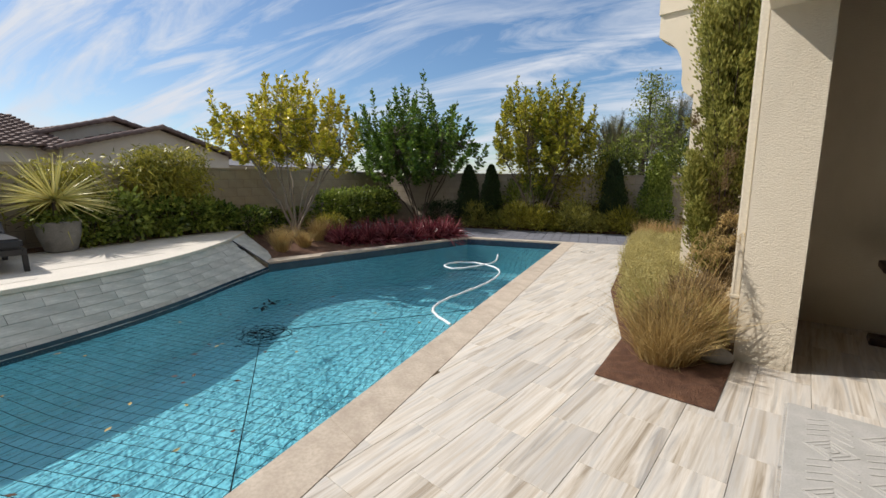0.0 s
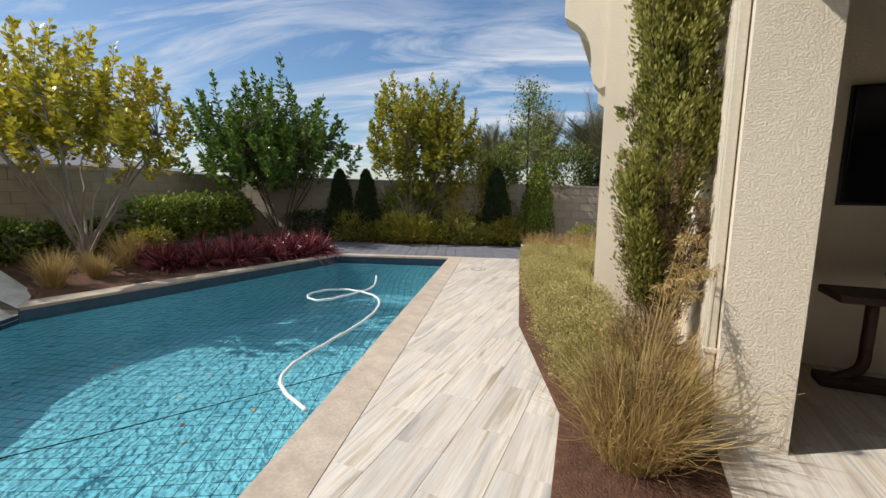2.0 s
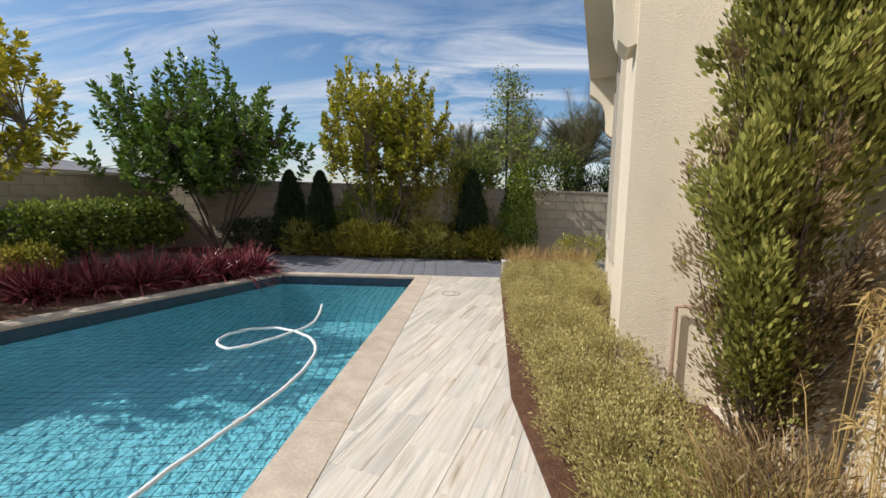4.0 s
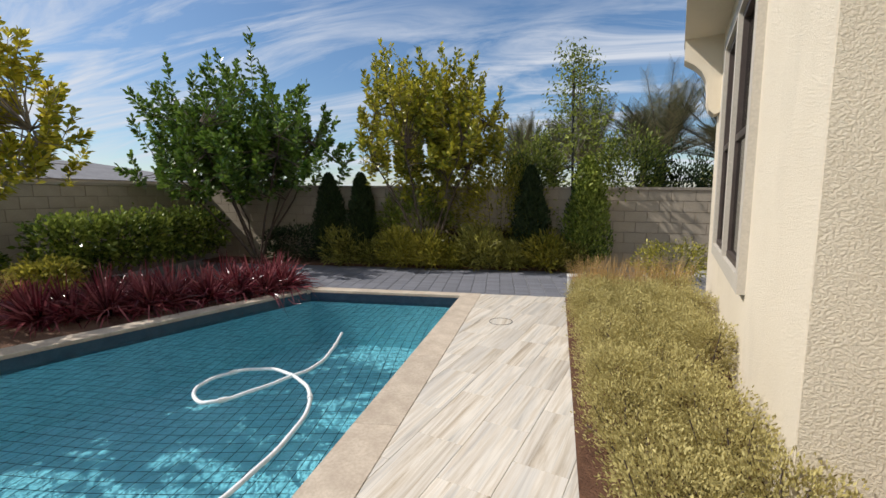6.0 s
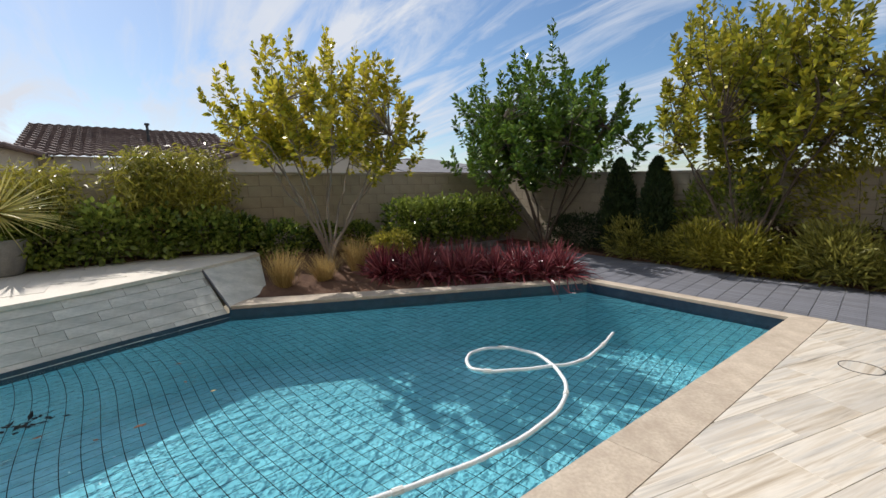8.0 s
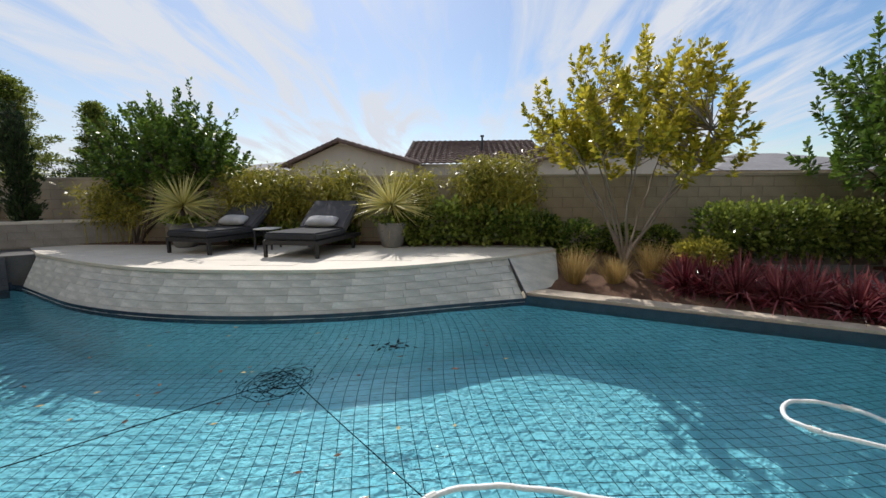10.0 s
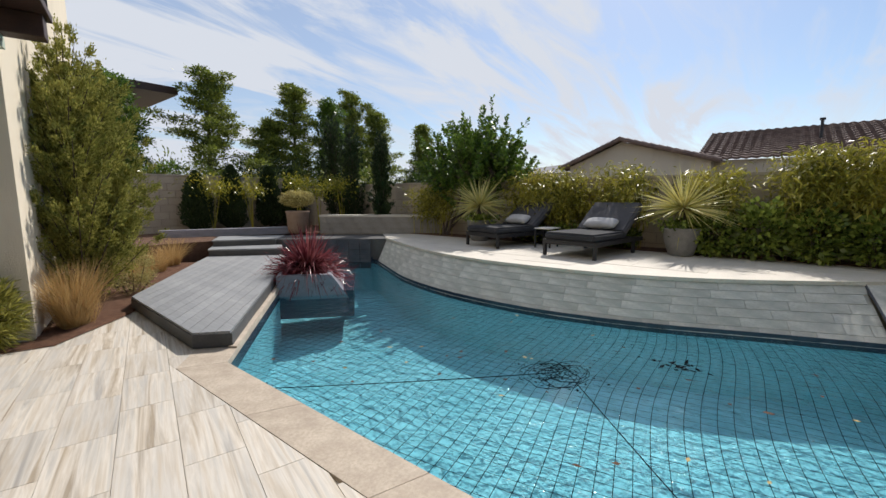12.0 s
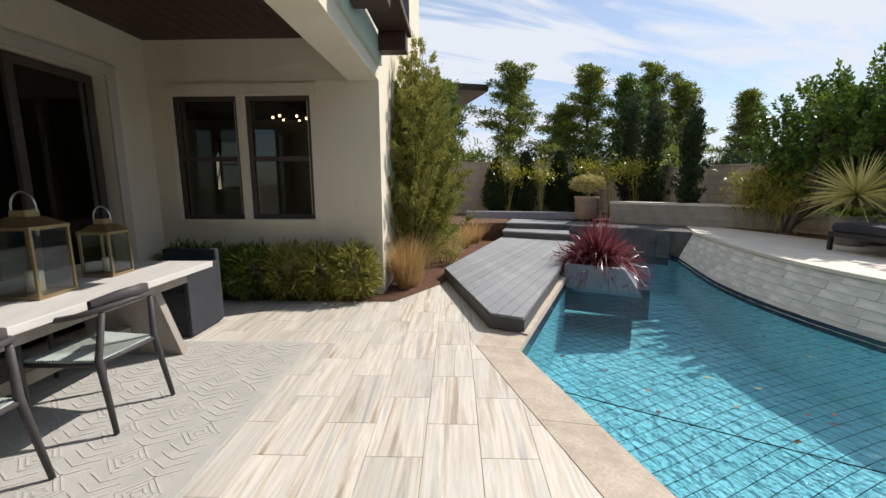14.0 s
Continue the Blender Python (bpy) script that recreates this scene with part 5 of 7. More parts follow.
def plumes(owner, places, seed, mat):
    """Tall grass stalks that end in drooping seed heads."""
    rng = np.random.default_rng(seed)
    bm, P, D = bmesh.new(), [], []
    for x, y, z, dx, dy, h in places:
        pts = [Vector((x, y, z)), Vector((x + dx * 0.25, y + dy * 0.25, z + h * 0.5)), Vector((x + dx * 0.65, y + dy * 0.65, z + h * 0.88)), Vector((x + dx, y + dy, z + h)), Vector((x + dx * 1.25, y + dy * 1.25, z + h * 0.96))]
        ring_tube(bm, pts, [0.0025, 0.002, 0.0018, 0.0015, 0.001], 4)
        for s in np.linspace(0, 1, 60):
            p = np.array(pts[2].lerp(pts[3], s * 2) if s < 0.5 else pts[3].lerp(pts[4], s * 2 - 1))
            P.append(p)
            D.append(np.array([dx, dy, -0.1]) * 0.8 + rng.normal(size=3) * 0.45)
    part("stalks", bm, LEAF_GRASS, owner)
    quads_mesh("seed_heads", leaves(np.array(P), np.array(D), 0.05, 0.006, rng, 0.3), mat, owner, "feathery tan seed heads")


# three many-stemmed trees behind the pool
shrub_tree("tree", "many-stemmed tree with yellow-green leaves in the planting bed", (-5.9, 8.35, 0.25), (-5.9, 8.35, 2.36), (1.75, 2.0, 1.14), LEAF_YELLOW, 3, 11, 230, 62, (0.115, 0.052), upright=0.7, low=-0.75, trunk_r=0.026)
shrub_tree("tree", "dense dark green many-stemmed tree against the block wall", (-5.3, 13.25, 0.0), (-5.5, 13.25, 2.42), (2.6, 1.9, 1.60), LEAF_GREEN, 5, 8, 360, 66, (0.15, 0.066), bark=DARK_BARK, upright=0.65, low=-0.96, trunk_r=0.026)
# dark bark here carries the shade under the crown in its colour
shrub_tree("tree", "green and gold many-stemmed tree by the far wall", (-1.46, 13.45, 0.05), (-1.40, 13.4, 2.50), (1.95, 1.45, 1.50), LEAF_MID, 7, 8, 290, 64, (0.125, 0.056), bark=DARK_BARK, upright=0.88, low=-0.96, trunk_r=0.026)
shrub_tree("tree", "glossy grey-green tree behind the loungers", (-7.0, -1.0, 0.42), (-7.5, -0.40, 2.05), (1.25, 1.75, 1.18), LEAF_GREEN, 9, 6, 420, 80, (0.10, 0.050), bark=DARK_BARK, upright=0.6, low=-0.9)
# trimmed cypresses
for k, (x, y, z, top, r) in enumerate([(0.60, 13.60, 0.0, 1.96, 0.29), (-2.94, 13.60, 0.0, 1.93, 0.27), (-3.68, 13.58, 0.0, 1.94, 0.30)]):
    cypress("cypress", "small dark clipped cypress against the block wall", x, y, z, top, r, LEAF_CYPRESS, 20 + k, group="clipped cypresses")
cypress("cypress", "larger leafy green conifer against the block wall", 1.64, 13.55, 0.0, 2.11, 0.35, LEAF_HEDGE, 24, 11000, "clipped cypresses", (0.065, 0.036))
for k, (x, top) in enumerate([(-3.72, 2.14), (-4.72, 2.36), (-5.92, 2.40), (-6.75, 2.35)]):
    cypress("cypress", "dark columnar cypress along the garden wall", x, -7.55, 0.40, top, 0.34, LEAF_CYPRESS, 30 + k, 11000, "cypress row", (0.08, 0.03))
for k, (x, y, top, r) in enumerate([(-7.0, -4.6, 3.5, 0.42), (-6.7, -3.0, 3.1, 0.26), (-7.05, -5.6, 4.0, 0.48)]):
    juniper("cypress", "tall dark upswept cypress in the far corner", x, y, 0.4, top, r, 40 + k, 44, 0.0, 220, LEAF_CYPRESS, "tall cypresses", (0.08, 0.03))
# hedge and shrubs by the walls
leaf_mass("hedge", "clipped glossy green hedge against the block wall", "hedge", [((-6.45, 10.15 + 0.42 * k, 0.78), (0.42, 0.42, 0.52)) for k in range(8)], LEAF_HEDGE, 50, 9500, (0.10, 0.055))
rs = np.random.default_rng(8)
for k, (x, y, w, h) in enumerate([(-3.35, 13.42, 0.50, 0.40), (-2.72, 13.50, 0.32, 0.26), (-2.02, 13.30, 0.42, 0.40), (-1.42, 13.34, 0.40, 0.36), (-0.92, 13.48, 0.28, 0.22), (-0.35, 13.32, 0.46, 0.42), (0.22, 13.42, 0.30, 0.26), (0.86, 13.38, 0.42, 0.35), (1.32, 13.42, 0.28, 0.25)]):
    leaf_mass("shrub", "feathery narrow-leaved olive-green shrub beside the charcoal pavers" if k not in (2, 3, 4) else "bright yellow-green narrow-leaved shrub beside the charcoal pavers", "shrub",
              [((x, y, 0.02 + h), (w, 0.34, h)), ((x + w * 0.35, y - 0.06, 0.02 + h * 0.7), (w * 0.6, 0.30, h * 0.7))], LEAF_BAMBOO if k in (2, 3, 4, 7) else LEAF_SHRUB, 60 + k, 2300, (0.15, 0.026), "shrubs along the wall", up=1.0)
for k, x in enumerate((-2.5, -1.1, -0.1, 0.5)):
    leaf_mass("shrub", "low dark brown-leaved shrub against the block wall", "shrub", [((x, 13.72, 0.42), (0.42, 0.16, 0.38))], LEAF_BROWN, 75 + k, 1500, (0.07, 0.03), "dark shrubs at the wall")
leaf_mass("shrub", "low green leafy shrub under the tree", "shrub", [((-6.6, 7.75, 0.62), (0.35, 0.4, 0.33))], LEAF_HEDGE, 70, 1500, (0.08, 0.045))
for k, (x, y, w) in enumerate(((-6.95, 8.6, 0.34), (-6.75, 9.3, 0.30), (-7.05, 7.35, 0.30))):
    leaf_mass("shrub", "low dark green leafy shrub at the foot of the wall", "shrub", [((x, y, 0.55), (w, w, 0.28))], LEAF_HEDGE, 170 + k, 1100, (0.09, 0.05), "shrubs in the bed")
radial("red_flax", "burgundy strap-leaved clump in the planting bed", "plant", -5.75, 9.15, 0.10, 0.50, 150, 0.026, LEAF_RED, 176, 0.42)
leaf_mass("shrub", "low yellow-green shrub under the tree", "shrub", [((-5.9, 9.6, 0.40), (0.36, 0.45, 0.27))], LEAF_BAMBOO, 71, 1600, (0.08, 0.04))
leaf_mass("shrub", "dark shrub in the shaded corner", "shrub", [((-4.6, 13.55, 0.45), (0.9, 0.3, 0.42))], LEAF_CYPRESS, 72, 2600, (0.08, 0.03))


def bamboo(y0, y1, top, seed, n, label, x=-7.05):
    rng = np.random.default_rng(seed)
    t = thing("bamboo", label, "bamboo", "bamboo along the wall")
    bm, P, D = bmesh.new(), [], []
    for k in range(int((y1 - y0) * 22)):
        bx, by = x + rng.uniform(-0.2, 0.2), rng.uniform(y0, y1)
        h = (top - 0.45) * rng.uniform(0.75, 1.04)
        lean = rng.normal(size=2) * 0.12
        b, tp = Vector((bx, by, 0.45)), Vector((bx + lean[0], by + lean[1], 0.45 + h))
        ring_tube(bm, [b, b.lerp(tp, 0.5), tp], [0.007, 0.006, 0.003], 4, False)
        m = n // max(1, int((y1 - y0) * 22))
        s = rng.uniform(0.30, 1.02, m) ** 0.8
        p = np.array(b) + (np.array(tp) - np.array(b)) * s[:, None] + rng.normal(size=(m, 3)) * np.array([0.14, 0.14, 0.05])
        P.append(p)
        D.append(rng.normal(size=(m, 3)) + np.array([0.4, 0, -0.1]))
    part("stem", bm, LEAF_BAMBOO, t, "thin yellow-green cane", "stuff")
    quads_mesh("foliage", leaves(np.concatenate(P), np.concatenate(D), 0.125, 0.026, rng, 0.25), LEAF_BAMBOO, t)


bamboo(0.9, 2.6, 1.92, 80, 6000, "yellow-green bamboo clump behind the loungers", -7.2)
bamboo(2.9, 3.6, 1.95, 81, 2600, "yellow-green bamboo clump behind the loungers", -7.2)
bamboo(4.3, 5.0, 2.0, 82, 2200, "yellow-green bamboo clump behind the potted yucca")
bamboo(5.6, 6.85, 2.10, 83, 7500, "dense yellow-green bamboo clump by the block wall")
bamboo(-2.0, -0.8, 1.7, 84, 2200, "thin yellow bamboo clump at the end of the terrace", -7.1)
for k, (y, h) in enumerate(((4.75, 0.36), (5.35, 0.43), (6.0, 0.40), (6.65, 0.38), (7.1, 0.30))):
    leaf_mass("bush", "round dark green leafy bush at the edge of the terrace", "bush", [((-6.78, y, 0.46 + h), (0.30, 0.36, h))], LEAF_HEDGE, 90 + k, 1300, (0.105, 0.06), "bushes along the terrace")
for k, y in enumerate((1.4, 2.2, 3.2)):
    leaf_mass("bush", "low dark green leafy bush behind the loungers", "bush", [((-7.0, y, 0.66), (0.25, 0.4, 0.22))], LEAF_HEDGE, 96 + k, 1000, (0.07, 0.04), "bushes along the terrace")
# red flax along the pool edge
k = 0
for s in np.linspace(0.0, 1.0, 9):
    for row, off in ((0, 0.42), (1, 0.80)):
        x, y = -4.55 + s * 1.75 - off * 0.88, 8.62 + s * 2.35 + off * 0.42
        radial("red_flax", "burgundy strap-leaved clump along the stone pool edge", "plant", x + rs.uniform(-0.07, 0.07), y + rs.uniform(-0.07, 0.07), 0.03, 0.62 + 0.09 * rs.uniform(-1, 1), 190, 0.026, LEAF_RED, 100 + k, 0.42, "red clumps by the pool")
        k += 1
radial("red_flax", "large burgundy strap-leaved plant in the stone planter", "plant", -2.78, -0.62, 0.18, 0.86, 900, 0.020, LEAF_RED, 130, 0.55)
# straw grasses
for k, (x, y, z, h) in enumerate([(-5.35, 7.38, 0.03, 0.52), (-5.28, 7.98, 0.03, 0.42), (-5.45, 8.62, 0.1, 0.55)]):
    tuft("straw_grass", "upright straw-coloured grass tuft in the planting bed", "grass tuft", x, y, z, h, 0.28, 520, 0.005, LEAF_GRASS, 140 + k, "straw tufts", 0.4, 4, 0.10, 0.5)
tuft("straw_grass", "orange-straw grass tuft beside the stone deck", "grass tuft", 0.27, -0.42, 0.01, 0.66, 0.30, 900, 0.005, LEAF_ORANGE, 144, "straw tufts", 0.45, 5, 0.12, 0.6)
for k, (x, y, h) in enumerate([(-1.0, -2.9, 0.42), (-1.45, -3.6, 0.46), (-1.9, -4.2, 0.5), (-2.2, -4.9, 0.5)]):
    tuft("straw_grass", "orange-straw grass tuft beside the wooden deck", "grass tuft", x, y, 0.02, h, 0.34, 420, 0.006, LEAF_ORANGE, 146 + k, "straw tufts", 0.5, 3, 0.14)
g = None
for k, (x, y, h, m) in enumerate([(1.56, 4.80, 0.44, LEAF_GRASS), (1.68, 5.06, 0.50, LEAF_GRASS), (1.86, 5.40, 0.54, LEAF_ORANGE), (1.62, 5.30, 0.46, LEAF_SHRUB)]):
    g = tuft("fountain_grass", "tall arching tan grass clump in the mulch bed", "grass tuft", x, y, 0.02, h * 0.95, 0.28, 1150, 0.0034, m, 150 + k, "fountain grass", 0.5, 6, 0.18, 0.65)
    if k in (0, 1, 2):
        rp = np.random.default_rng(160 + k)
        plumes(g, [(x, y, 0.05, rp.uniform(0.1, 0.5), rp.uniform(0.0, 0.4), rp.uniform(0.75, 1.3)) for _ in range(6)], 170 + k, LEAF_GRASS)
leaf_mass("shrub", "tangled dry brown grass and stems at the foot of the clump", "shrub", [((1.62, 5.05, 0.24), (0.30, 0.30, 0.22)), ((1.80, 5.45, 0.32), (0.26, 0.30, 0.30))], LEAF_JUNIPER_DRY, 178, 7000, (0.075, 0.006), up=0.4)
# junipers against the house
p = H(0.20, 6.45)
ARMS = ((1.45, -0.27, -0.22, 2.80), (0.75, -0.30, -0.22, 1.45), (0.45, -0.22, -0.24, 1.05), (1.9, 0.20, -0.20, 2.9), (0.9, 0.22, -0.18, 1.9))
juniper("juniper", "tall flame-shaped juniper with browned lower sprays against the stucco wall", p.x + 0.10, p.y - 0.20, 0.0, 3.6, 0.27, 180, 80, 0.26, 800, arms=ARMS)
juniper("juniper", "tall flame-shaped grey-green juniper by the house corner", 0.02, -1.25, 0.0, 3.35, 0.80, 181, 84, 0.0, 900, arms=((0.3, 0.42, 0.30, 1.3), (0.5, -0.50, 0.20, 1.6), (1.2, 0.40, 0.10, 2.3), (1.4, -0.42, 0.0, 2.6), (0.2, -0.45, 0.35, 1.0)))
juniper("juniper", "second grey-green juniper behind the first", -0.55, -2.35, 0.0, 3.35, 0.58, 182, 56, 0.0, 700)
# soft yellow-green hedge of the long bed
boxes = []
rq = np.random.default_rng(12)
for yy in np.arange(5.2, 11.1, 0.36):
    xl = np.interp(yy, [5.2, 6.95, 11.3], [1.50, 1.33, 1.41])
    xr = np.interp(yy, [5.2, 7.3, 11.3], [2.0, 1.72, 2.75])
    for xx in np.arange(xl, xr, 0.34):
        hh = 0.20 + 0.03 * rq.uniform(-1, 1) + (0.02 if yy < 9 else 0.0)
        boxes.append(((xx + rq.uniform(-0.05, 0.05), yy, 0.02 + hh), (0.27, 0.27, hh)))
leaf_mass("low_hedge", "soft yellow-green fine-leaved low hedge along the stone deck", "hedge", boxes, LEAF_SAGE, 190, 190000, (0.024, 0.009), up=1.2)
for k, (x, y) in enumerate([(1.42, 11.18), (1.75, 11.22), (2.1, 11.2), (2.45, 11.15)]):
    tuft("straw_grass", "orange-tipped straw grass tuft at the end of the hedge", "grass tuft", x, y, 0.02, 0.55, 0.22, 300, 0.006, LEAF_ORANGE, 192 + k, "straw tufts", 0.3, 3, 0.14)
leaf_mass("shrub", "green shrub by the block wall past the house", "shrub", [((2.9, 12.7, 0.34), (0.65, 0.4, 0.34))], LEAF_BAMBOO, 197, 2400, (0.06, 0.02))
leaf_mass("shrub", "pale yellow-green shrub beside the juniper", "shrub", [((-0.62, -1.85, 0.36), (0.30, 0.34, 0.36))], LEAF_SAGE, 198, 3600, (0.04, 0.014), up=1.2)
# feathery shrubs under the patio window
for k in range(6):
    c = H(0.95 + 0.42 * k, 0.20)
    leaf_mass("shrub", "low feathery green shrub under the patio window", "shrub", [((c.x, c.y, 0.34), (0.28, 0.22, 0.33))], LEAF_SHRUB if k in (0, 1, 2) else LEAF_HEDGE, 200 + k, 1700, (0.13, 0.018), "shrubs under the window")


def yucca(x, y, z, seed, r=0.78):
    t = thing("potted_yucca", "spiky yellow-striped yucca in a weathered grey pot on the terrace", "potted plant", "potted yuccas")
    bm = bmesh.new()
    lathe(bm, [(0.16, 0.0), (0.19, 0.02), (0.26, 0.26), (0.275, 0.42), (0.285, 0.43), (0.285, 0.46), (0.25, 0.46), (0.24, 0.40), (0.02, 0.39)], 32, (x, y, z))
    part("pot", bm, POT_GREY, t, "round weathered concrete pot", smooth=True)
    rng = np.random.default_rng(seed)
    n = 260
    v = rng.normal(size=(n, 3))
    v[:, 2] = np.abs(v[:, 2]) * 0.9 - 0.35
    v = unit(v)
    base = np.array([x, y, z + 0.78]) + v * 0.05
    L = r * rng.uniform(0.75, 1.08, (n, 1))
    side = unit(np.cross(v, rng.normal(size=(n, 3))))
    V = []
    for s in (0, 0.35, 0.7, 1.0):
        c = base + v * L * s
        c[:, 2] -= 0.10 * s * s * L[:, 0] * (1.2 - v[:, 2])
        w = 0.016 * (1 - s * 0.95)
        V += [c - side * w, c + side * w]
    quads_mesh("foliage", np.stack(V, 1), LEAF_YUCCA, t)
    bm = bmesh.new()
    ring_tube(bm, [(x, y, z + 0.38), (x, y, z + 0.80)], [0.05, 0.035], 8)
    part("stem", bm, DARK_BARK, t)
    m = 420
    P = np.array([x, y, z + 0.50]) + rng.normal(size=(m, 3)) * np.array([0.17, 0.17, 0.06])
    quads_mesh("trailing_leaves", leaves(P, rng.normal(size=(m, 3)) + np.array([0, 0, 0.3]), 0.08, 0.06, rng, 0.2, 0.5), LEAF_HEDGE, t, "round green leaves spilling over the rim")


yucca(-6.62, 4.32, TERR, 210)
yucca(-6.55, 0.35, TERR, 211, 0.72)
# clipped ball shrub on the seat wall
t = leaf_mass("potted_shrub", "round clipped yellow-green shrub in a pale pot", "potted plant", [((-5.2, -4.75, 1.37), (0.43, 0.43, 0.22))], LEAF_SAGE, 215, 4200, (0.05, 0.03))
bm = bmesh.new()
lathe(bm, [(0.20, 0.0), (0.27, 0.05), (0.30, 0.55), (0.32, 0.58), (0.32, 0.62), (0.02, 0.60)], 28, (-5.2, -4.75, 0.42))
part("pot", bm, POT_TERRA, t, "pale terracotta pot", smooth=True)
for k, (x, y, h) in enumerate([(-4.0, -7.2, 1.2), (-5.1, -7.1, 1.25), (-6.2, -5.2, 1.15), (-6.6, -4.6, 1.2), (-5.9, -5.8, 1.2)]):
    rng = np.random.default_rng(220 + k)
    t = thing("young_tree", "thin-stemmed young tree with a light yellow-green tuft of leaves", "tree", "young thin trees")
    bm = bmesh.new()
    P = []
    for j in range(4):
        q = Vector((x + rng.uniform(-0.25, 0.25), y + rng.uniform(-0.2, 0.2), 0.42 + h * rng.uniform(0.9, 1.3)))
        ring_tube(bm, [(x, y, 0.40), Vector((x, y, 0.42)).lerp(q, 0.5), q], [0.014, 0.011, 0.006], 5)
        P.append(np.array(q) + rng.normal(size=(170, 3)) * np.array([0.22, 0.2, 0.11]))
    part("trunk", bm, LEAF_BAMBOO, t)
    P = np.concatenate(P)
    quads_mesh("crown", leaves(P, rng.normal(size=P.shape), 0.09, 0.028, rng, 0.3), LEAF_MID, t)

# ---- furniture ----


def placed(bm, m):
    bmesh.ops.transform(bm, matrix=m, verts=bm.verts)
    return bm


def cushion(x0, x1, y0, y1, z0, z1, m=None, puff=0.02, cuts=6):
    bm = bmesh.new()
    box(bm, x0, x1, y0, y1, z0, z1)
    bmesh.ops.bevel(bm, geom=bm.edges[:], offset=min(z1 - z0, 0.06) * 0.45, segments=3, affect="EDGES")
    bmesh.ops.subdivide_edges(bm, edges=[e for e in bm.edges if e.calc_length() > 0.15], cuts=cuts, use_grid_fill=True)
    for v in bm.verts:
        u, w = (v.co.x - x0) / (x1 - x0), (v.co.y - y0) / (y1 - y0)
        v.co.z += (puff if v.co.z > (z0 + z1) / 2 else -puff * 0.3) * max(0, math.sin(math.pi * u)) ** 0.5 * max(0, math.sin(math.pi * w)) ** 0.5
        v.co.z += 0.004 * noise.noise(v.co * 7)
    if m is not None:
        bmesh.ops.transform(bm, matrix=m, verts=bm.verts)
    return bm


def lounger():
    """Foot end towards +x at the origin, 1.66 long to -x, 0.9 wide."""
    t = thing("sun_lounger", "charcoal cushioned sun lounger with raised back on dark metal legs", "sun lounger", "sun loungers")
    W, L = 0.45, 1.66
    for sy in (-1, 1):
        part("side_rail", boxed(-L, 0.0, sy * W - 0.02, sy * W + 0.02, 0.20, 0.27, None, 0.006), BLACK_METAL, t)
        part("leg", boxed(-0.06, -0.01, sy * W - 0.025, sy * W + 0.025, 0.0, 0.199, None, 0.005), BLACK_METAL, t)
        part("leg", boxed(-L + 0.3, -L + 0.35, sy * W - 0.025, sy * W + 0.025, 0.0, 0.199, None, 0.005), BLACK_METAL, t)
    part("end_rail", boxed(-0.04, 0.0, -W + 0.021, W - 0.021, 0.20, 0.27, None, 0.006), BLACK_METAL, t)
    part("base_panel", boxed(-L + 0.05, -0.05, -W + 0.022, W - 0.022, 0.235, 0.262), BLACK_METAL, t)
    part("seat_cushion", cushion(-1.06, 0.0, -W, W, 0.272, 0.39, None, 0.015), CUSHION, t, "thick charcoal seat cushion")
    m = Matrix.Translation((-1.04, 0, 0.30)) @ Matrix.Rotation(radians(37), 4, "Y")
    # the back cushion is a paler charcoal than the seat
    part("backrest", cushion(-0.80, 0.0, -W, W, 0.0, 0.12, m, 0.02), CUSHION_BACK, t, "paler charcoal back cushion")
    part("back_support", placed(boxed(-0.78, -0.02, -W + 0.03, W - 0.03, -0.03, -0.004), m), BLACK_METAL, t)
    return t


def pillow(at, rz):
    t = thing("pillow", "pale grey lumbar pillow with darker ends lying on the lounger", "pillow", "lounger pillows")
    bm = bmesh.new()
    n = 14
    G = [[None] * (n + 1) for _ in range(n + 1)]
    for s in (1, -1):
        for i in range(n + 1):
            for j in range(n + 1):
                u, v = i / n * 2 - 1, j / n * 2 - 1
                edge = abs(u) == 1 or abs(v) == 1
                if s == -1 and edge:
                    continue
                h = 0.075 * (max(0, 1 - u ** 4) * max(0, 1 - v ** 4)) ** 0.6 * (1 + 0.12 * noise.noise(Vector((u * 2, v * 2, s))))
                vert = bm.verts.new((u * 0.13 * (1 - 0.06 * v * v), v * 0.30 * (1 - 0.05 * u * u), s * h))
                if s == 1:
                    G[i][j] = vert
                else:
                    G[i][j] = (G[i][j], vert)
        if s == 1:
            top = [r[:] for r in G]
            for i in range(n):
                for j in range(n):
                    bm.faces.new((top[i][j], top[i + 1][j], top[i + 1][j + 1], top[i][j + 1]))
    low = [[c[1] if isinstance(c, tuple) else c for c in r] for r in G]
    for i in range(n):
        for j in range(n):
            bm.faces.new((low[i][j], low[i][j + 1], low[i + 1][j + 1], low[i + 1][j]))
    part("cover", bm, PILLOW, t, smooth=True)
    t.matrix_basis = pose(*at, 0, -38 + 72 - 6, rz)
    return t


lg = lounger()
lg.matrix_basis = pose(-5.58, 1.03, TERR + 0.001, 0, 0, -16)
copy_thing(lg, pose(-5.19, 2.95, TERR + 0.001, 0, 0, -10))
pillow((-6.56, 1.31, TERR + 0.51), -16)
pillow((-6.20, 3.13, TERR + 0.51), -10)
side = thing("side_table", "small white slatted side table between the loungers", "side table")
for k in range(7):
    part("slat", boxed(-6.52 + 0.06 * k, -6.48 + 0.06 * k, 1.90, 2.26, TERR + 0.36, TERR + 0.38, None, 0.003), PLASTIC_WHITE, side)
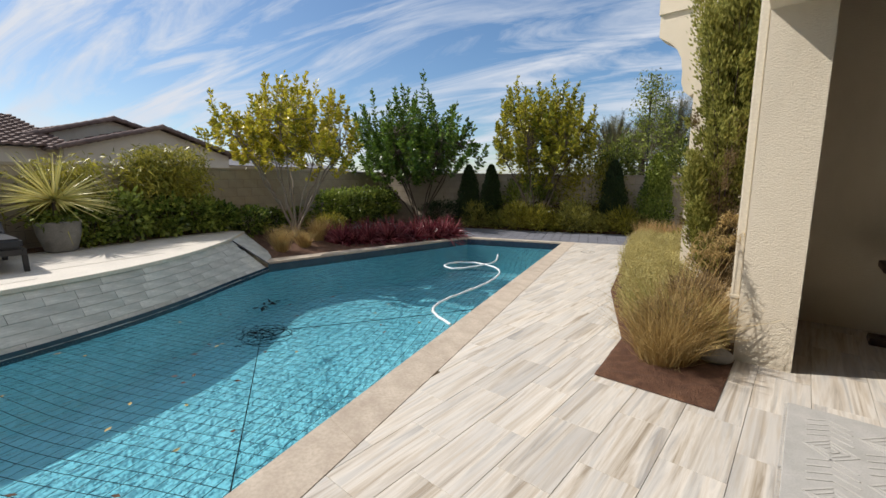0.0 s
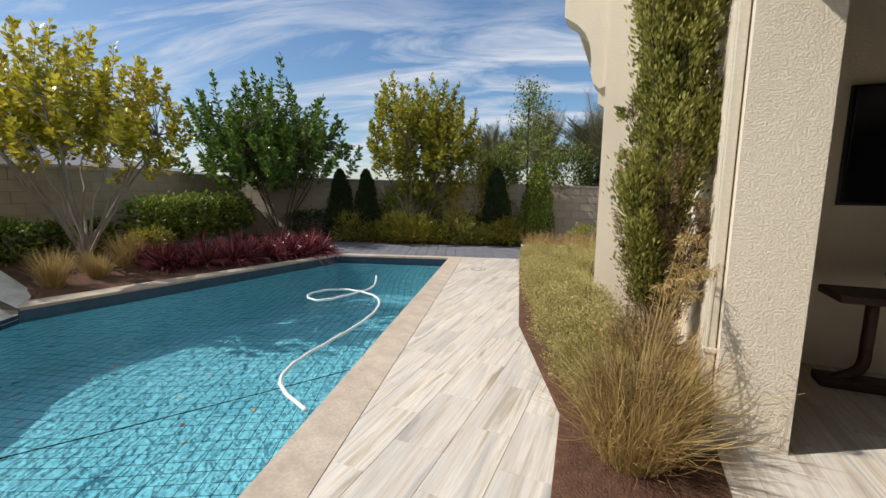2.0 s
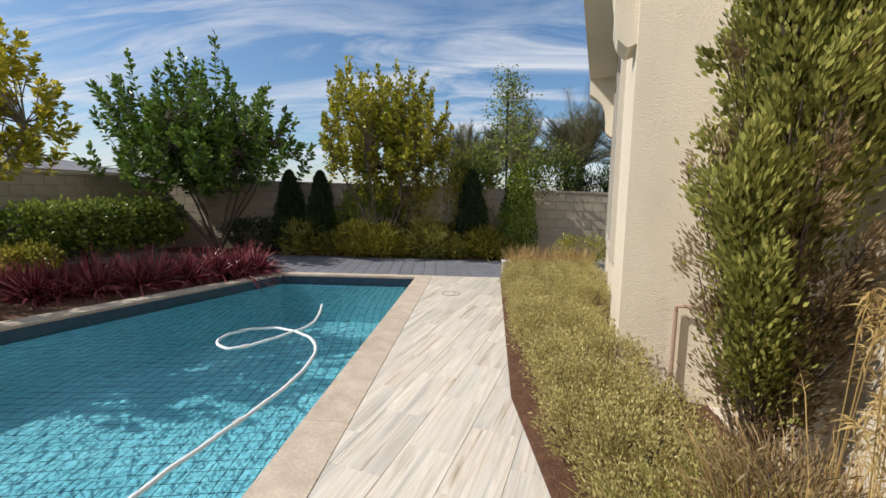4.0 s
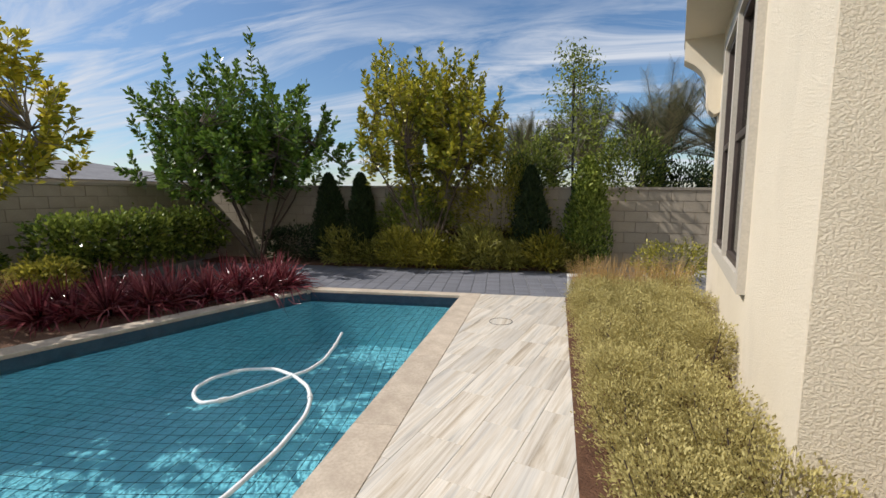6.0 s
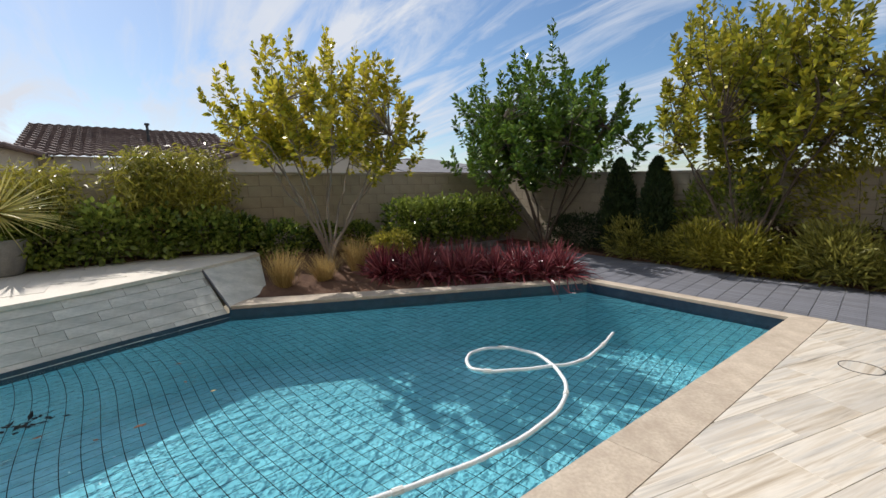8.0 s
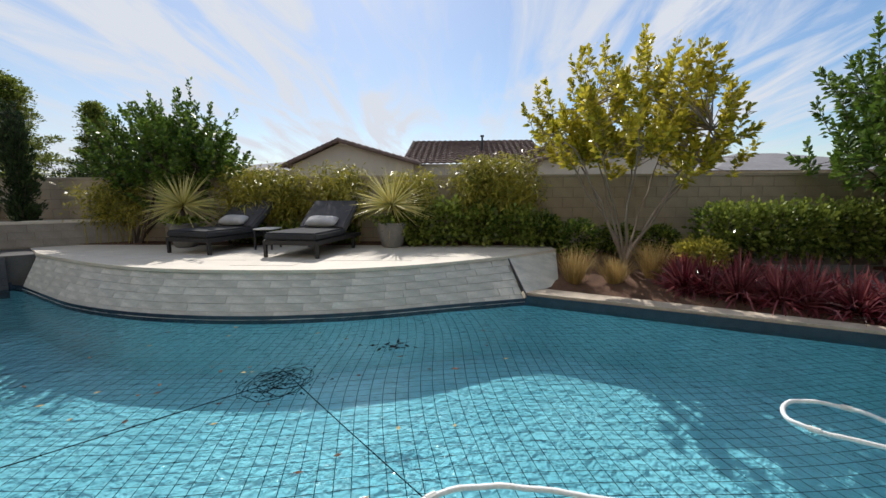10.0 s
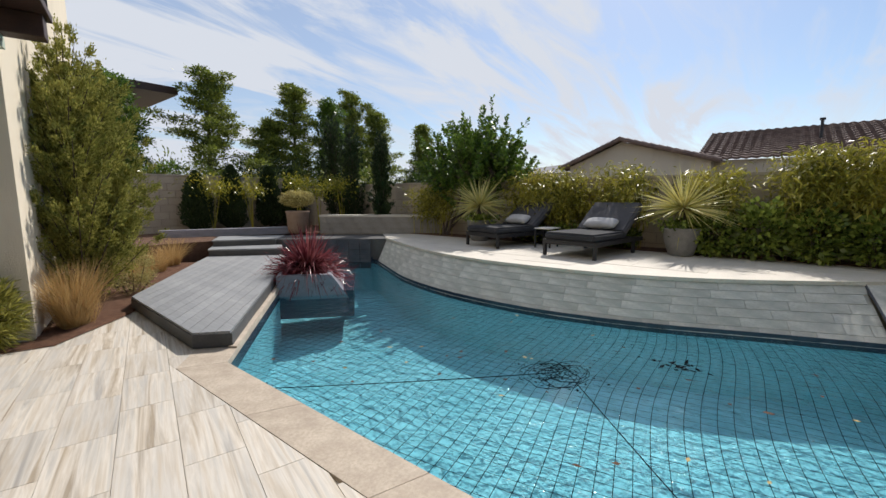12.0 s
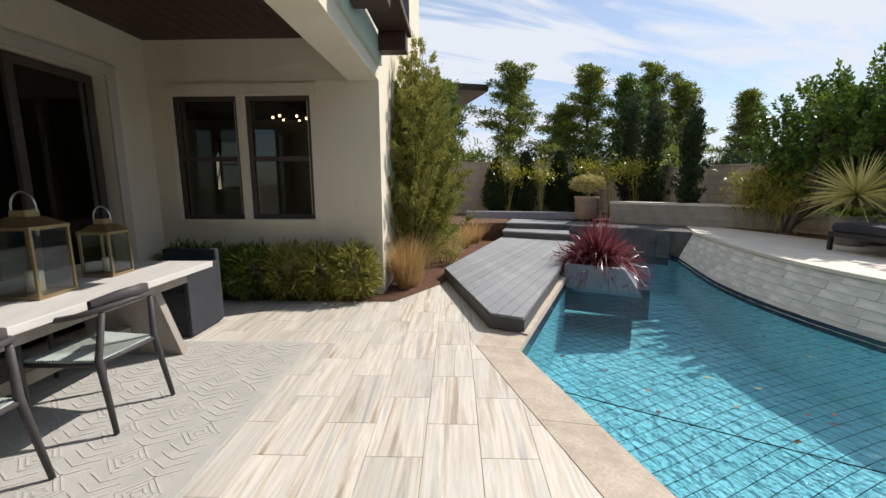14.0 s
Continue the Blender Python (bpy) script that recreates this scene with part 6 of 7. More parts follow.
for sx, sy in ((-6.50, 1.92), (-6.14, 1.92), (-6.50, 2.22), (-6.14, 2.22)):
    part("leg", boxed(sx - 0.015, sx + 0.015, sy - 0.015, sy + 0.015, TERR + 0.001, TERR + 0.359, None, 0.003), BLACK_METAL, side)

# rug with a raised diamond pattern
RA0, RA1, RB0, RB1 = 1.00, 3.30, 1.63, 4.88
rug = thing("rug", "pale woven outdoor rug with raised zigzag and diamond pattern", "rug")
bm = bmesh.new()
box(bm, RA0, RA1, RB0, RB1, 0.001, 0.011, HM, 0.003)
part("weave", bm, RUG, rug)
bm = bmesh.new()


def strip(bm, a0, b0, a1, b1, w, z):
    p, q = Vector((a0, b0)), Vector((a1, b1))
    n = Vector((p.y - q.y, q.x - p.x)).normalized() * w / 2
    vs = [bm.verts.new(H(*(c), zz)) for zz in (0.0112, z) for c in ((p - n), (q - n), (q + n), (p + n))]
    for f in ((4, 5, 6, 7), (0, 1, 5, 4), (1, 2, 6, 5), (2, 3, 7, 6), (3, 0, 4, 7)):
        bm.faces.new([vs[i] for i in f])


cell = 0.235
for i in range(int((RA1 - RA0 - 0.1) / cell)):
    for j in range(int((RB1 - RB0 - 0.1) / cell)):
        a, b = RA0 + 0.07 + i * cell, RB0 + 0.07 + j * cell
        ca, cb, h = a + cell / 2, b + cell / 2, cell * 0.46
        if (i + j) % 2:
            for s in (1.0, 0.66, 0.3):
                for (x0, y0), (x1, y1) in (((0, -h), (h, 0)), ((h, 0), (0, h)), ((0, h), (-h, 0)), ((-h, 0), (0, -h))):
                    strip(bm, ca + x0 * s, cb + y0 * s, ca + x1 * s, cb + y1 * s, 0.011, 0.0138)
        else:
            for k in range(4):
                o = (k - 1.5) * 0.065
                strip(bm, a + 0.02, cb + o - 0.03, ca, cb + o + 0.03, 0.011, 0.0138)
                strip(bm, ca, cb + o + 0.03, a + cell - 0.02, cb + o - 0.03, 0.011, 0.0138)
part("pattern", bm, RUG_RAISED, rug, "raised white yarn pattern", "stuff")
rng = np.random.default_rng(17)
V = []
for edge, n in (("a", 230), ("b", 330)):
    for k in range(n):
        for side_ in (0, 1):
            u = (k + 0.5) / n
            if edge == "a":
                p, d = (RA0 + u * (RA1 - RA0), RB0 if side_ == 0 else RB1), (rng.normal() * 0.3, -1 if side_ == 0 else 1)
            else:
                p, d = (RA0 if side_ == 0 else RA1, RB0 + u * (RB1 - RB0)), (-1 if side_ == 0 else 1, rng.normal() * 0.3)
            q = (p[0] + d[0] * 0.018, p[1] + d[1] * 0.018)
            w = (-(q[1] - p[1]) * 0.12, (q[0] - p[0]) * 0.12)
            V.append([H(p[0] - w[0], p[1] - w[1], 0.008), H(p[0] + w[0], p[1] + w[1], 0.008), H(q[0] + w[0], q[1] + w[1], 0.003), H(q[0] - w[0], q[1] - w[1], 0.003)])
quads_mesh("fringe", np.array([[tuple(c) for c in f] for f in V]), RUG_RAISED, rug, "short white fringe")
Z0 = 0.0165  # things on the rug stand on its pattern
# dining table
table = thing("dining_table", "long bleached wooden dining table on slanted panel legs", "dining table")
part("tabletop", boxed(1.86, 2.92, 1.62, 4.10, 0.700, 0.750, HM, 0.006), TABLE_TOP, table)
for b0, sg in ((2.02, -1), (3.70, 1)):
    bm = bmesh.new()
    q = []
    for z, o, i in ((0.699, 0.0, 0.10), (Z0, sg * 0.16, 0.0)):
        q.append([bm.verts.new(H(a, b, z)) for a, b in ((2.0 + i, b0 + o), (2.78 - i, b0 + o), (2.78 - i, b0 + o + 0.07), (2.0 + i, b0 + o + 0.07))])
    bm.faces.new(q[0]), bm.faces.new(list(reversed(q[1])))
    for i in range(4):
        bm.faces.new((q[0][i], q[0][(i + 1) % 4], q[1][(i + 1) % 4], q[1][i]))
    bmesh.ops.recalc_face_normals(bm, faces=bm.faces)
    part("panel_leg", bm, TABLE_LEG, table, "slanted weathered oak panel leg")
part("apron", boxed(1.98, 2.04, 1.8, 3.9, 0.60, 0.699, HM, 0.004), TABLE_LEG, table)
part("stretcher", boxed(2.35, 2.43, 2.0, 3.75, 0.20, 0.28, HM, 0.004), TABLE_LEG, table)


def chair():
    """Open-backed chair that faces +x from the origin at the middle of its seat on the floor."""
    t = thing("dining_chair", "dark grey curved-back wooden dining chair with a woven pale rope seat", "dining chair", "dining chairs")
    for sy in (-1, 1):
        bm = bmesh.new()
        ring_tube(bm, [(0.24, sy * 0.24, 0.0), (0.23, sy * 0.25, 0.43), (0.20, sy * 0.27, 0.655)], [0.014, 0.019, 0.015], 10)
        part("front_leg", bm, CHAIR_WOOD, t, smooth=True)
        bm = bmesh.new()
        ring_tube(bm, [(-0.27, sy * 0.22, 0.0), (-0.20, sy * 0.20, 0.43), (-0.23, sy * 0.17, 0.70)], [0.014, 0.020, 0.015], 10)
        part("back_leg", bm, CHAIR_WOOD, t, smooth=True)
        bm = bmesh.new()
        ring_tube(bm, [(0.23, sy * 0.235, 0.40), (-0.20, sy * 0.20, 0.40)], 0.013, 8)
        part("seat_rail", bm, CHAIR_WOOD, t, smooth=True)
    for x, w in ((0.23, 0.235), (-0.20, 0.20)):
        bm = bmesh.new()
        ring_tube(bm, [(x, -w, 0.41), (x, w, 0.41)], 0.014, 8)
        part("cross_rail", bm, CHAIR_WOOD, t, smooth=True)
    bm = bmesh.new()
    pts = [(0.24, -0.275, 0.66), (0.05, -0.29, 0.675), (-0.15, -0.25, 0.70), (-0.26, -0.13, 0.73), (-0.30, 0.0, 0.745), (-0.26, 0.13, 0.73), (-0.15, 0.25, 0.70), (0.05, 0.29, 0.675), (0.24, 0.275, 0.66)]
    ring_tube(bm, smooth_line(pts, 4), 0.016, 8)
    part("armrest", bm, CHAIR_WOOD, t, "bent wooden arm and back rail", smooth=True)
    bm = bmesh.new()
    back = smooth_line([(-0.19, -0.20, 0.735), (-0.265, -0.10, 0.77), (-0.30, 0.0, 0.78), (-0.265, 0.10, 0.77), (-0.19, 0.20, 0.735)], 5)
    rows = [[bm.verts.new(p + Vector((dx, 0, dz))) for p in back] for dx, dz in ((-0.012, -0.035), (0.012, -0.035), (0.012, 0.035), (-0.012, 0.035))]
    for r, s in zip(rows, rows[1:] + rows[:1]):
        for i in range(len(back) - 1):
            bm.faces.new((r[i], r[i + 1], s[i + 1], s[i]))
    bmesh.ops.recalc_face_normals(bm, faces=bm.faces)
    part("backrest", bm, CHAIR_WOOD, t, "wide curved wooden backrest", smooth=True)
    bm = bmesh.new()
    n = 26
    for k in range(n):
        s = (k + 0.5) / n
        x = -0.20 + 0.43 * s
        w = 0.20 + 0.035 * s
        dz = -0.012 * math.sin(math.pi * s)
        ring_tube(bm, [(x, -w, 0.425), (x, 0, 0.418 + dz), (x, w, 0.425)], 0.0085, 5)
    for k in range(n):
        y = -0.19 + 0.38 * (k + 0.5) / n
        ring_tube(bm, [(-0.19, y, 0.427), (0.02, y, 0.415), (0.22, y, 0.427)], 0.0055, 4)
    part("seat", bm, ROPE, t, "woven pale rope seat", "stuff")
    return t


ch = chair()
c = H(1.91, 2.79, Z0)
ch.matrix_basis = pose(c.x, c.y, c.z, 0, 0, -15.5 - 3)
c = H(1.93, 3.62, Z0)
copy_thing(ch, pose(c.x, c.y, c.z, 0, 0, -15.5 + 4))
c = H(2.90, 2.6, Z0)
copy_thing(ch, pose(c.x, c.y, c.z, 0, 0, 164.5))
c = H(2.90, 3.5, Z0)
copy_thing(ch, pose(c.x, c.y, c.z, 0, 0, 164.5))
# slip-covered end chair
arm = thing("host_chair", "dark slip-covered armchair at the end of the dining table", "armchair")
m = HM @ Matrix.Translation((2.46, 1.28, Z0)) @ Matrix.Scale(0.93, 4)
part("skirt_body", placed(boxed(-0.268, 0.268, -0.26, 0.28, 0.0, 0.46, None, 0.02), m), CUSHION, arm, "dark fabric skirt")
part("seat", placed(cushion(-0.27, 0.27, -0.22, 0.30, 0.461, 0.54), m), CUSHION, arm)
part("backrest", placed(boxed(-0.30, 0.30, -0.34, -0.262, 0.0, 0.80, None, 0.025), m), CUSHION, arm)
for s in (-1, 1):
    part("armrest", placed(boxed(s * 0.30 - 0.03, s * 0.30 + 0.03, -0.26, 0.29, 0.0, 0.68, None, 0.02), m), CUSHION, arm)


def lantern(a, b, w, h):
    t = thing("lantern", "aged brass glass-sided lantern with a loop handle on the table", "lantern", "table lanterns")
    m = HM @ Matrix.Translation((a, b, 0.751)) @ Matrix.Rotation(radians(4), 4, "Z")
    q = w / 2
    part("base", placed(boxed(-q, q, -q, q, 0.0, 0.022, None, 0.003), m), BRASS, t)
    for sx in (-1, 1):
        for sy in (-1, 1):
            part("corner_post", placed(boxed(sx * (q - 0.008) - 0.008, sx * (q - 0.008) + 0.008, sy * (q - 0.008) - 0.008, sy * (q - 0.008) + 0.008, 0.0225, h, None, 0.002), m), BRASS, t)
    part("top_frame", placed(boxed(-q - 0.004, q + 0.004, -q - 0.004, q + 0.004, h, h + 0.02, None, 0.003), m), BRASS, t)
    bm = bmesh.new()
    prism(bm, [(-q, -q), (q, -q), (q, q), (-q, q)], h + 0.0205, h + 0.07, None)
    top = [v for v in bm.verts if v.co.z > h + 0.06]
    for v in top:
        v.co.x *= 0.45
        v.co.y *= 0.45
    bmesh.ops.recalc_face_normals(bm, faces=bm.faces)
    part("roof", placed(bm, m), BRASS, t)
    part("collar", placed(boxed(-q * 0.35, q * 0.35, -q * 0.35, q * 0.35, h + 0.0705, h + 0.11, None, 0.003), m), BRASS, t)
    bm = bmesh.new()
    r = w * 0.27
    ring_tube(bm, [(r * math.cos(x), 0, h + 0.105 + 1.35 * r * math.sin(x) + r * 0.2) for x in np.linspace(-0.2, math.pi + 0.2, 20)], 0.006, 8)
    part("handle", placed(bm, m), STEEL, t, "polished steel loop handle", smooth=True)
    for sx, sy in ((1, 0), (-1, 0), (0, 1), (0, -1)):
        d = q - 0.006
        g = part("pane", placed(boxed(sx * d - (0.0015 if sx else q - 0.017), sx * d + (0.0015 if sx else q - 0.017), sy * d - (0.0015 if sy else q - 0.017), sy * d + (0.0015 if sy else q - 0.017), 0.023, h - 0.001), m), CLEAR, t, "clear glass pane")
        g.visible_shadow = False
    cd = thing("candle", "ivory pillar candle standing inside the lantern", "candle", "pillar candles")
    bm = bmesh.new()
    lathe(bm, [(w * 0.16, 0.0), (w * 0.16, w * 0.46), (w * 0.145, w * 0.475), (w * 0.10, w * 0.46)], 24, (0, 0, 0.0225))
    ring_tube(bm, [(0, 0, 0.02 + w * 0.455), (0.003, 0, 0.02 + w * 0.50)], 0.0015, 4)
    part("wax", placed(bm, m), WAX, cd, smooth=True)
    return t


lantern(2.29, 2.74, 0.27, 0.41)
lantern(2.33, 2.16, 0.22, 0.31)
# patio end: television, console and orchids
tv = thing("television", "large black flat television mounted on the patio wall", "television")
part("screen", boxed(1.62, 3.05, 6.985, 7.02, 1.34, 2.20, HM, 0.004), SCREEN, tv)
part("bezel", boxed(1.60, 3.07, 7.021, 7.045, 1.32, 2.22, HM, 0.004), BLACK_METAL, tv)
con = thing("console_bench", "dark carved wooden console on curved trestle legs", "console table")
part("top", boxed(1.50, 2.9, 6.45, 6.85, 0.66, 0.72, HM, 0.012), DARK_WOOD, con)
for a in (1.75, 2.65):
    bm = bmesh.new()
    ring_tube(bm, smooth_line([H(a - 0.20, 6.65, 0.03), H(a - 0.02, 6.65, 0.14), H(a, 6.65, 0.35), H(a, 6.65, 0.655)], 4), 0.04, 8)
    part("leg", bm, DARK_WOOD, con, smooth=True)
    part("foot", boxed(a - 0.26, a + 0.2, 6.55, 6.75, 0.001, 0.07, HM, 0.02), DARK_WOOD, con)
orch = thing("orchid_pot", "white orchids in a dark rounded bowl on the console", "potted plant")
c = H(1.98, 6.62, 0.721)
bm = bmesh.new()
lathe(bm, [(0.08, 0), (0.15, 0.04), (0.19, 0.13), (0.16, 0.22), (0.13, 0.24), (0.11, 0.22)], 28, c)
part("bowl", bm, BLACK_METAL, orch, "dark glazed bowl", smooth=True)
rng = np.random.default_rng(23)
bm, PL = bmesh.new(), []
for k in range(5):
    q = c + Vector((rng.uniform(-0.28, 0.1), rng.uniform(-0.12, 0.12), rng.uniform(0.40, 0.55)))
    ring_tube(bm, smooth_line([c + Vector((0, 0, 0.2)), c.lerp(q, 0.5) + Vector((0, 0, 0.20)), q], 4), 0.004, 5)
    for j in range(4):
        f = q + Vector(rng.uniform(-1, 1, 3)) * 0.07
        for s in range(5):
            an = s * 2 * math.pi / 5
            PL.append((f, (math.cos(an), -0.3, math.sin(an))))
part("stems", bm, LEAF_HEDGE, orch)
quads_mesh("petals", leaves(np.array([tuple(p) for p, _ in PL]), np.array([d for _, d in PL]), 0.055, 0.05, rng, 0.0), PETAL, orch, "white orchid petals")
# glowing chandelier bulbs seen through the window
chn = thing("chandelier", "small chandelier with warm bulbs hanging in the dim room", "chandelier")
GLOW = bpy.data.materials.new("warm_bulb")
GLOW.use_nodes = True
_b = GLOW.node_tree.nodes["Principled BSDF"]
_b.inputs["Emission Color"].default_value, _b.inputs["Emission Strength"].default_value = (1.0, 0.55, 0.28, 1), 12
c = H(2.67, -2.4, 2.55)
bm = bmesh.new()
ring_tube(bm, [c + Vector((0, 0, 0.7)), c], 0.01, 6)
for k in range(6):
    an = k * math.pi / 3
    ring_tube(bm, [c, c + Vector((0.28 * math.cos(an), 0.28 * math.sin(an), -0.02))], 0.008, 5)
part("frame", bm, BLACK_METAL, chn)
for k in range(6):
    an = k * math.pi / 3
    bm = bmesh.new()
    bmesh.ops.create_icosphere(bm, subdivisions=2, radius=0.022)
    bmesh.ops.translate(bm, verts=bm.verts, vec=c + Vector((0.28 * math.cos(an), 0.28 * math.sin(an), 0.01)))
    part("bulb", bm, GLOW, chn, "small warm glowing bulb", smooth=True)

# ---- beyond the walls ----


def roof_plane(bm, a, b, c, d, rows, cols):
    """Rows of rounded tiles on the slope a-b (eave) to d-c (ridge)."""
    A, B, C, D = (Vector(p) for p in (a, b, c, d))
    n = (B - A).cross(D - A).normalized()
    if n.z < 0:
        n = -n
    V = []
    for j in range(rows):
        v0, v1 = j / rows, (j + 1) / rows
        line0 = []
        for v, h in ((v0, 0.09), (v1, 0.02)):
            e0, e1 = A.lerp(D, v), B.lerp(C, v)
            line0.append([e0.lerp(e1, i / (cols * 4)) + n * (h + 0.045 * (0.5 + 0.5 * math.cos(i * math.pi / 2))) for i in range(cols * 4 + 1)])
        r0, r1 = [bm.verts.new(p) for p in line0[0]], [bm.verts.new(p) for p in line0[1]]
        base = [bm.verts.new(p - n * 0.09) for p in line0[0]]
        for i in range(cols * 4):
            bm.faces.new((r0[i], r0[i + 1], r1[i + 1], r1[i]))
            bm.faces.new((base[i], base[i + 1], r0[i + 1], r0[i]))


def gable_house(name, label, x_front, y0, y1, apex_y, eave, apex, back, mat_wall, mat_roof, base=-1.5, over=0.35):
    t = thing(name, label, "house", "neighbouring houses")
    bm = bmesh.new()
    f = [(x_front, y0, base), (x_front, y1, base), (x_front, y1, eave), (x_front, apex_y, apex), (x_front, y0, eave)]
    lo, hi = [bm.verts.new(p) for p in f], [bm.verts.new((back, p[1], p[2])) for p in f]
    bm.faces.new(lo), bm.faces.new(list(reversed(hi)))
    for i in range(5):
        bm.faces.new((lo[i], lo[(i + 1) % 5], hi[(i + 1) % 5], hi[i]))
    bmesh.ops.recalc_face_normals(bm, faces=bm.faces)
    part("wall", bm, mat_wall, t)
    sl0, sl1 = (apex - eave) / (apex_y - y0), (apex - eave) / (y1 - apex_y)
    bm = bmesh.new()
    xf = x_front + over
    roof_plane(bm, (xf, y0 - over, eave - over * sl0), (back, y0 - over, eave - over * sl0), (back, apex_y, apex), (xf, apex_y, apex), 7, 14)
    roof_plane(bm, (xf, y1 + over, eave - over * sl1), (back, y1 + over, eave - over * sl1), (back, apex_y, apex), (xf, apex_y, apex), 7, 14)
    part("roof", bm, mat_roof, t, "rows of rounded clay tiles", "stuff")
    for s, y, sl in ((-1, y0, sl0), (1, y1, sl1)):
        bm = bmesh.new()
        a, b = Vector((xf, y + s * over, eave - over * sl)), Vector((xf, apex_y, apex))
        for k in range(12):
            p, q = a.lerp(b, k / 12), a.lerp(b, (k + 1) / 12 + 0.01)
            ring_tube(bm, [p + Vector((0, 0, 0.07)), q + Vector((0, 0, 0.10))], 0.09, 8)
        part("barge_tile", bm, mat_roof, t, "rounded edge tiles of the gable", "stuff")
    return t


gable_house("neighbour_house", "neighbouring cream stucco house with a brown clay tile gable", -17.0, -1.8, 3.5, 0.35, 2.70, 3.62, -24, NGH_STUCCO, ROOF_TILE)
gable_house("neighbour_house", "neighbouring cream stucco house with a low clay tile gable", -17.2, 8.9, 15.4, 12.2, 2.75, 3.72, -24, NGH_STUCCO, ROOF_TILE)
gable_house("neighbour_house", "neighbouring cream house wing with a clay tile gable set back", -19.5, 8.0, 16.0, 11.6, 3.0, 4.15, -27, NGH_STUCCO, ROOF_TILE)
lr = thing("neighbour_roof", "long low brown clay tile roof of the neighbouring house", "house", "neighbouring houses")
bm = bmesh.new()
roof_plane(bm, (-17.6, 2.9, 2.72), (-17.6, 9.4, 2.78), (-22.5, 9.4, 4.30), (-22.5, 2.9, 4.30), 14, 22)
part("roof", bm, ROOF_TILE, lr, "rows of rounded clay tiles", "stuff")
part("wall", boxed(-24, -17.9, 2.9, 9.4, -1.5, 2.75), NGH_STUCCO, lr)
bm = bmesh.new()
ring_tube(bm, [(-20.0, 6.6, 3.3), (-20.0, 6.6, 4.25)], 0.05, 10)
ring_tube(bm, [(-20.0, 6.6, 4.20), (-20.0, 6.6, 4.28)], 0.09, 10)
part("vent_pipe", bm, BLACK_METAL, lr, "dark metal roof vent pipe")
# far houses, low on the horizon
for k, (x, y, w, e, a) in enumerate([(-44, 36, 9, 3.2, 5.4), (-46, 48, 8, 2.8, 4.7), (-42, -9, 8, 3.4, 4.9)]):
    t = thing("distant_house", "distant low house with a grey hipped tile roof", "house", "distant houses")
    part("wall", boxed(x - w, x + w, y - w, y + w, -1.8, e), NGH_STUCCO, t)
    bm = bmesh.new()
    v = [bm.verts.new(p) for p in ((x - w - 1, y - w - 1, e), (x + w + 1, y - w - 1, e), (x + w + 1, y + w + 1, e), (x - w - 1, y + w + 1, e), (x, y - 2, a), (x, y + 2, a))]
    for f in ((0, 1, 4), (1, 2, 5, 4), (2, 3, 5), (3, 0, 4, 5), (3, 2, 1, 0)):
        bm.faces.new([v[i] for i in f])
    bmesh.ops.recalc_face_normals(bm, faces=bm.faces)
    part("roof", bm, ROOF_GREY, t)
# two-storey neighbour beyond the junipers
nh = thing("two_storey_house", "tan two-storey neighbouring house with a dark overhanging roof", "house", "neighbouring houses")
part("wall", boxed(-4.2, 6.0, -20.0, -14.0, -1.5, 5.35), NGH_STUCCO, nh)
part("roof", prismed([(-5.35, -21.2), (7.2, -21.2), (7.2, -12.9), (-5.35, -12.9)], 5.35, 5.62), DARK_WOOD, nh, "dark eave")
bm = bmesh.new()
prism(bm, [(-5.35, -21.2), (7.2, -21.2), (7.2, -12.9), (-5.35, -12.9)], 5.621, 6.3)
for v in bm.verts:
    if v.co.z > 6:
        v.co.x, v.co.y = 0.9 + (v.co.x - 0.9) * 0.45, -17 + (v.co.y + 17) * 0.3
bmesh.ops.recalc_face_normals(bm, faces=bm.faces)
part("roof_top", bm, ROOF_GREY, nh)


def feather_tree(x, y, base, top, r, seed, mat, label, n=24000, lowest=0.30):
    """A loose tree with tiers of soft feathery foliage."""
    rng = np.random.default_rng(seed)
    t = thing("tree", label, "tree", "trees beyond the wall")
    bm, P, D = bmesh.new(), [], []
    ring_tube(bm, [(x, y, base), (x + 0.1, y, (base + top) / 2), (x, y, top - 0.4)], [0.14, 0.09, 0.02], 7)
    m = 40
    for k in range(m):
        f = (k + 0.5) / m
        z = base + (top - base) * (lowest + (1 - lowest) * f)
        w = r * 1.45 * (1.04 - f) ** 0.8 * rng.uniform(0.25, 1.25)
        a = k * 2.4 + rng.uniform(-0.4, 0.4)
        u = np.array([math.cos(a), math.sin(a), 0.0])
        foot, tip = np.array([x, y, z - 0.35]), np.array([x, y, z]) + u * w
        ring_tube(bm, [Vector(foot), Vector((foot + tip) / 2 + np.array([0, 0, 0.12])), Vector(tip)], [0.03, 0.018, 0.006], 4, False)
        # three or four flat sprays on each limb, lifted at their ends
        for j in range(4):
            g = 0.35 + 0.22 * j
            q = foot + (tip - foot) * g + rng.normal(size=3) * np.array([0.10, 0.10, 0.05])
            c, h = n // (m * 4), 0.28 * (1.25 - 0.6 * g) * (0.6 + 0.35 * (1 - f))
            o = rng.normal(size=(c, 3)) * np.array([h, h, h * 0.42])
            P.append(q + o)
            D.append(unit(o) * 0.8 + rng.normal(size=(c, 3)) * 0.4 + np.array([0, 0, 0.5]))
    part("trunk", bm, DARK_BARK, t)
    quads_mesh("crown", leaves(np.concatenate(P), np.concatenate(D), 0.135, 0.05, rng, 0.15), mat, t)


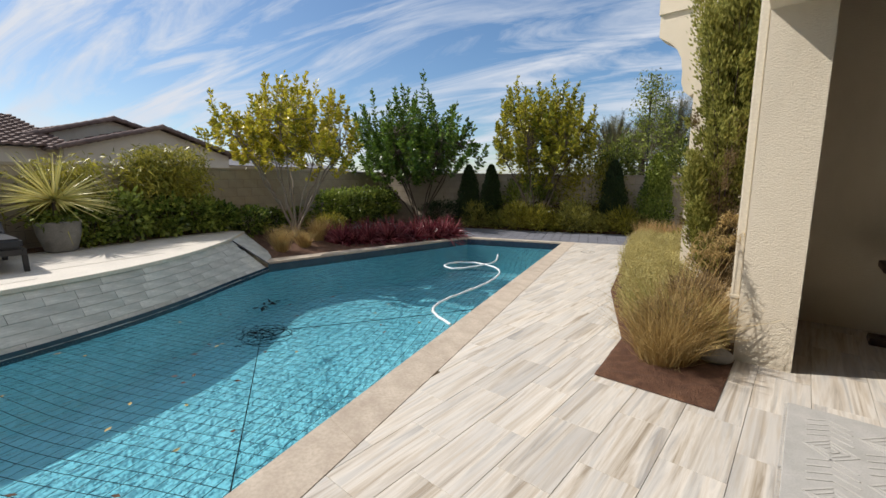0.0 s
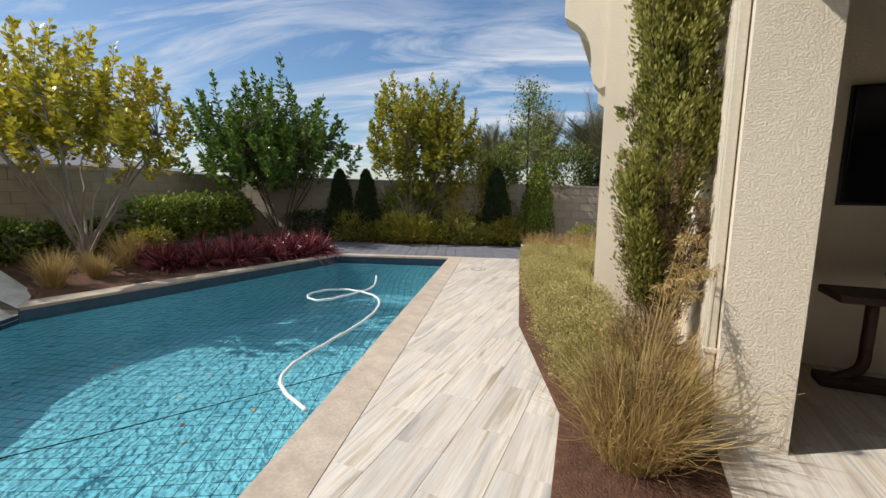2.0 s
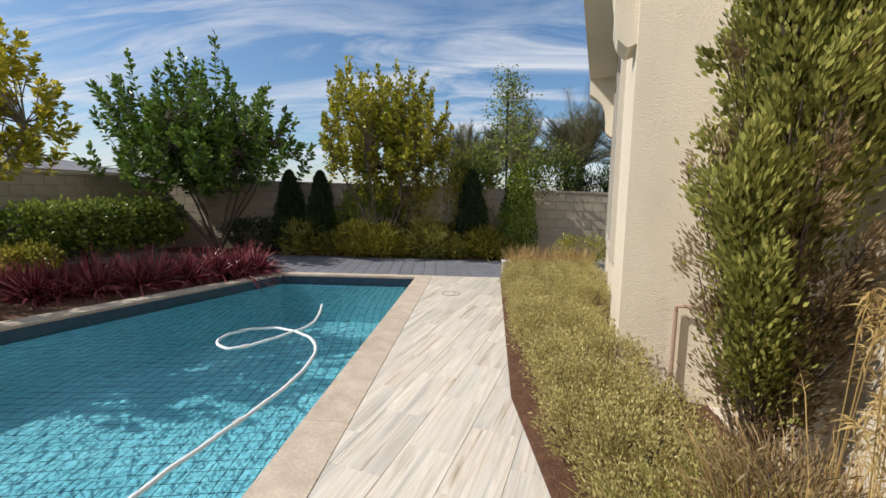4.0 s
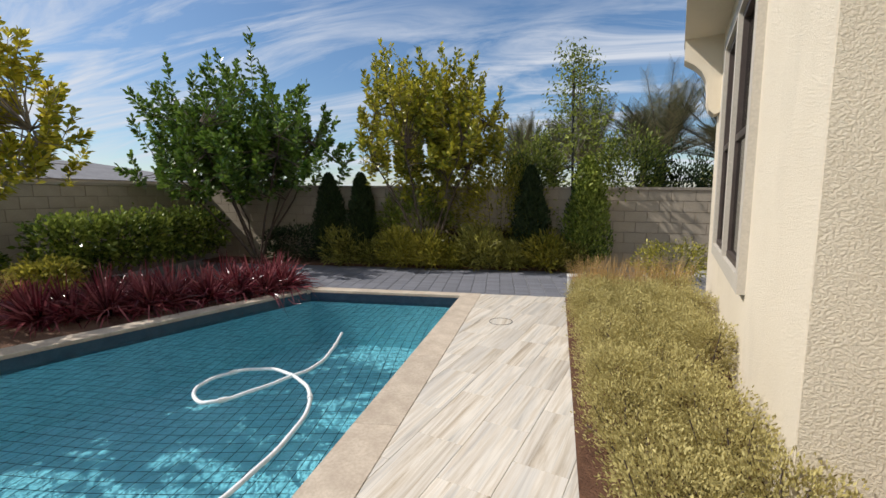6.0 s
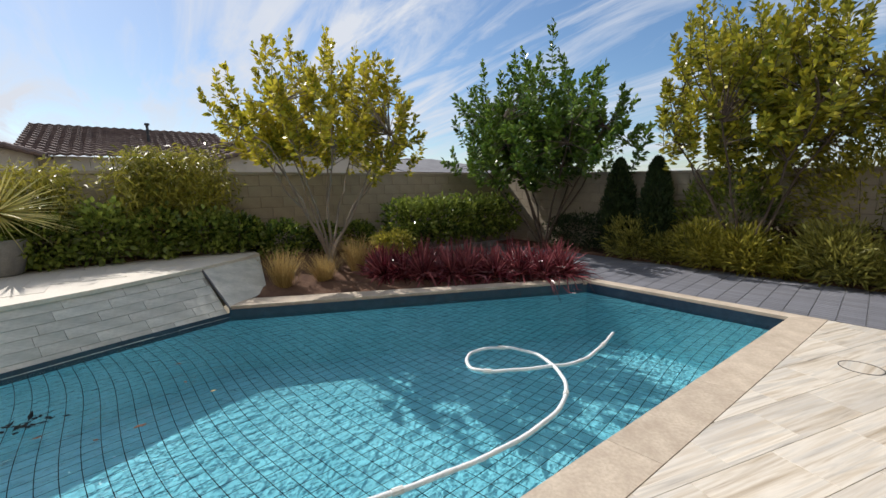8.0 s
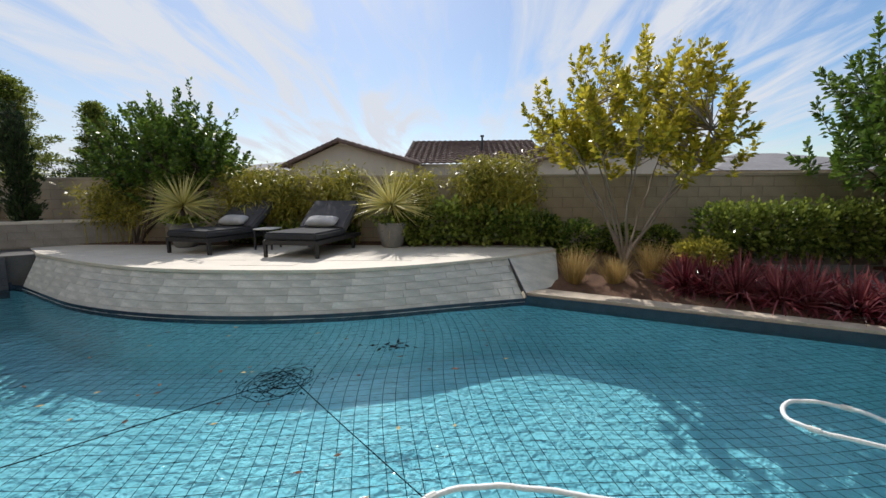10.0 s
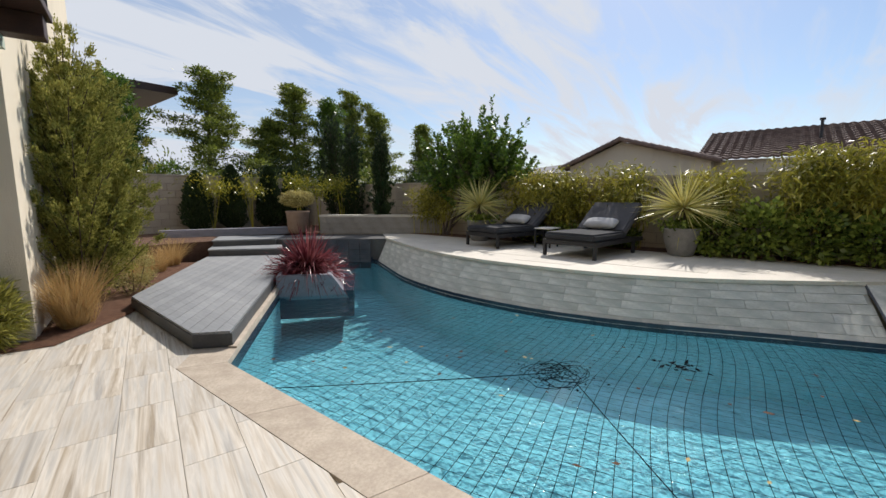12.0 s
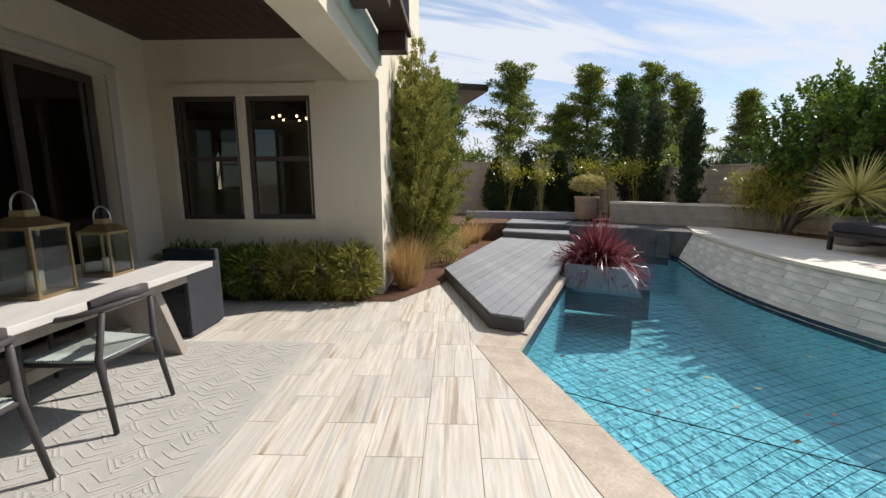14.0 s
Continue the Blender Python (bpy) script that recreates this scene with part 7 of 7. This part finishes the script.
for k, (x, y, top, r, m) in enumerate([(-6.15, -12.2, 6.0, 1.7, LEAF_FAR), (-9.9, -12.2, 6.2, 1.25, LEAF_FAR), (-9.0, -12.8, 4.6, 1.5, LEAF_FAR), (-13.4, -12.4, 6.5, 1.6, LEAF_FAR), (-11.4, -11.6, 5.6, 0.9, LEAF_GREEN), (-17.5, -11.0, 5.2, 0.8, LEAF_FAR), (-2.9, -12.0, 5.2, 1.6, LEAF_GREEN), (-15.2, -12.6, 5.9, 1.3, LEAF_FAR)]):
    feather_tree(x, y, -1.6, top + 0.35, r * 1.3, 300 + k, m, "soft feathery green tree beyond the garden wall")
for k, (x, y, top, w) in enumerate([(-4.5, -10.5, 2.9, 1.6), (-8.0, -10.5, 3.1, 1.8), (-12.0, -10.0, 3.2, 1.8), (-15.5, -9.0, 3.0, 1.6)]):
    leaf_mass("shrub", "dark green shrub mass beyond the garden wall", "shrub", [((x, y, top / 2 - 0.3), (w, 0.8, top / 2 + 0.3)), ((x + 1.2, y, top / 2 - 0.5), (w * 0.8, 0.8, top / 2 + 0.2))], LEAF_CYPRESS if k % 2 else LEAF_FAR, 320 + k, 5000, (0.16, 0.05), "shrubs beyond the wall")


def palm(x, y, z0, crown, r, seed):
    rng = np.random.default_rng(seed)
    t = thing("palm_tree", "feather palm with stiff grey-green arching fronds beyond the wall", "palm tree", "palms beyond the wall")
    bm = bmesh.new()
    ring_tube(bm, [(x, y, z0), (x, y, crown)], [0.20, 0.15], 10)
    V = []
    for k in range(54):
        a, el = rng.uniform(0, 2 * math.pi), radians(rng.uniform(22, 86))
        d = Vector((math.cos(a) * math.cos(el), math.sin(a) * math.cos(el), math.sin(el)))
        o = Vector((x, y, crown))
        L = r * rng.uniform(0.8, 1.1)
        pts = [o + d * L * s - Vector((0, 0, 0.28 * L * s * s * math.cos(el))) for s in np.linspace(0, 1, 8)]
        ring_tube(bm, pts, [0.02 - 0.002 * i for i in range(8)], 4, False)
        side = d.cross(Vector((0, 0, 1))).normalized()
        for i in range(30):
            s = 0.15 + 0.85 * i / 30
            q = o + d * L * s - Vector((0, 0, 0.28 * L * s * s * math.cos(el)))
            for sg in (-1, 1):
                dd = (side * sg * 0.7 + d * 0.75 + Vector((0, 0, 0.15))).normalized()
                ll = 0.42 * r / 1.7 * (1 - 0.5 * abs(s - 0.5) * 2)
                w = d * 0.016
                V.append([tuple(q - w), tuple(q + w), tuple(q + dd * ll + w * 0.2), tuple(q + dd * ll - w * 0.2)])
    part("trunk", bm, DARK_BARK, t)
    quads_mesh("fronds", np.array(V), LEAF_PALM, t)


for k, (x, y, c, r) in enumerate([(0.15, 20.0, 2.9, 1.5), (2.3, 20.5, 3.0, 1.9), (4.45, 20.0, 3.2, 2.1), (6.3, 19.5, 3.0, 2.0), (1.2, 24.0, 3.0, 1.8), (5.2, 26.0, 3.4, 2.2)]):
    palm(x, y, -1.9, c - 0.75, r * 1.3, 340 + k)
# young staked tree and soft shrubs just beyond the far wall
yt = thing("staked_tree", "young light-leaved tree tied to a dark stake beyond the wall", "tree")
rng = np.random.default_rng(360)
bm = bmesh.new()
ring_tube(bm, [(1.40, 13.9, -0.3), (1.36, 13.9, 3.75)], 0.025, 6)
part("stake", bm, BLACK_METAL, yt, "dark wooden stake")
bm, P = bmesh.new(), []
for k in range(26):
    z = 1.4 + 2.5 * k / 26
    a = k * 2.4
    w = 0.75 * (1 - (z - 1.4) / 3.1) * rng.uniform(0.5, 1.1)
    q = Vector((1.45 + w * math.cos(a), 13.95 + w * math.sin(a), z + 0.2))
    ring_tube(bm, [(1.45, 13.95, z - 0.2), q], [0.01, 0.004], 4, False)
    P.append(np.array(q) + rng.normal(size=(110, 3)) * 0.15)
ring_tube(bm, [(1.45, 13.95, -0.3), (1.5, 13.95, 4.1)], [0.03, 0.006], 6)
part("trunk", bm, BARK, yt)
P = np.concatenate(P)
quads_mesh("crown", leaves(P, rng.normal(size=P.shape) + np.array([0, 0, 0.4]), 0.10, 0.035, rng, 0.2), LEAF_FAR, yt)
for k, (x, y, z, w, h, m) in enumerate([(-0.1, 13.9, 1.5, 0.9, 0.75, LEAF_BAMBOO), (0.6, 14.3, 1.8, 0.7, 0.9, LEAF_FAR), (2.5, 14.6, 1.8, 0.9, 0.95, LEAF_FAR), (3.6, 14.8, 1.5, 1.0, 0.8, LEAF_CYPRESS), (4.8, 14.8, 1.5, 1.0, 0.8, LEAF_JUNIPER), (-1.8, 13.9, 1.2, 0.9, 0.5, LEAF_FAR)]):
    leaf_mass("shrub", "loose light green shrub beyond the block wall", "shrub", [((x, y, z - 0.5), (w, 0.5, h + 0.5))], m, 370 + k, 6500, (0.11, 0.034), "shrubs beyond the wall")

# ---- pieces of walls, floors and pavements ----


def clipped(poly, px, py, nx, ny):
    """The part of a polygon on the side that (nx, ny) points to from (px, py)."""
    out = []
    for i in range(len(poly)):
        a, b = poly[i - 1], poly[i]
        da, db = (a[0] - px) * nx + (a[1] - py) * ny, (b[0] - px) * nx + (b[1] - py) * ny
        if (da >= 0) != (db >= 0):
            s = da / (da - db)
            out.append((a[0] + (b[0] - a[0]) * s, a[1] + (b[1] - a[1]) * s))
        if db >= 0:
            out.append(b)
    return out


def slab(name, poly, z0, z1, mat, parent, cache={}):
    """One flat piece. Pieces of one outline share a mesh."""
    c = (sum(p[0] for p in poly) / len(poly), sum(p[1] for p in poly) / len(poly))
    key = (name, tuple((round(p[0] - c[0], 3), round(p[1] - c[1], 3)) for p in poly), round(z1 - z0, 4))
    if key not in cache:
        bm = bmesh.new()
        e = 0.0016
        n = len(poly)
        lo = [bm.verts.new((p[0] - c[0], p[1] - c[1], z0 - z1)) for p in poly]
        mi = [bm.verts.new((p[0] - c[0], p[1] - c[1], -e)) for p in poly]
        hi = []
        for p in poly:
            v = Vector((p[0] - c[0], p[1] - c[1]))
            v = v * (1 - e * 1.4 / max(v.length, 0.02))
            hi.append(bm.verts.new((v.x, v.y, 0)))
        for r, s in ((lo, mi), (mi, hi)):
            for i in range(n):
                bm.faces.new((r[i], r[(i + 1) % n], s[(i + 1) % n], s[i]))
        bm.faces.new(hi)
        bmesh.ops.recalc_face_normals(bm, faces=bm.faces)
        me = bpy.data.meshes.new(name)
        bm.to_mesh(me)
        bm.free()
        me.materials.append(mat)
        cache[key] = me
    ob = new(name, cache[key])
    ob.location = (c[0], c[1], z1)
    ob.parent = parent
    return ob


floor = bpy.data.objects["deck_bed"]
floor.name = "floor"
ang = EAST
TW, TL, GAP = 0.305, 0.61, 0.0022
for i in range(-12, 12):
    a0 = 0.505 + i * TW
    for j in range(-6, 22):
        b0 = 3.16 - TL * 6 + j * TL + (TL / 2 if i % 2 else 0)
        ca, cb = a0 + TW / 2, b0 + TL / 2
        c = H(ca, cb)
        if (ca > PA0 + 0.1 and (cb < -0.3 or cb > 7.3)) or ca > BACK + 0.3 or c.y < -1.6 or c.x > 7 or (ca > PA0 + 0.15 and ca < PA1 - 0.15 and cb > 5.8):
            continue
        # the tile in its own turned frame, cut along the pool's stone edge and the deck's end
        poly = [tuple(H(a, b).xy) for a, b in ((a0 + GAP / 2, b0 + GAP / 2), (a0 + TW - GAP / 2, b0 + GAP / 2), (a0 + TW - GAP / 2, b0 + TL - GAP / 2), (a0 + GAP / 2, b0 + TL - GAP / 2))]
        if c.y > 1.7:
            cuts = [clipped(poly, 0.003, 1.70, 1, 0.0031), clipped(clipped(poly, 0.003, 1.70, -1, -0.0031), 0.0, 1.70, 0.78, -0.625)]
        else:
            cuts = [clipped(poly, 0.0, 1.70, 0.78, -0.625)]
        for poly in cuts:
            if len(poly) > 2:
                poly = clipped(poly, 0, 11.318, 0, -1)
            if len(poly) < 3:
                continue
            area = abs(sum(poly[k - 1][0] * poly[k][1] - poly[k][0] * poly[k - 1][1] for k in range(len(poly)))) / 2
            if area < 0.002:
                continue
            # keep the grain along the tile: geometry in the turned frame, object turned back
            loc = [(p[0] * math.cos(-ang) - p[1] * math.sin(-ang), p[0] * math.sin(-ang) + p[1] * math.cos(-ang)) for p in poly]
            ob = slab("tile", loc, -0.021, 0.0, TRAVERTINE, floor)
            x, y = ob.location.x, ob.location.y
            ob.location = (x * math.cos(ang) - y * math.sin(ang), x * math.sin(ang) + y * math.cos(ang), 0.0)
            ob.rotation_euler = (0, 0, ang)
for a, b, ca, cb, n in RUNS:
    for q in coping_run(a, b, 0.3, ca, cb, n):
        slab("coping_stone", [tuple(p) for p in q], -0.052, 0.003, COPING, coping)
pav = bpy.data.objects["pavement_bed"]
pav.name = "pavement"
rest = bmesh.new()
for j in range(22):
    y0 = 11.335 + j * 0.091
    for i in range(-20, 28):
        x0 = -2.2 + i * 0.222 - 0.01 * j
        poly = [(x0 + 0.004, y0 + 0.005), (x0 + 0.218, y0 + 0.005), (x0 + 0.218, y0 + 0.086), (x0 + 0.004, y0 + 0.086)]
        if x0 > 3.2 or x0 < -6.7:
            continue
        if -3.2 < x0 < 1.2 and j < 14:
            slab("paver", poly, -0.03, 0.0, PAVER, pav)
        else:
            prism(rest, poly, -0.03, 0.0)
for j in range(34):
    for i in range(14):
        x0, y0 = -6.65 + i * 0.222, 8.25 + j * 0.091
        edge = -5.13 + (y0 - 6.8) * (2.31 / 4.52) - 1.55
        if x0 + 0.22 < edge and y0 < 11.3:
            prism(rest, [(x0 + 0.004, y0 + 0.005), (x0 + 0.218, y0 + 0.005), (x0 + 0.218, y0 + 0.086), (x0 + 0.004, y0 + 0.086)], -0.03, 0.0)
bmesh.ops.recalc_face_normals(rest, faces=rest.faces)
part("far_paving", rest, PAVER, pav, "", "stuff")


def lay_blocks(owner, axis, at, sign, u0, u1, z0, top0, top1, parts_from, parts_to, mat=None):
    """Running-bond blocks proud of the mortar; those in the stretch given are parts."""
    mat = mat or BLOCK
    BW, BH, g = 0.4064, 0.2032, 0.007
    meshes = {}
    joined = bmesh.new()
    rows = int((max(top0, top1) - 0.05 - z0) / BH) + 1
    slope = (top1 - top0) / (u1 - u0)
    for r in range(rows):
        off = BW / 2 if r % 2 else 0
        k = 0
        u = u0 - off
        while u < u1:
            s, t = max(u, u0), min(u + BW, u1)
            if t - s > 0.06:
                uc = (s + t) / 2
                zt = top0 + (uc - u0) * slope - 0.052 - r * BH
                w, h = round(t - s - g, 3), BH - g
                if zt > z0:
                    q = []
                    for dz in (-h, 0):
                        for du, d in ((-w / 2, 0.0), (w / 2, 0.0), (w / 2, 0.009), (-w / 2, 0.009)):
                            e = 0.004 if d else 0
                            q.append((du - math.copysign(e, du), d, dz - g / 2 + (-e if dz == 0 else e)))
                    if parts_from <= uc <= parts_to:
                        if w not in meshes:
                            me = bpy.data.meshes.new("block")
                            pts = [(a, -sign * b, c) if axis == "x" else (-sign * b, a, c) for a, b, c in q]
                            me.from_pydata(pts, [], [(0, 1, 5, 4), (1, 2, 6, 5), (2, 3, 7, 6), (3, 0, 4, 7), (4, 5, 6, 7), (3, 2, 1, 0)])
                            b2 = bmesh.new()
                            b2.from_mesh(me)
                            bmesh.ops.recalc_face_normals(b2, faces=b2.faces)
                            b2.to_mesh(me)
                            b2.free()
                            me.materials.append(mat)
                            meshes[w] = me
                        ob = new("block", meshes[w])
                        ob.location = (uc, at, zt) if axis == "x" else (at, uc, zt)
                        if axis == "x":
                            ob.rotation_euler = (0, -math.atan(slope), 0)
                        ob.parent = owner
                    else:
                        vs = [joined.verts.new((uc + a, at - sign * b, zt + c) if axis == "x" else (at - sign * b, uc + a, zt + c)) for a, b, c in q]
                        for f in ((0, 1, 5, 4), (1, 2, 6, 5), (2, 3, 7, 6), (3, 0, 4, 7), (4, 5, 6, 7)):
                            joined.faces.new([vs[i] for i in f])
            u += BW
    if joined.verts:
        bmesh.ops.recalc_face_normals(joined, faces=joined.faces)
        part("far_blocks", joined, mat, owner, "", "stuff")
    else:
        joined.free()


lay_blocks(WALL_N, "x", N_FACE, 1, -7.4, 7.0, -0.1, 1.81, 1.43, -6.5, 3.8)
lay_blocks(WALL_W, "y", W_FACE, -1, -8.2, N_FACE, 0.2, 1.80, 1.80, 6.6, 13.8)
lay_blocks(WALL_S, "x", S_FACE, -1, -7.4, 2.2, 0.3, 2.08, 2.06, -6.9, 0.5)

# ledger stones on the curved wall
rng = np.random.default_rng(31)
arc = [0.0]
for p, q in zip(BASE_S, BASE_S[1:]):
    arc.append(arc[-1] + (q - p).length)
total = arc[-1]


def on_wall(s, v, out=0.0):
    """A place on the leaning face: s along it, v from the water (0) to the edging (1)."""
    s = min(max(s, 0.0), total - 1e-5)
    i = max(k for k in range(len(arc) - 1) if arc[k] <= s)
    f = (s - arc[i]) / (arc[i + 1] - arc[i])
    b, t = BASE_S[i].lerp(BASE_S[i + 1], f), TOP_S[i].lerp(TOP_S[i + 1], f)
    d = (BASE_S[i + 1] - BASE_S[i]).normalized()
    n = Vector((-d.y, d.x, 0.55)).normalized()
    p = Vector((b.x, b.y, -0.13)).lerp(Vector((t.x, t.y, TERR - 0.045)), v)
    return p + n * out


# the way out of the wall is towards the pool
mid = on_wall(total / 2, 0.5)
FLIP = 1 if (on_wall(total / 2, 0.5, 0.1) - mid).x > 0 else -1
rows = 6
for r in range(rows):
    v0, v1 = r / rows + 0.003, (r + 1) / rows - 0.003
    s = rng.uniform(-0.3, 0)
    while s < total:
        ln = rng.uniform(0.22, 0.58)
        a, b = max(s, 0.0), min(s + ln, total)
        if b - a > 0.05:
            h = rng.uniform(0.003, 0.007)
            m = max(2, int((b - a) / 0.16) + 1)
            ss = np.linspace(a + 0.002, b - 0.002, m)
            bm = bmesh.new()
            c = on_wall((a + b) / 2, (v0 + v1) / 2)
            grid = []
            for x in ss:
                grid.append([bm.verts.new(on_wall(x, v, FLIP * o) - c) for v, o in ((v0, -0.012), (v0, h), (v1, h), (v1, -0.012))])
            for g0, g1 in zip(grid, grid[1:]):
                for k in range(3):
                    bm.faces.new((g0[k], g1[k], g1[k + 1], g0[k + 1]))
            bm.faces.new(grid[0]), bm.faces.new(list(reversed(grid[-1])))
            bmesh.ops.recalc_face_normals(bm, faces=bm.faces)
            ob = part("stone", bm, LEDGER, curved)
            ob.location = c
        s += ln
# terrace tiles
terrace = bpy.data.objects["terrace"]
poly_t = [Vector(p) for p in terr]


def inside_terrace(x, y):
    hit = False
    for i in range(len(poly_t)):
        a, b = poly_t[i], poly_t[i - 1]
        if (a.y > y) != (b.y > y) and x < (b.x - a.x) * (y - a.y) / (b.y - a.y) + a.x:
            hit = not hit
    return hit


for i in range(8):
    for j in range(24):
        x0, y0 = -7.30 + i * 0.46, -3.4 + j * 0.46 + (0.23 if i % 2 else 0)
        q = [(x0 + 0.002, y0 + 0.002), (x0 + 0.458, y0 + 0.002), (x0 + 0.458, y0 + 0.458), (x0 + 0.002, y0 + 0.458)]
        if all(inside_terrace(p[0] + 0.30, p[1]) and inside_terrace(*p) for p in q):
            slab("terrace_tile", q, TERR - 0.028, TERR - 0.002, TERRACE, terrace)
# seat wall stones
p, q = Vector((-5.42, -4.05)), Vector((-7.39, -1.40))
u = (q - p).normalized()
nn = Vector((-u.y, u.x))
if nn.y < 0:
    nn = -nn
L = (q - p).length
for r in range(3):
    s = -0.1 * r
    while s < L:
        ln = 0.38
        a, b = max(s, 0), min(s + ln, L)
        if b - a > 0.05:
            A, B = p + u * (a + 0.003), p + u * (b - 0.003)
            slab("stone", [tuple(A - nn * 0.02), tuple(B - nn * 0.02), tuple(B + nn * 0.012), tuple(A + nn * 0.012)], 0.44 + r * 0.146 + 0.003, 0.44 + (r + 1) * 0.146 - 0.003, GREY_STONE, low)
        s += ln
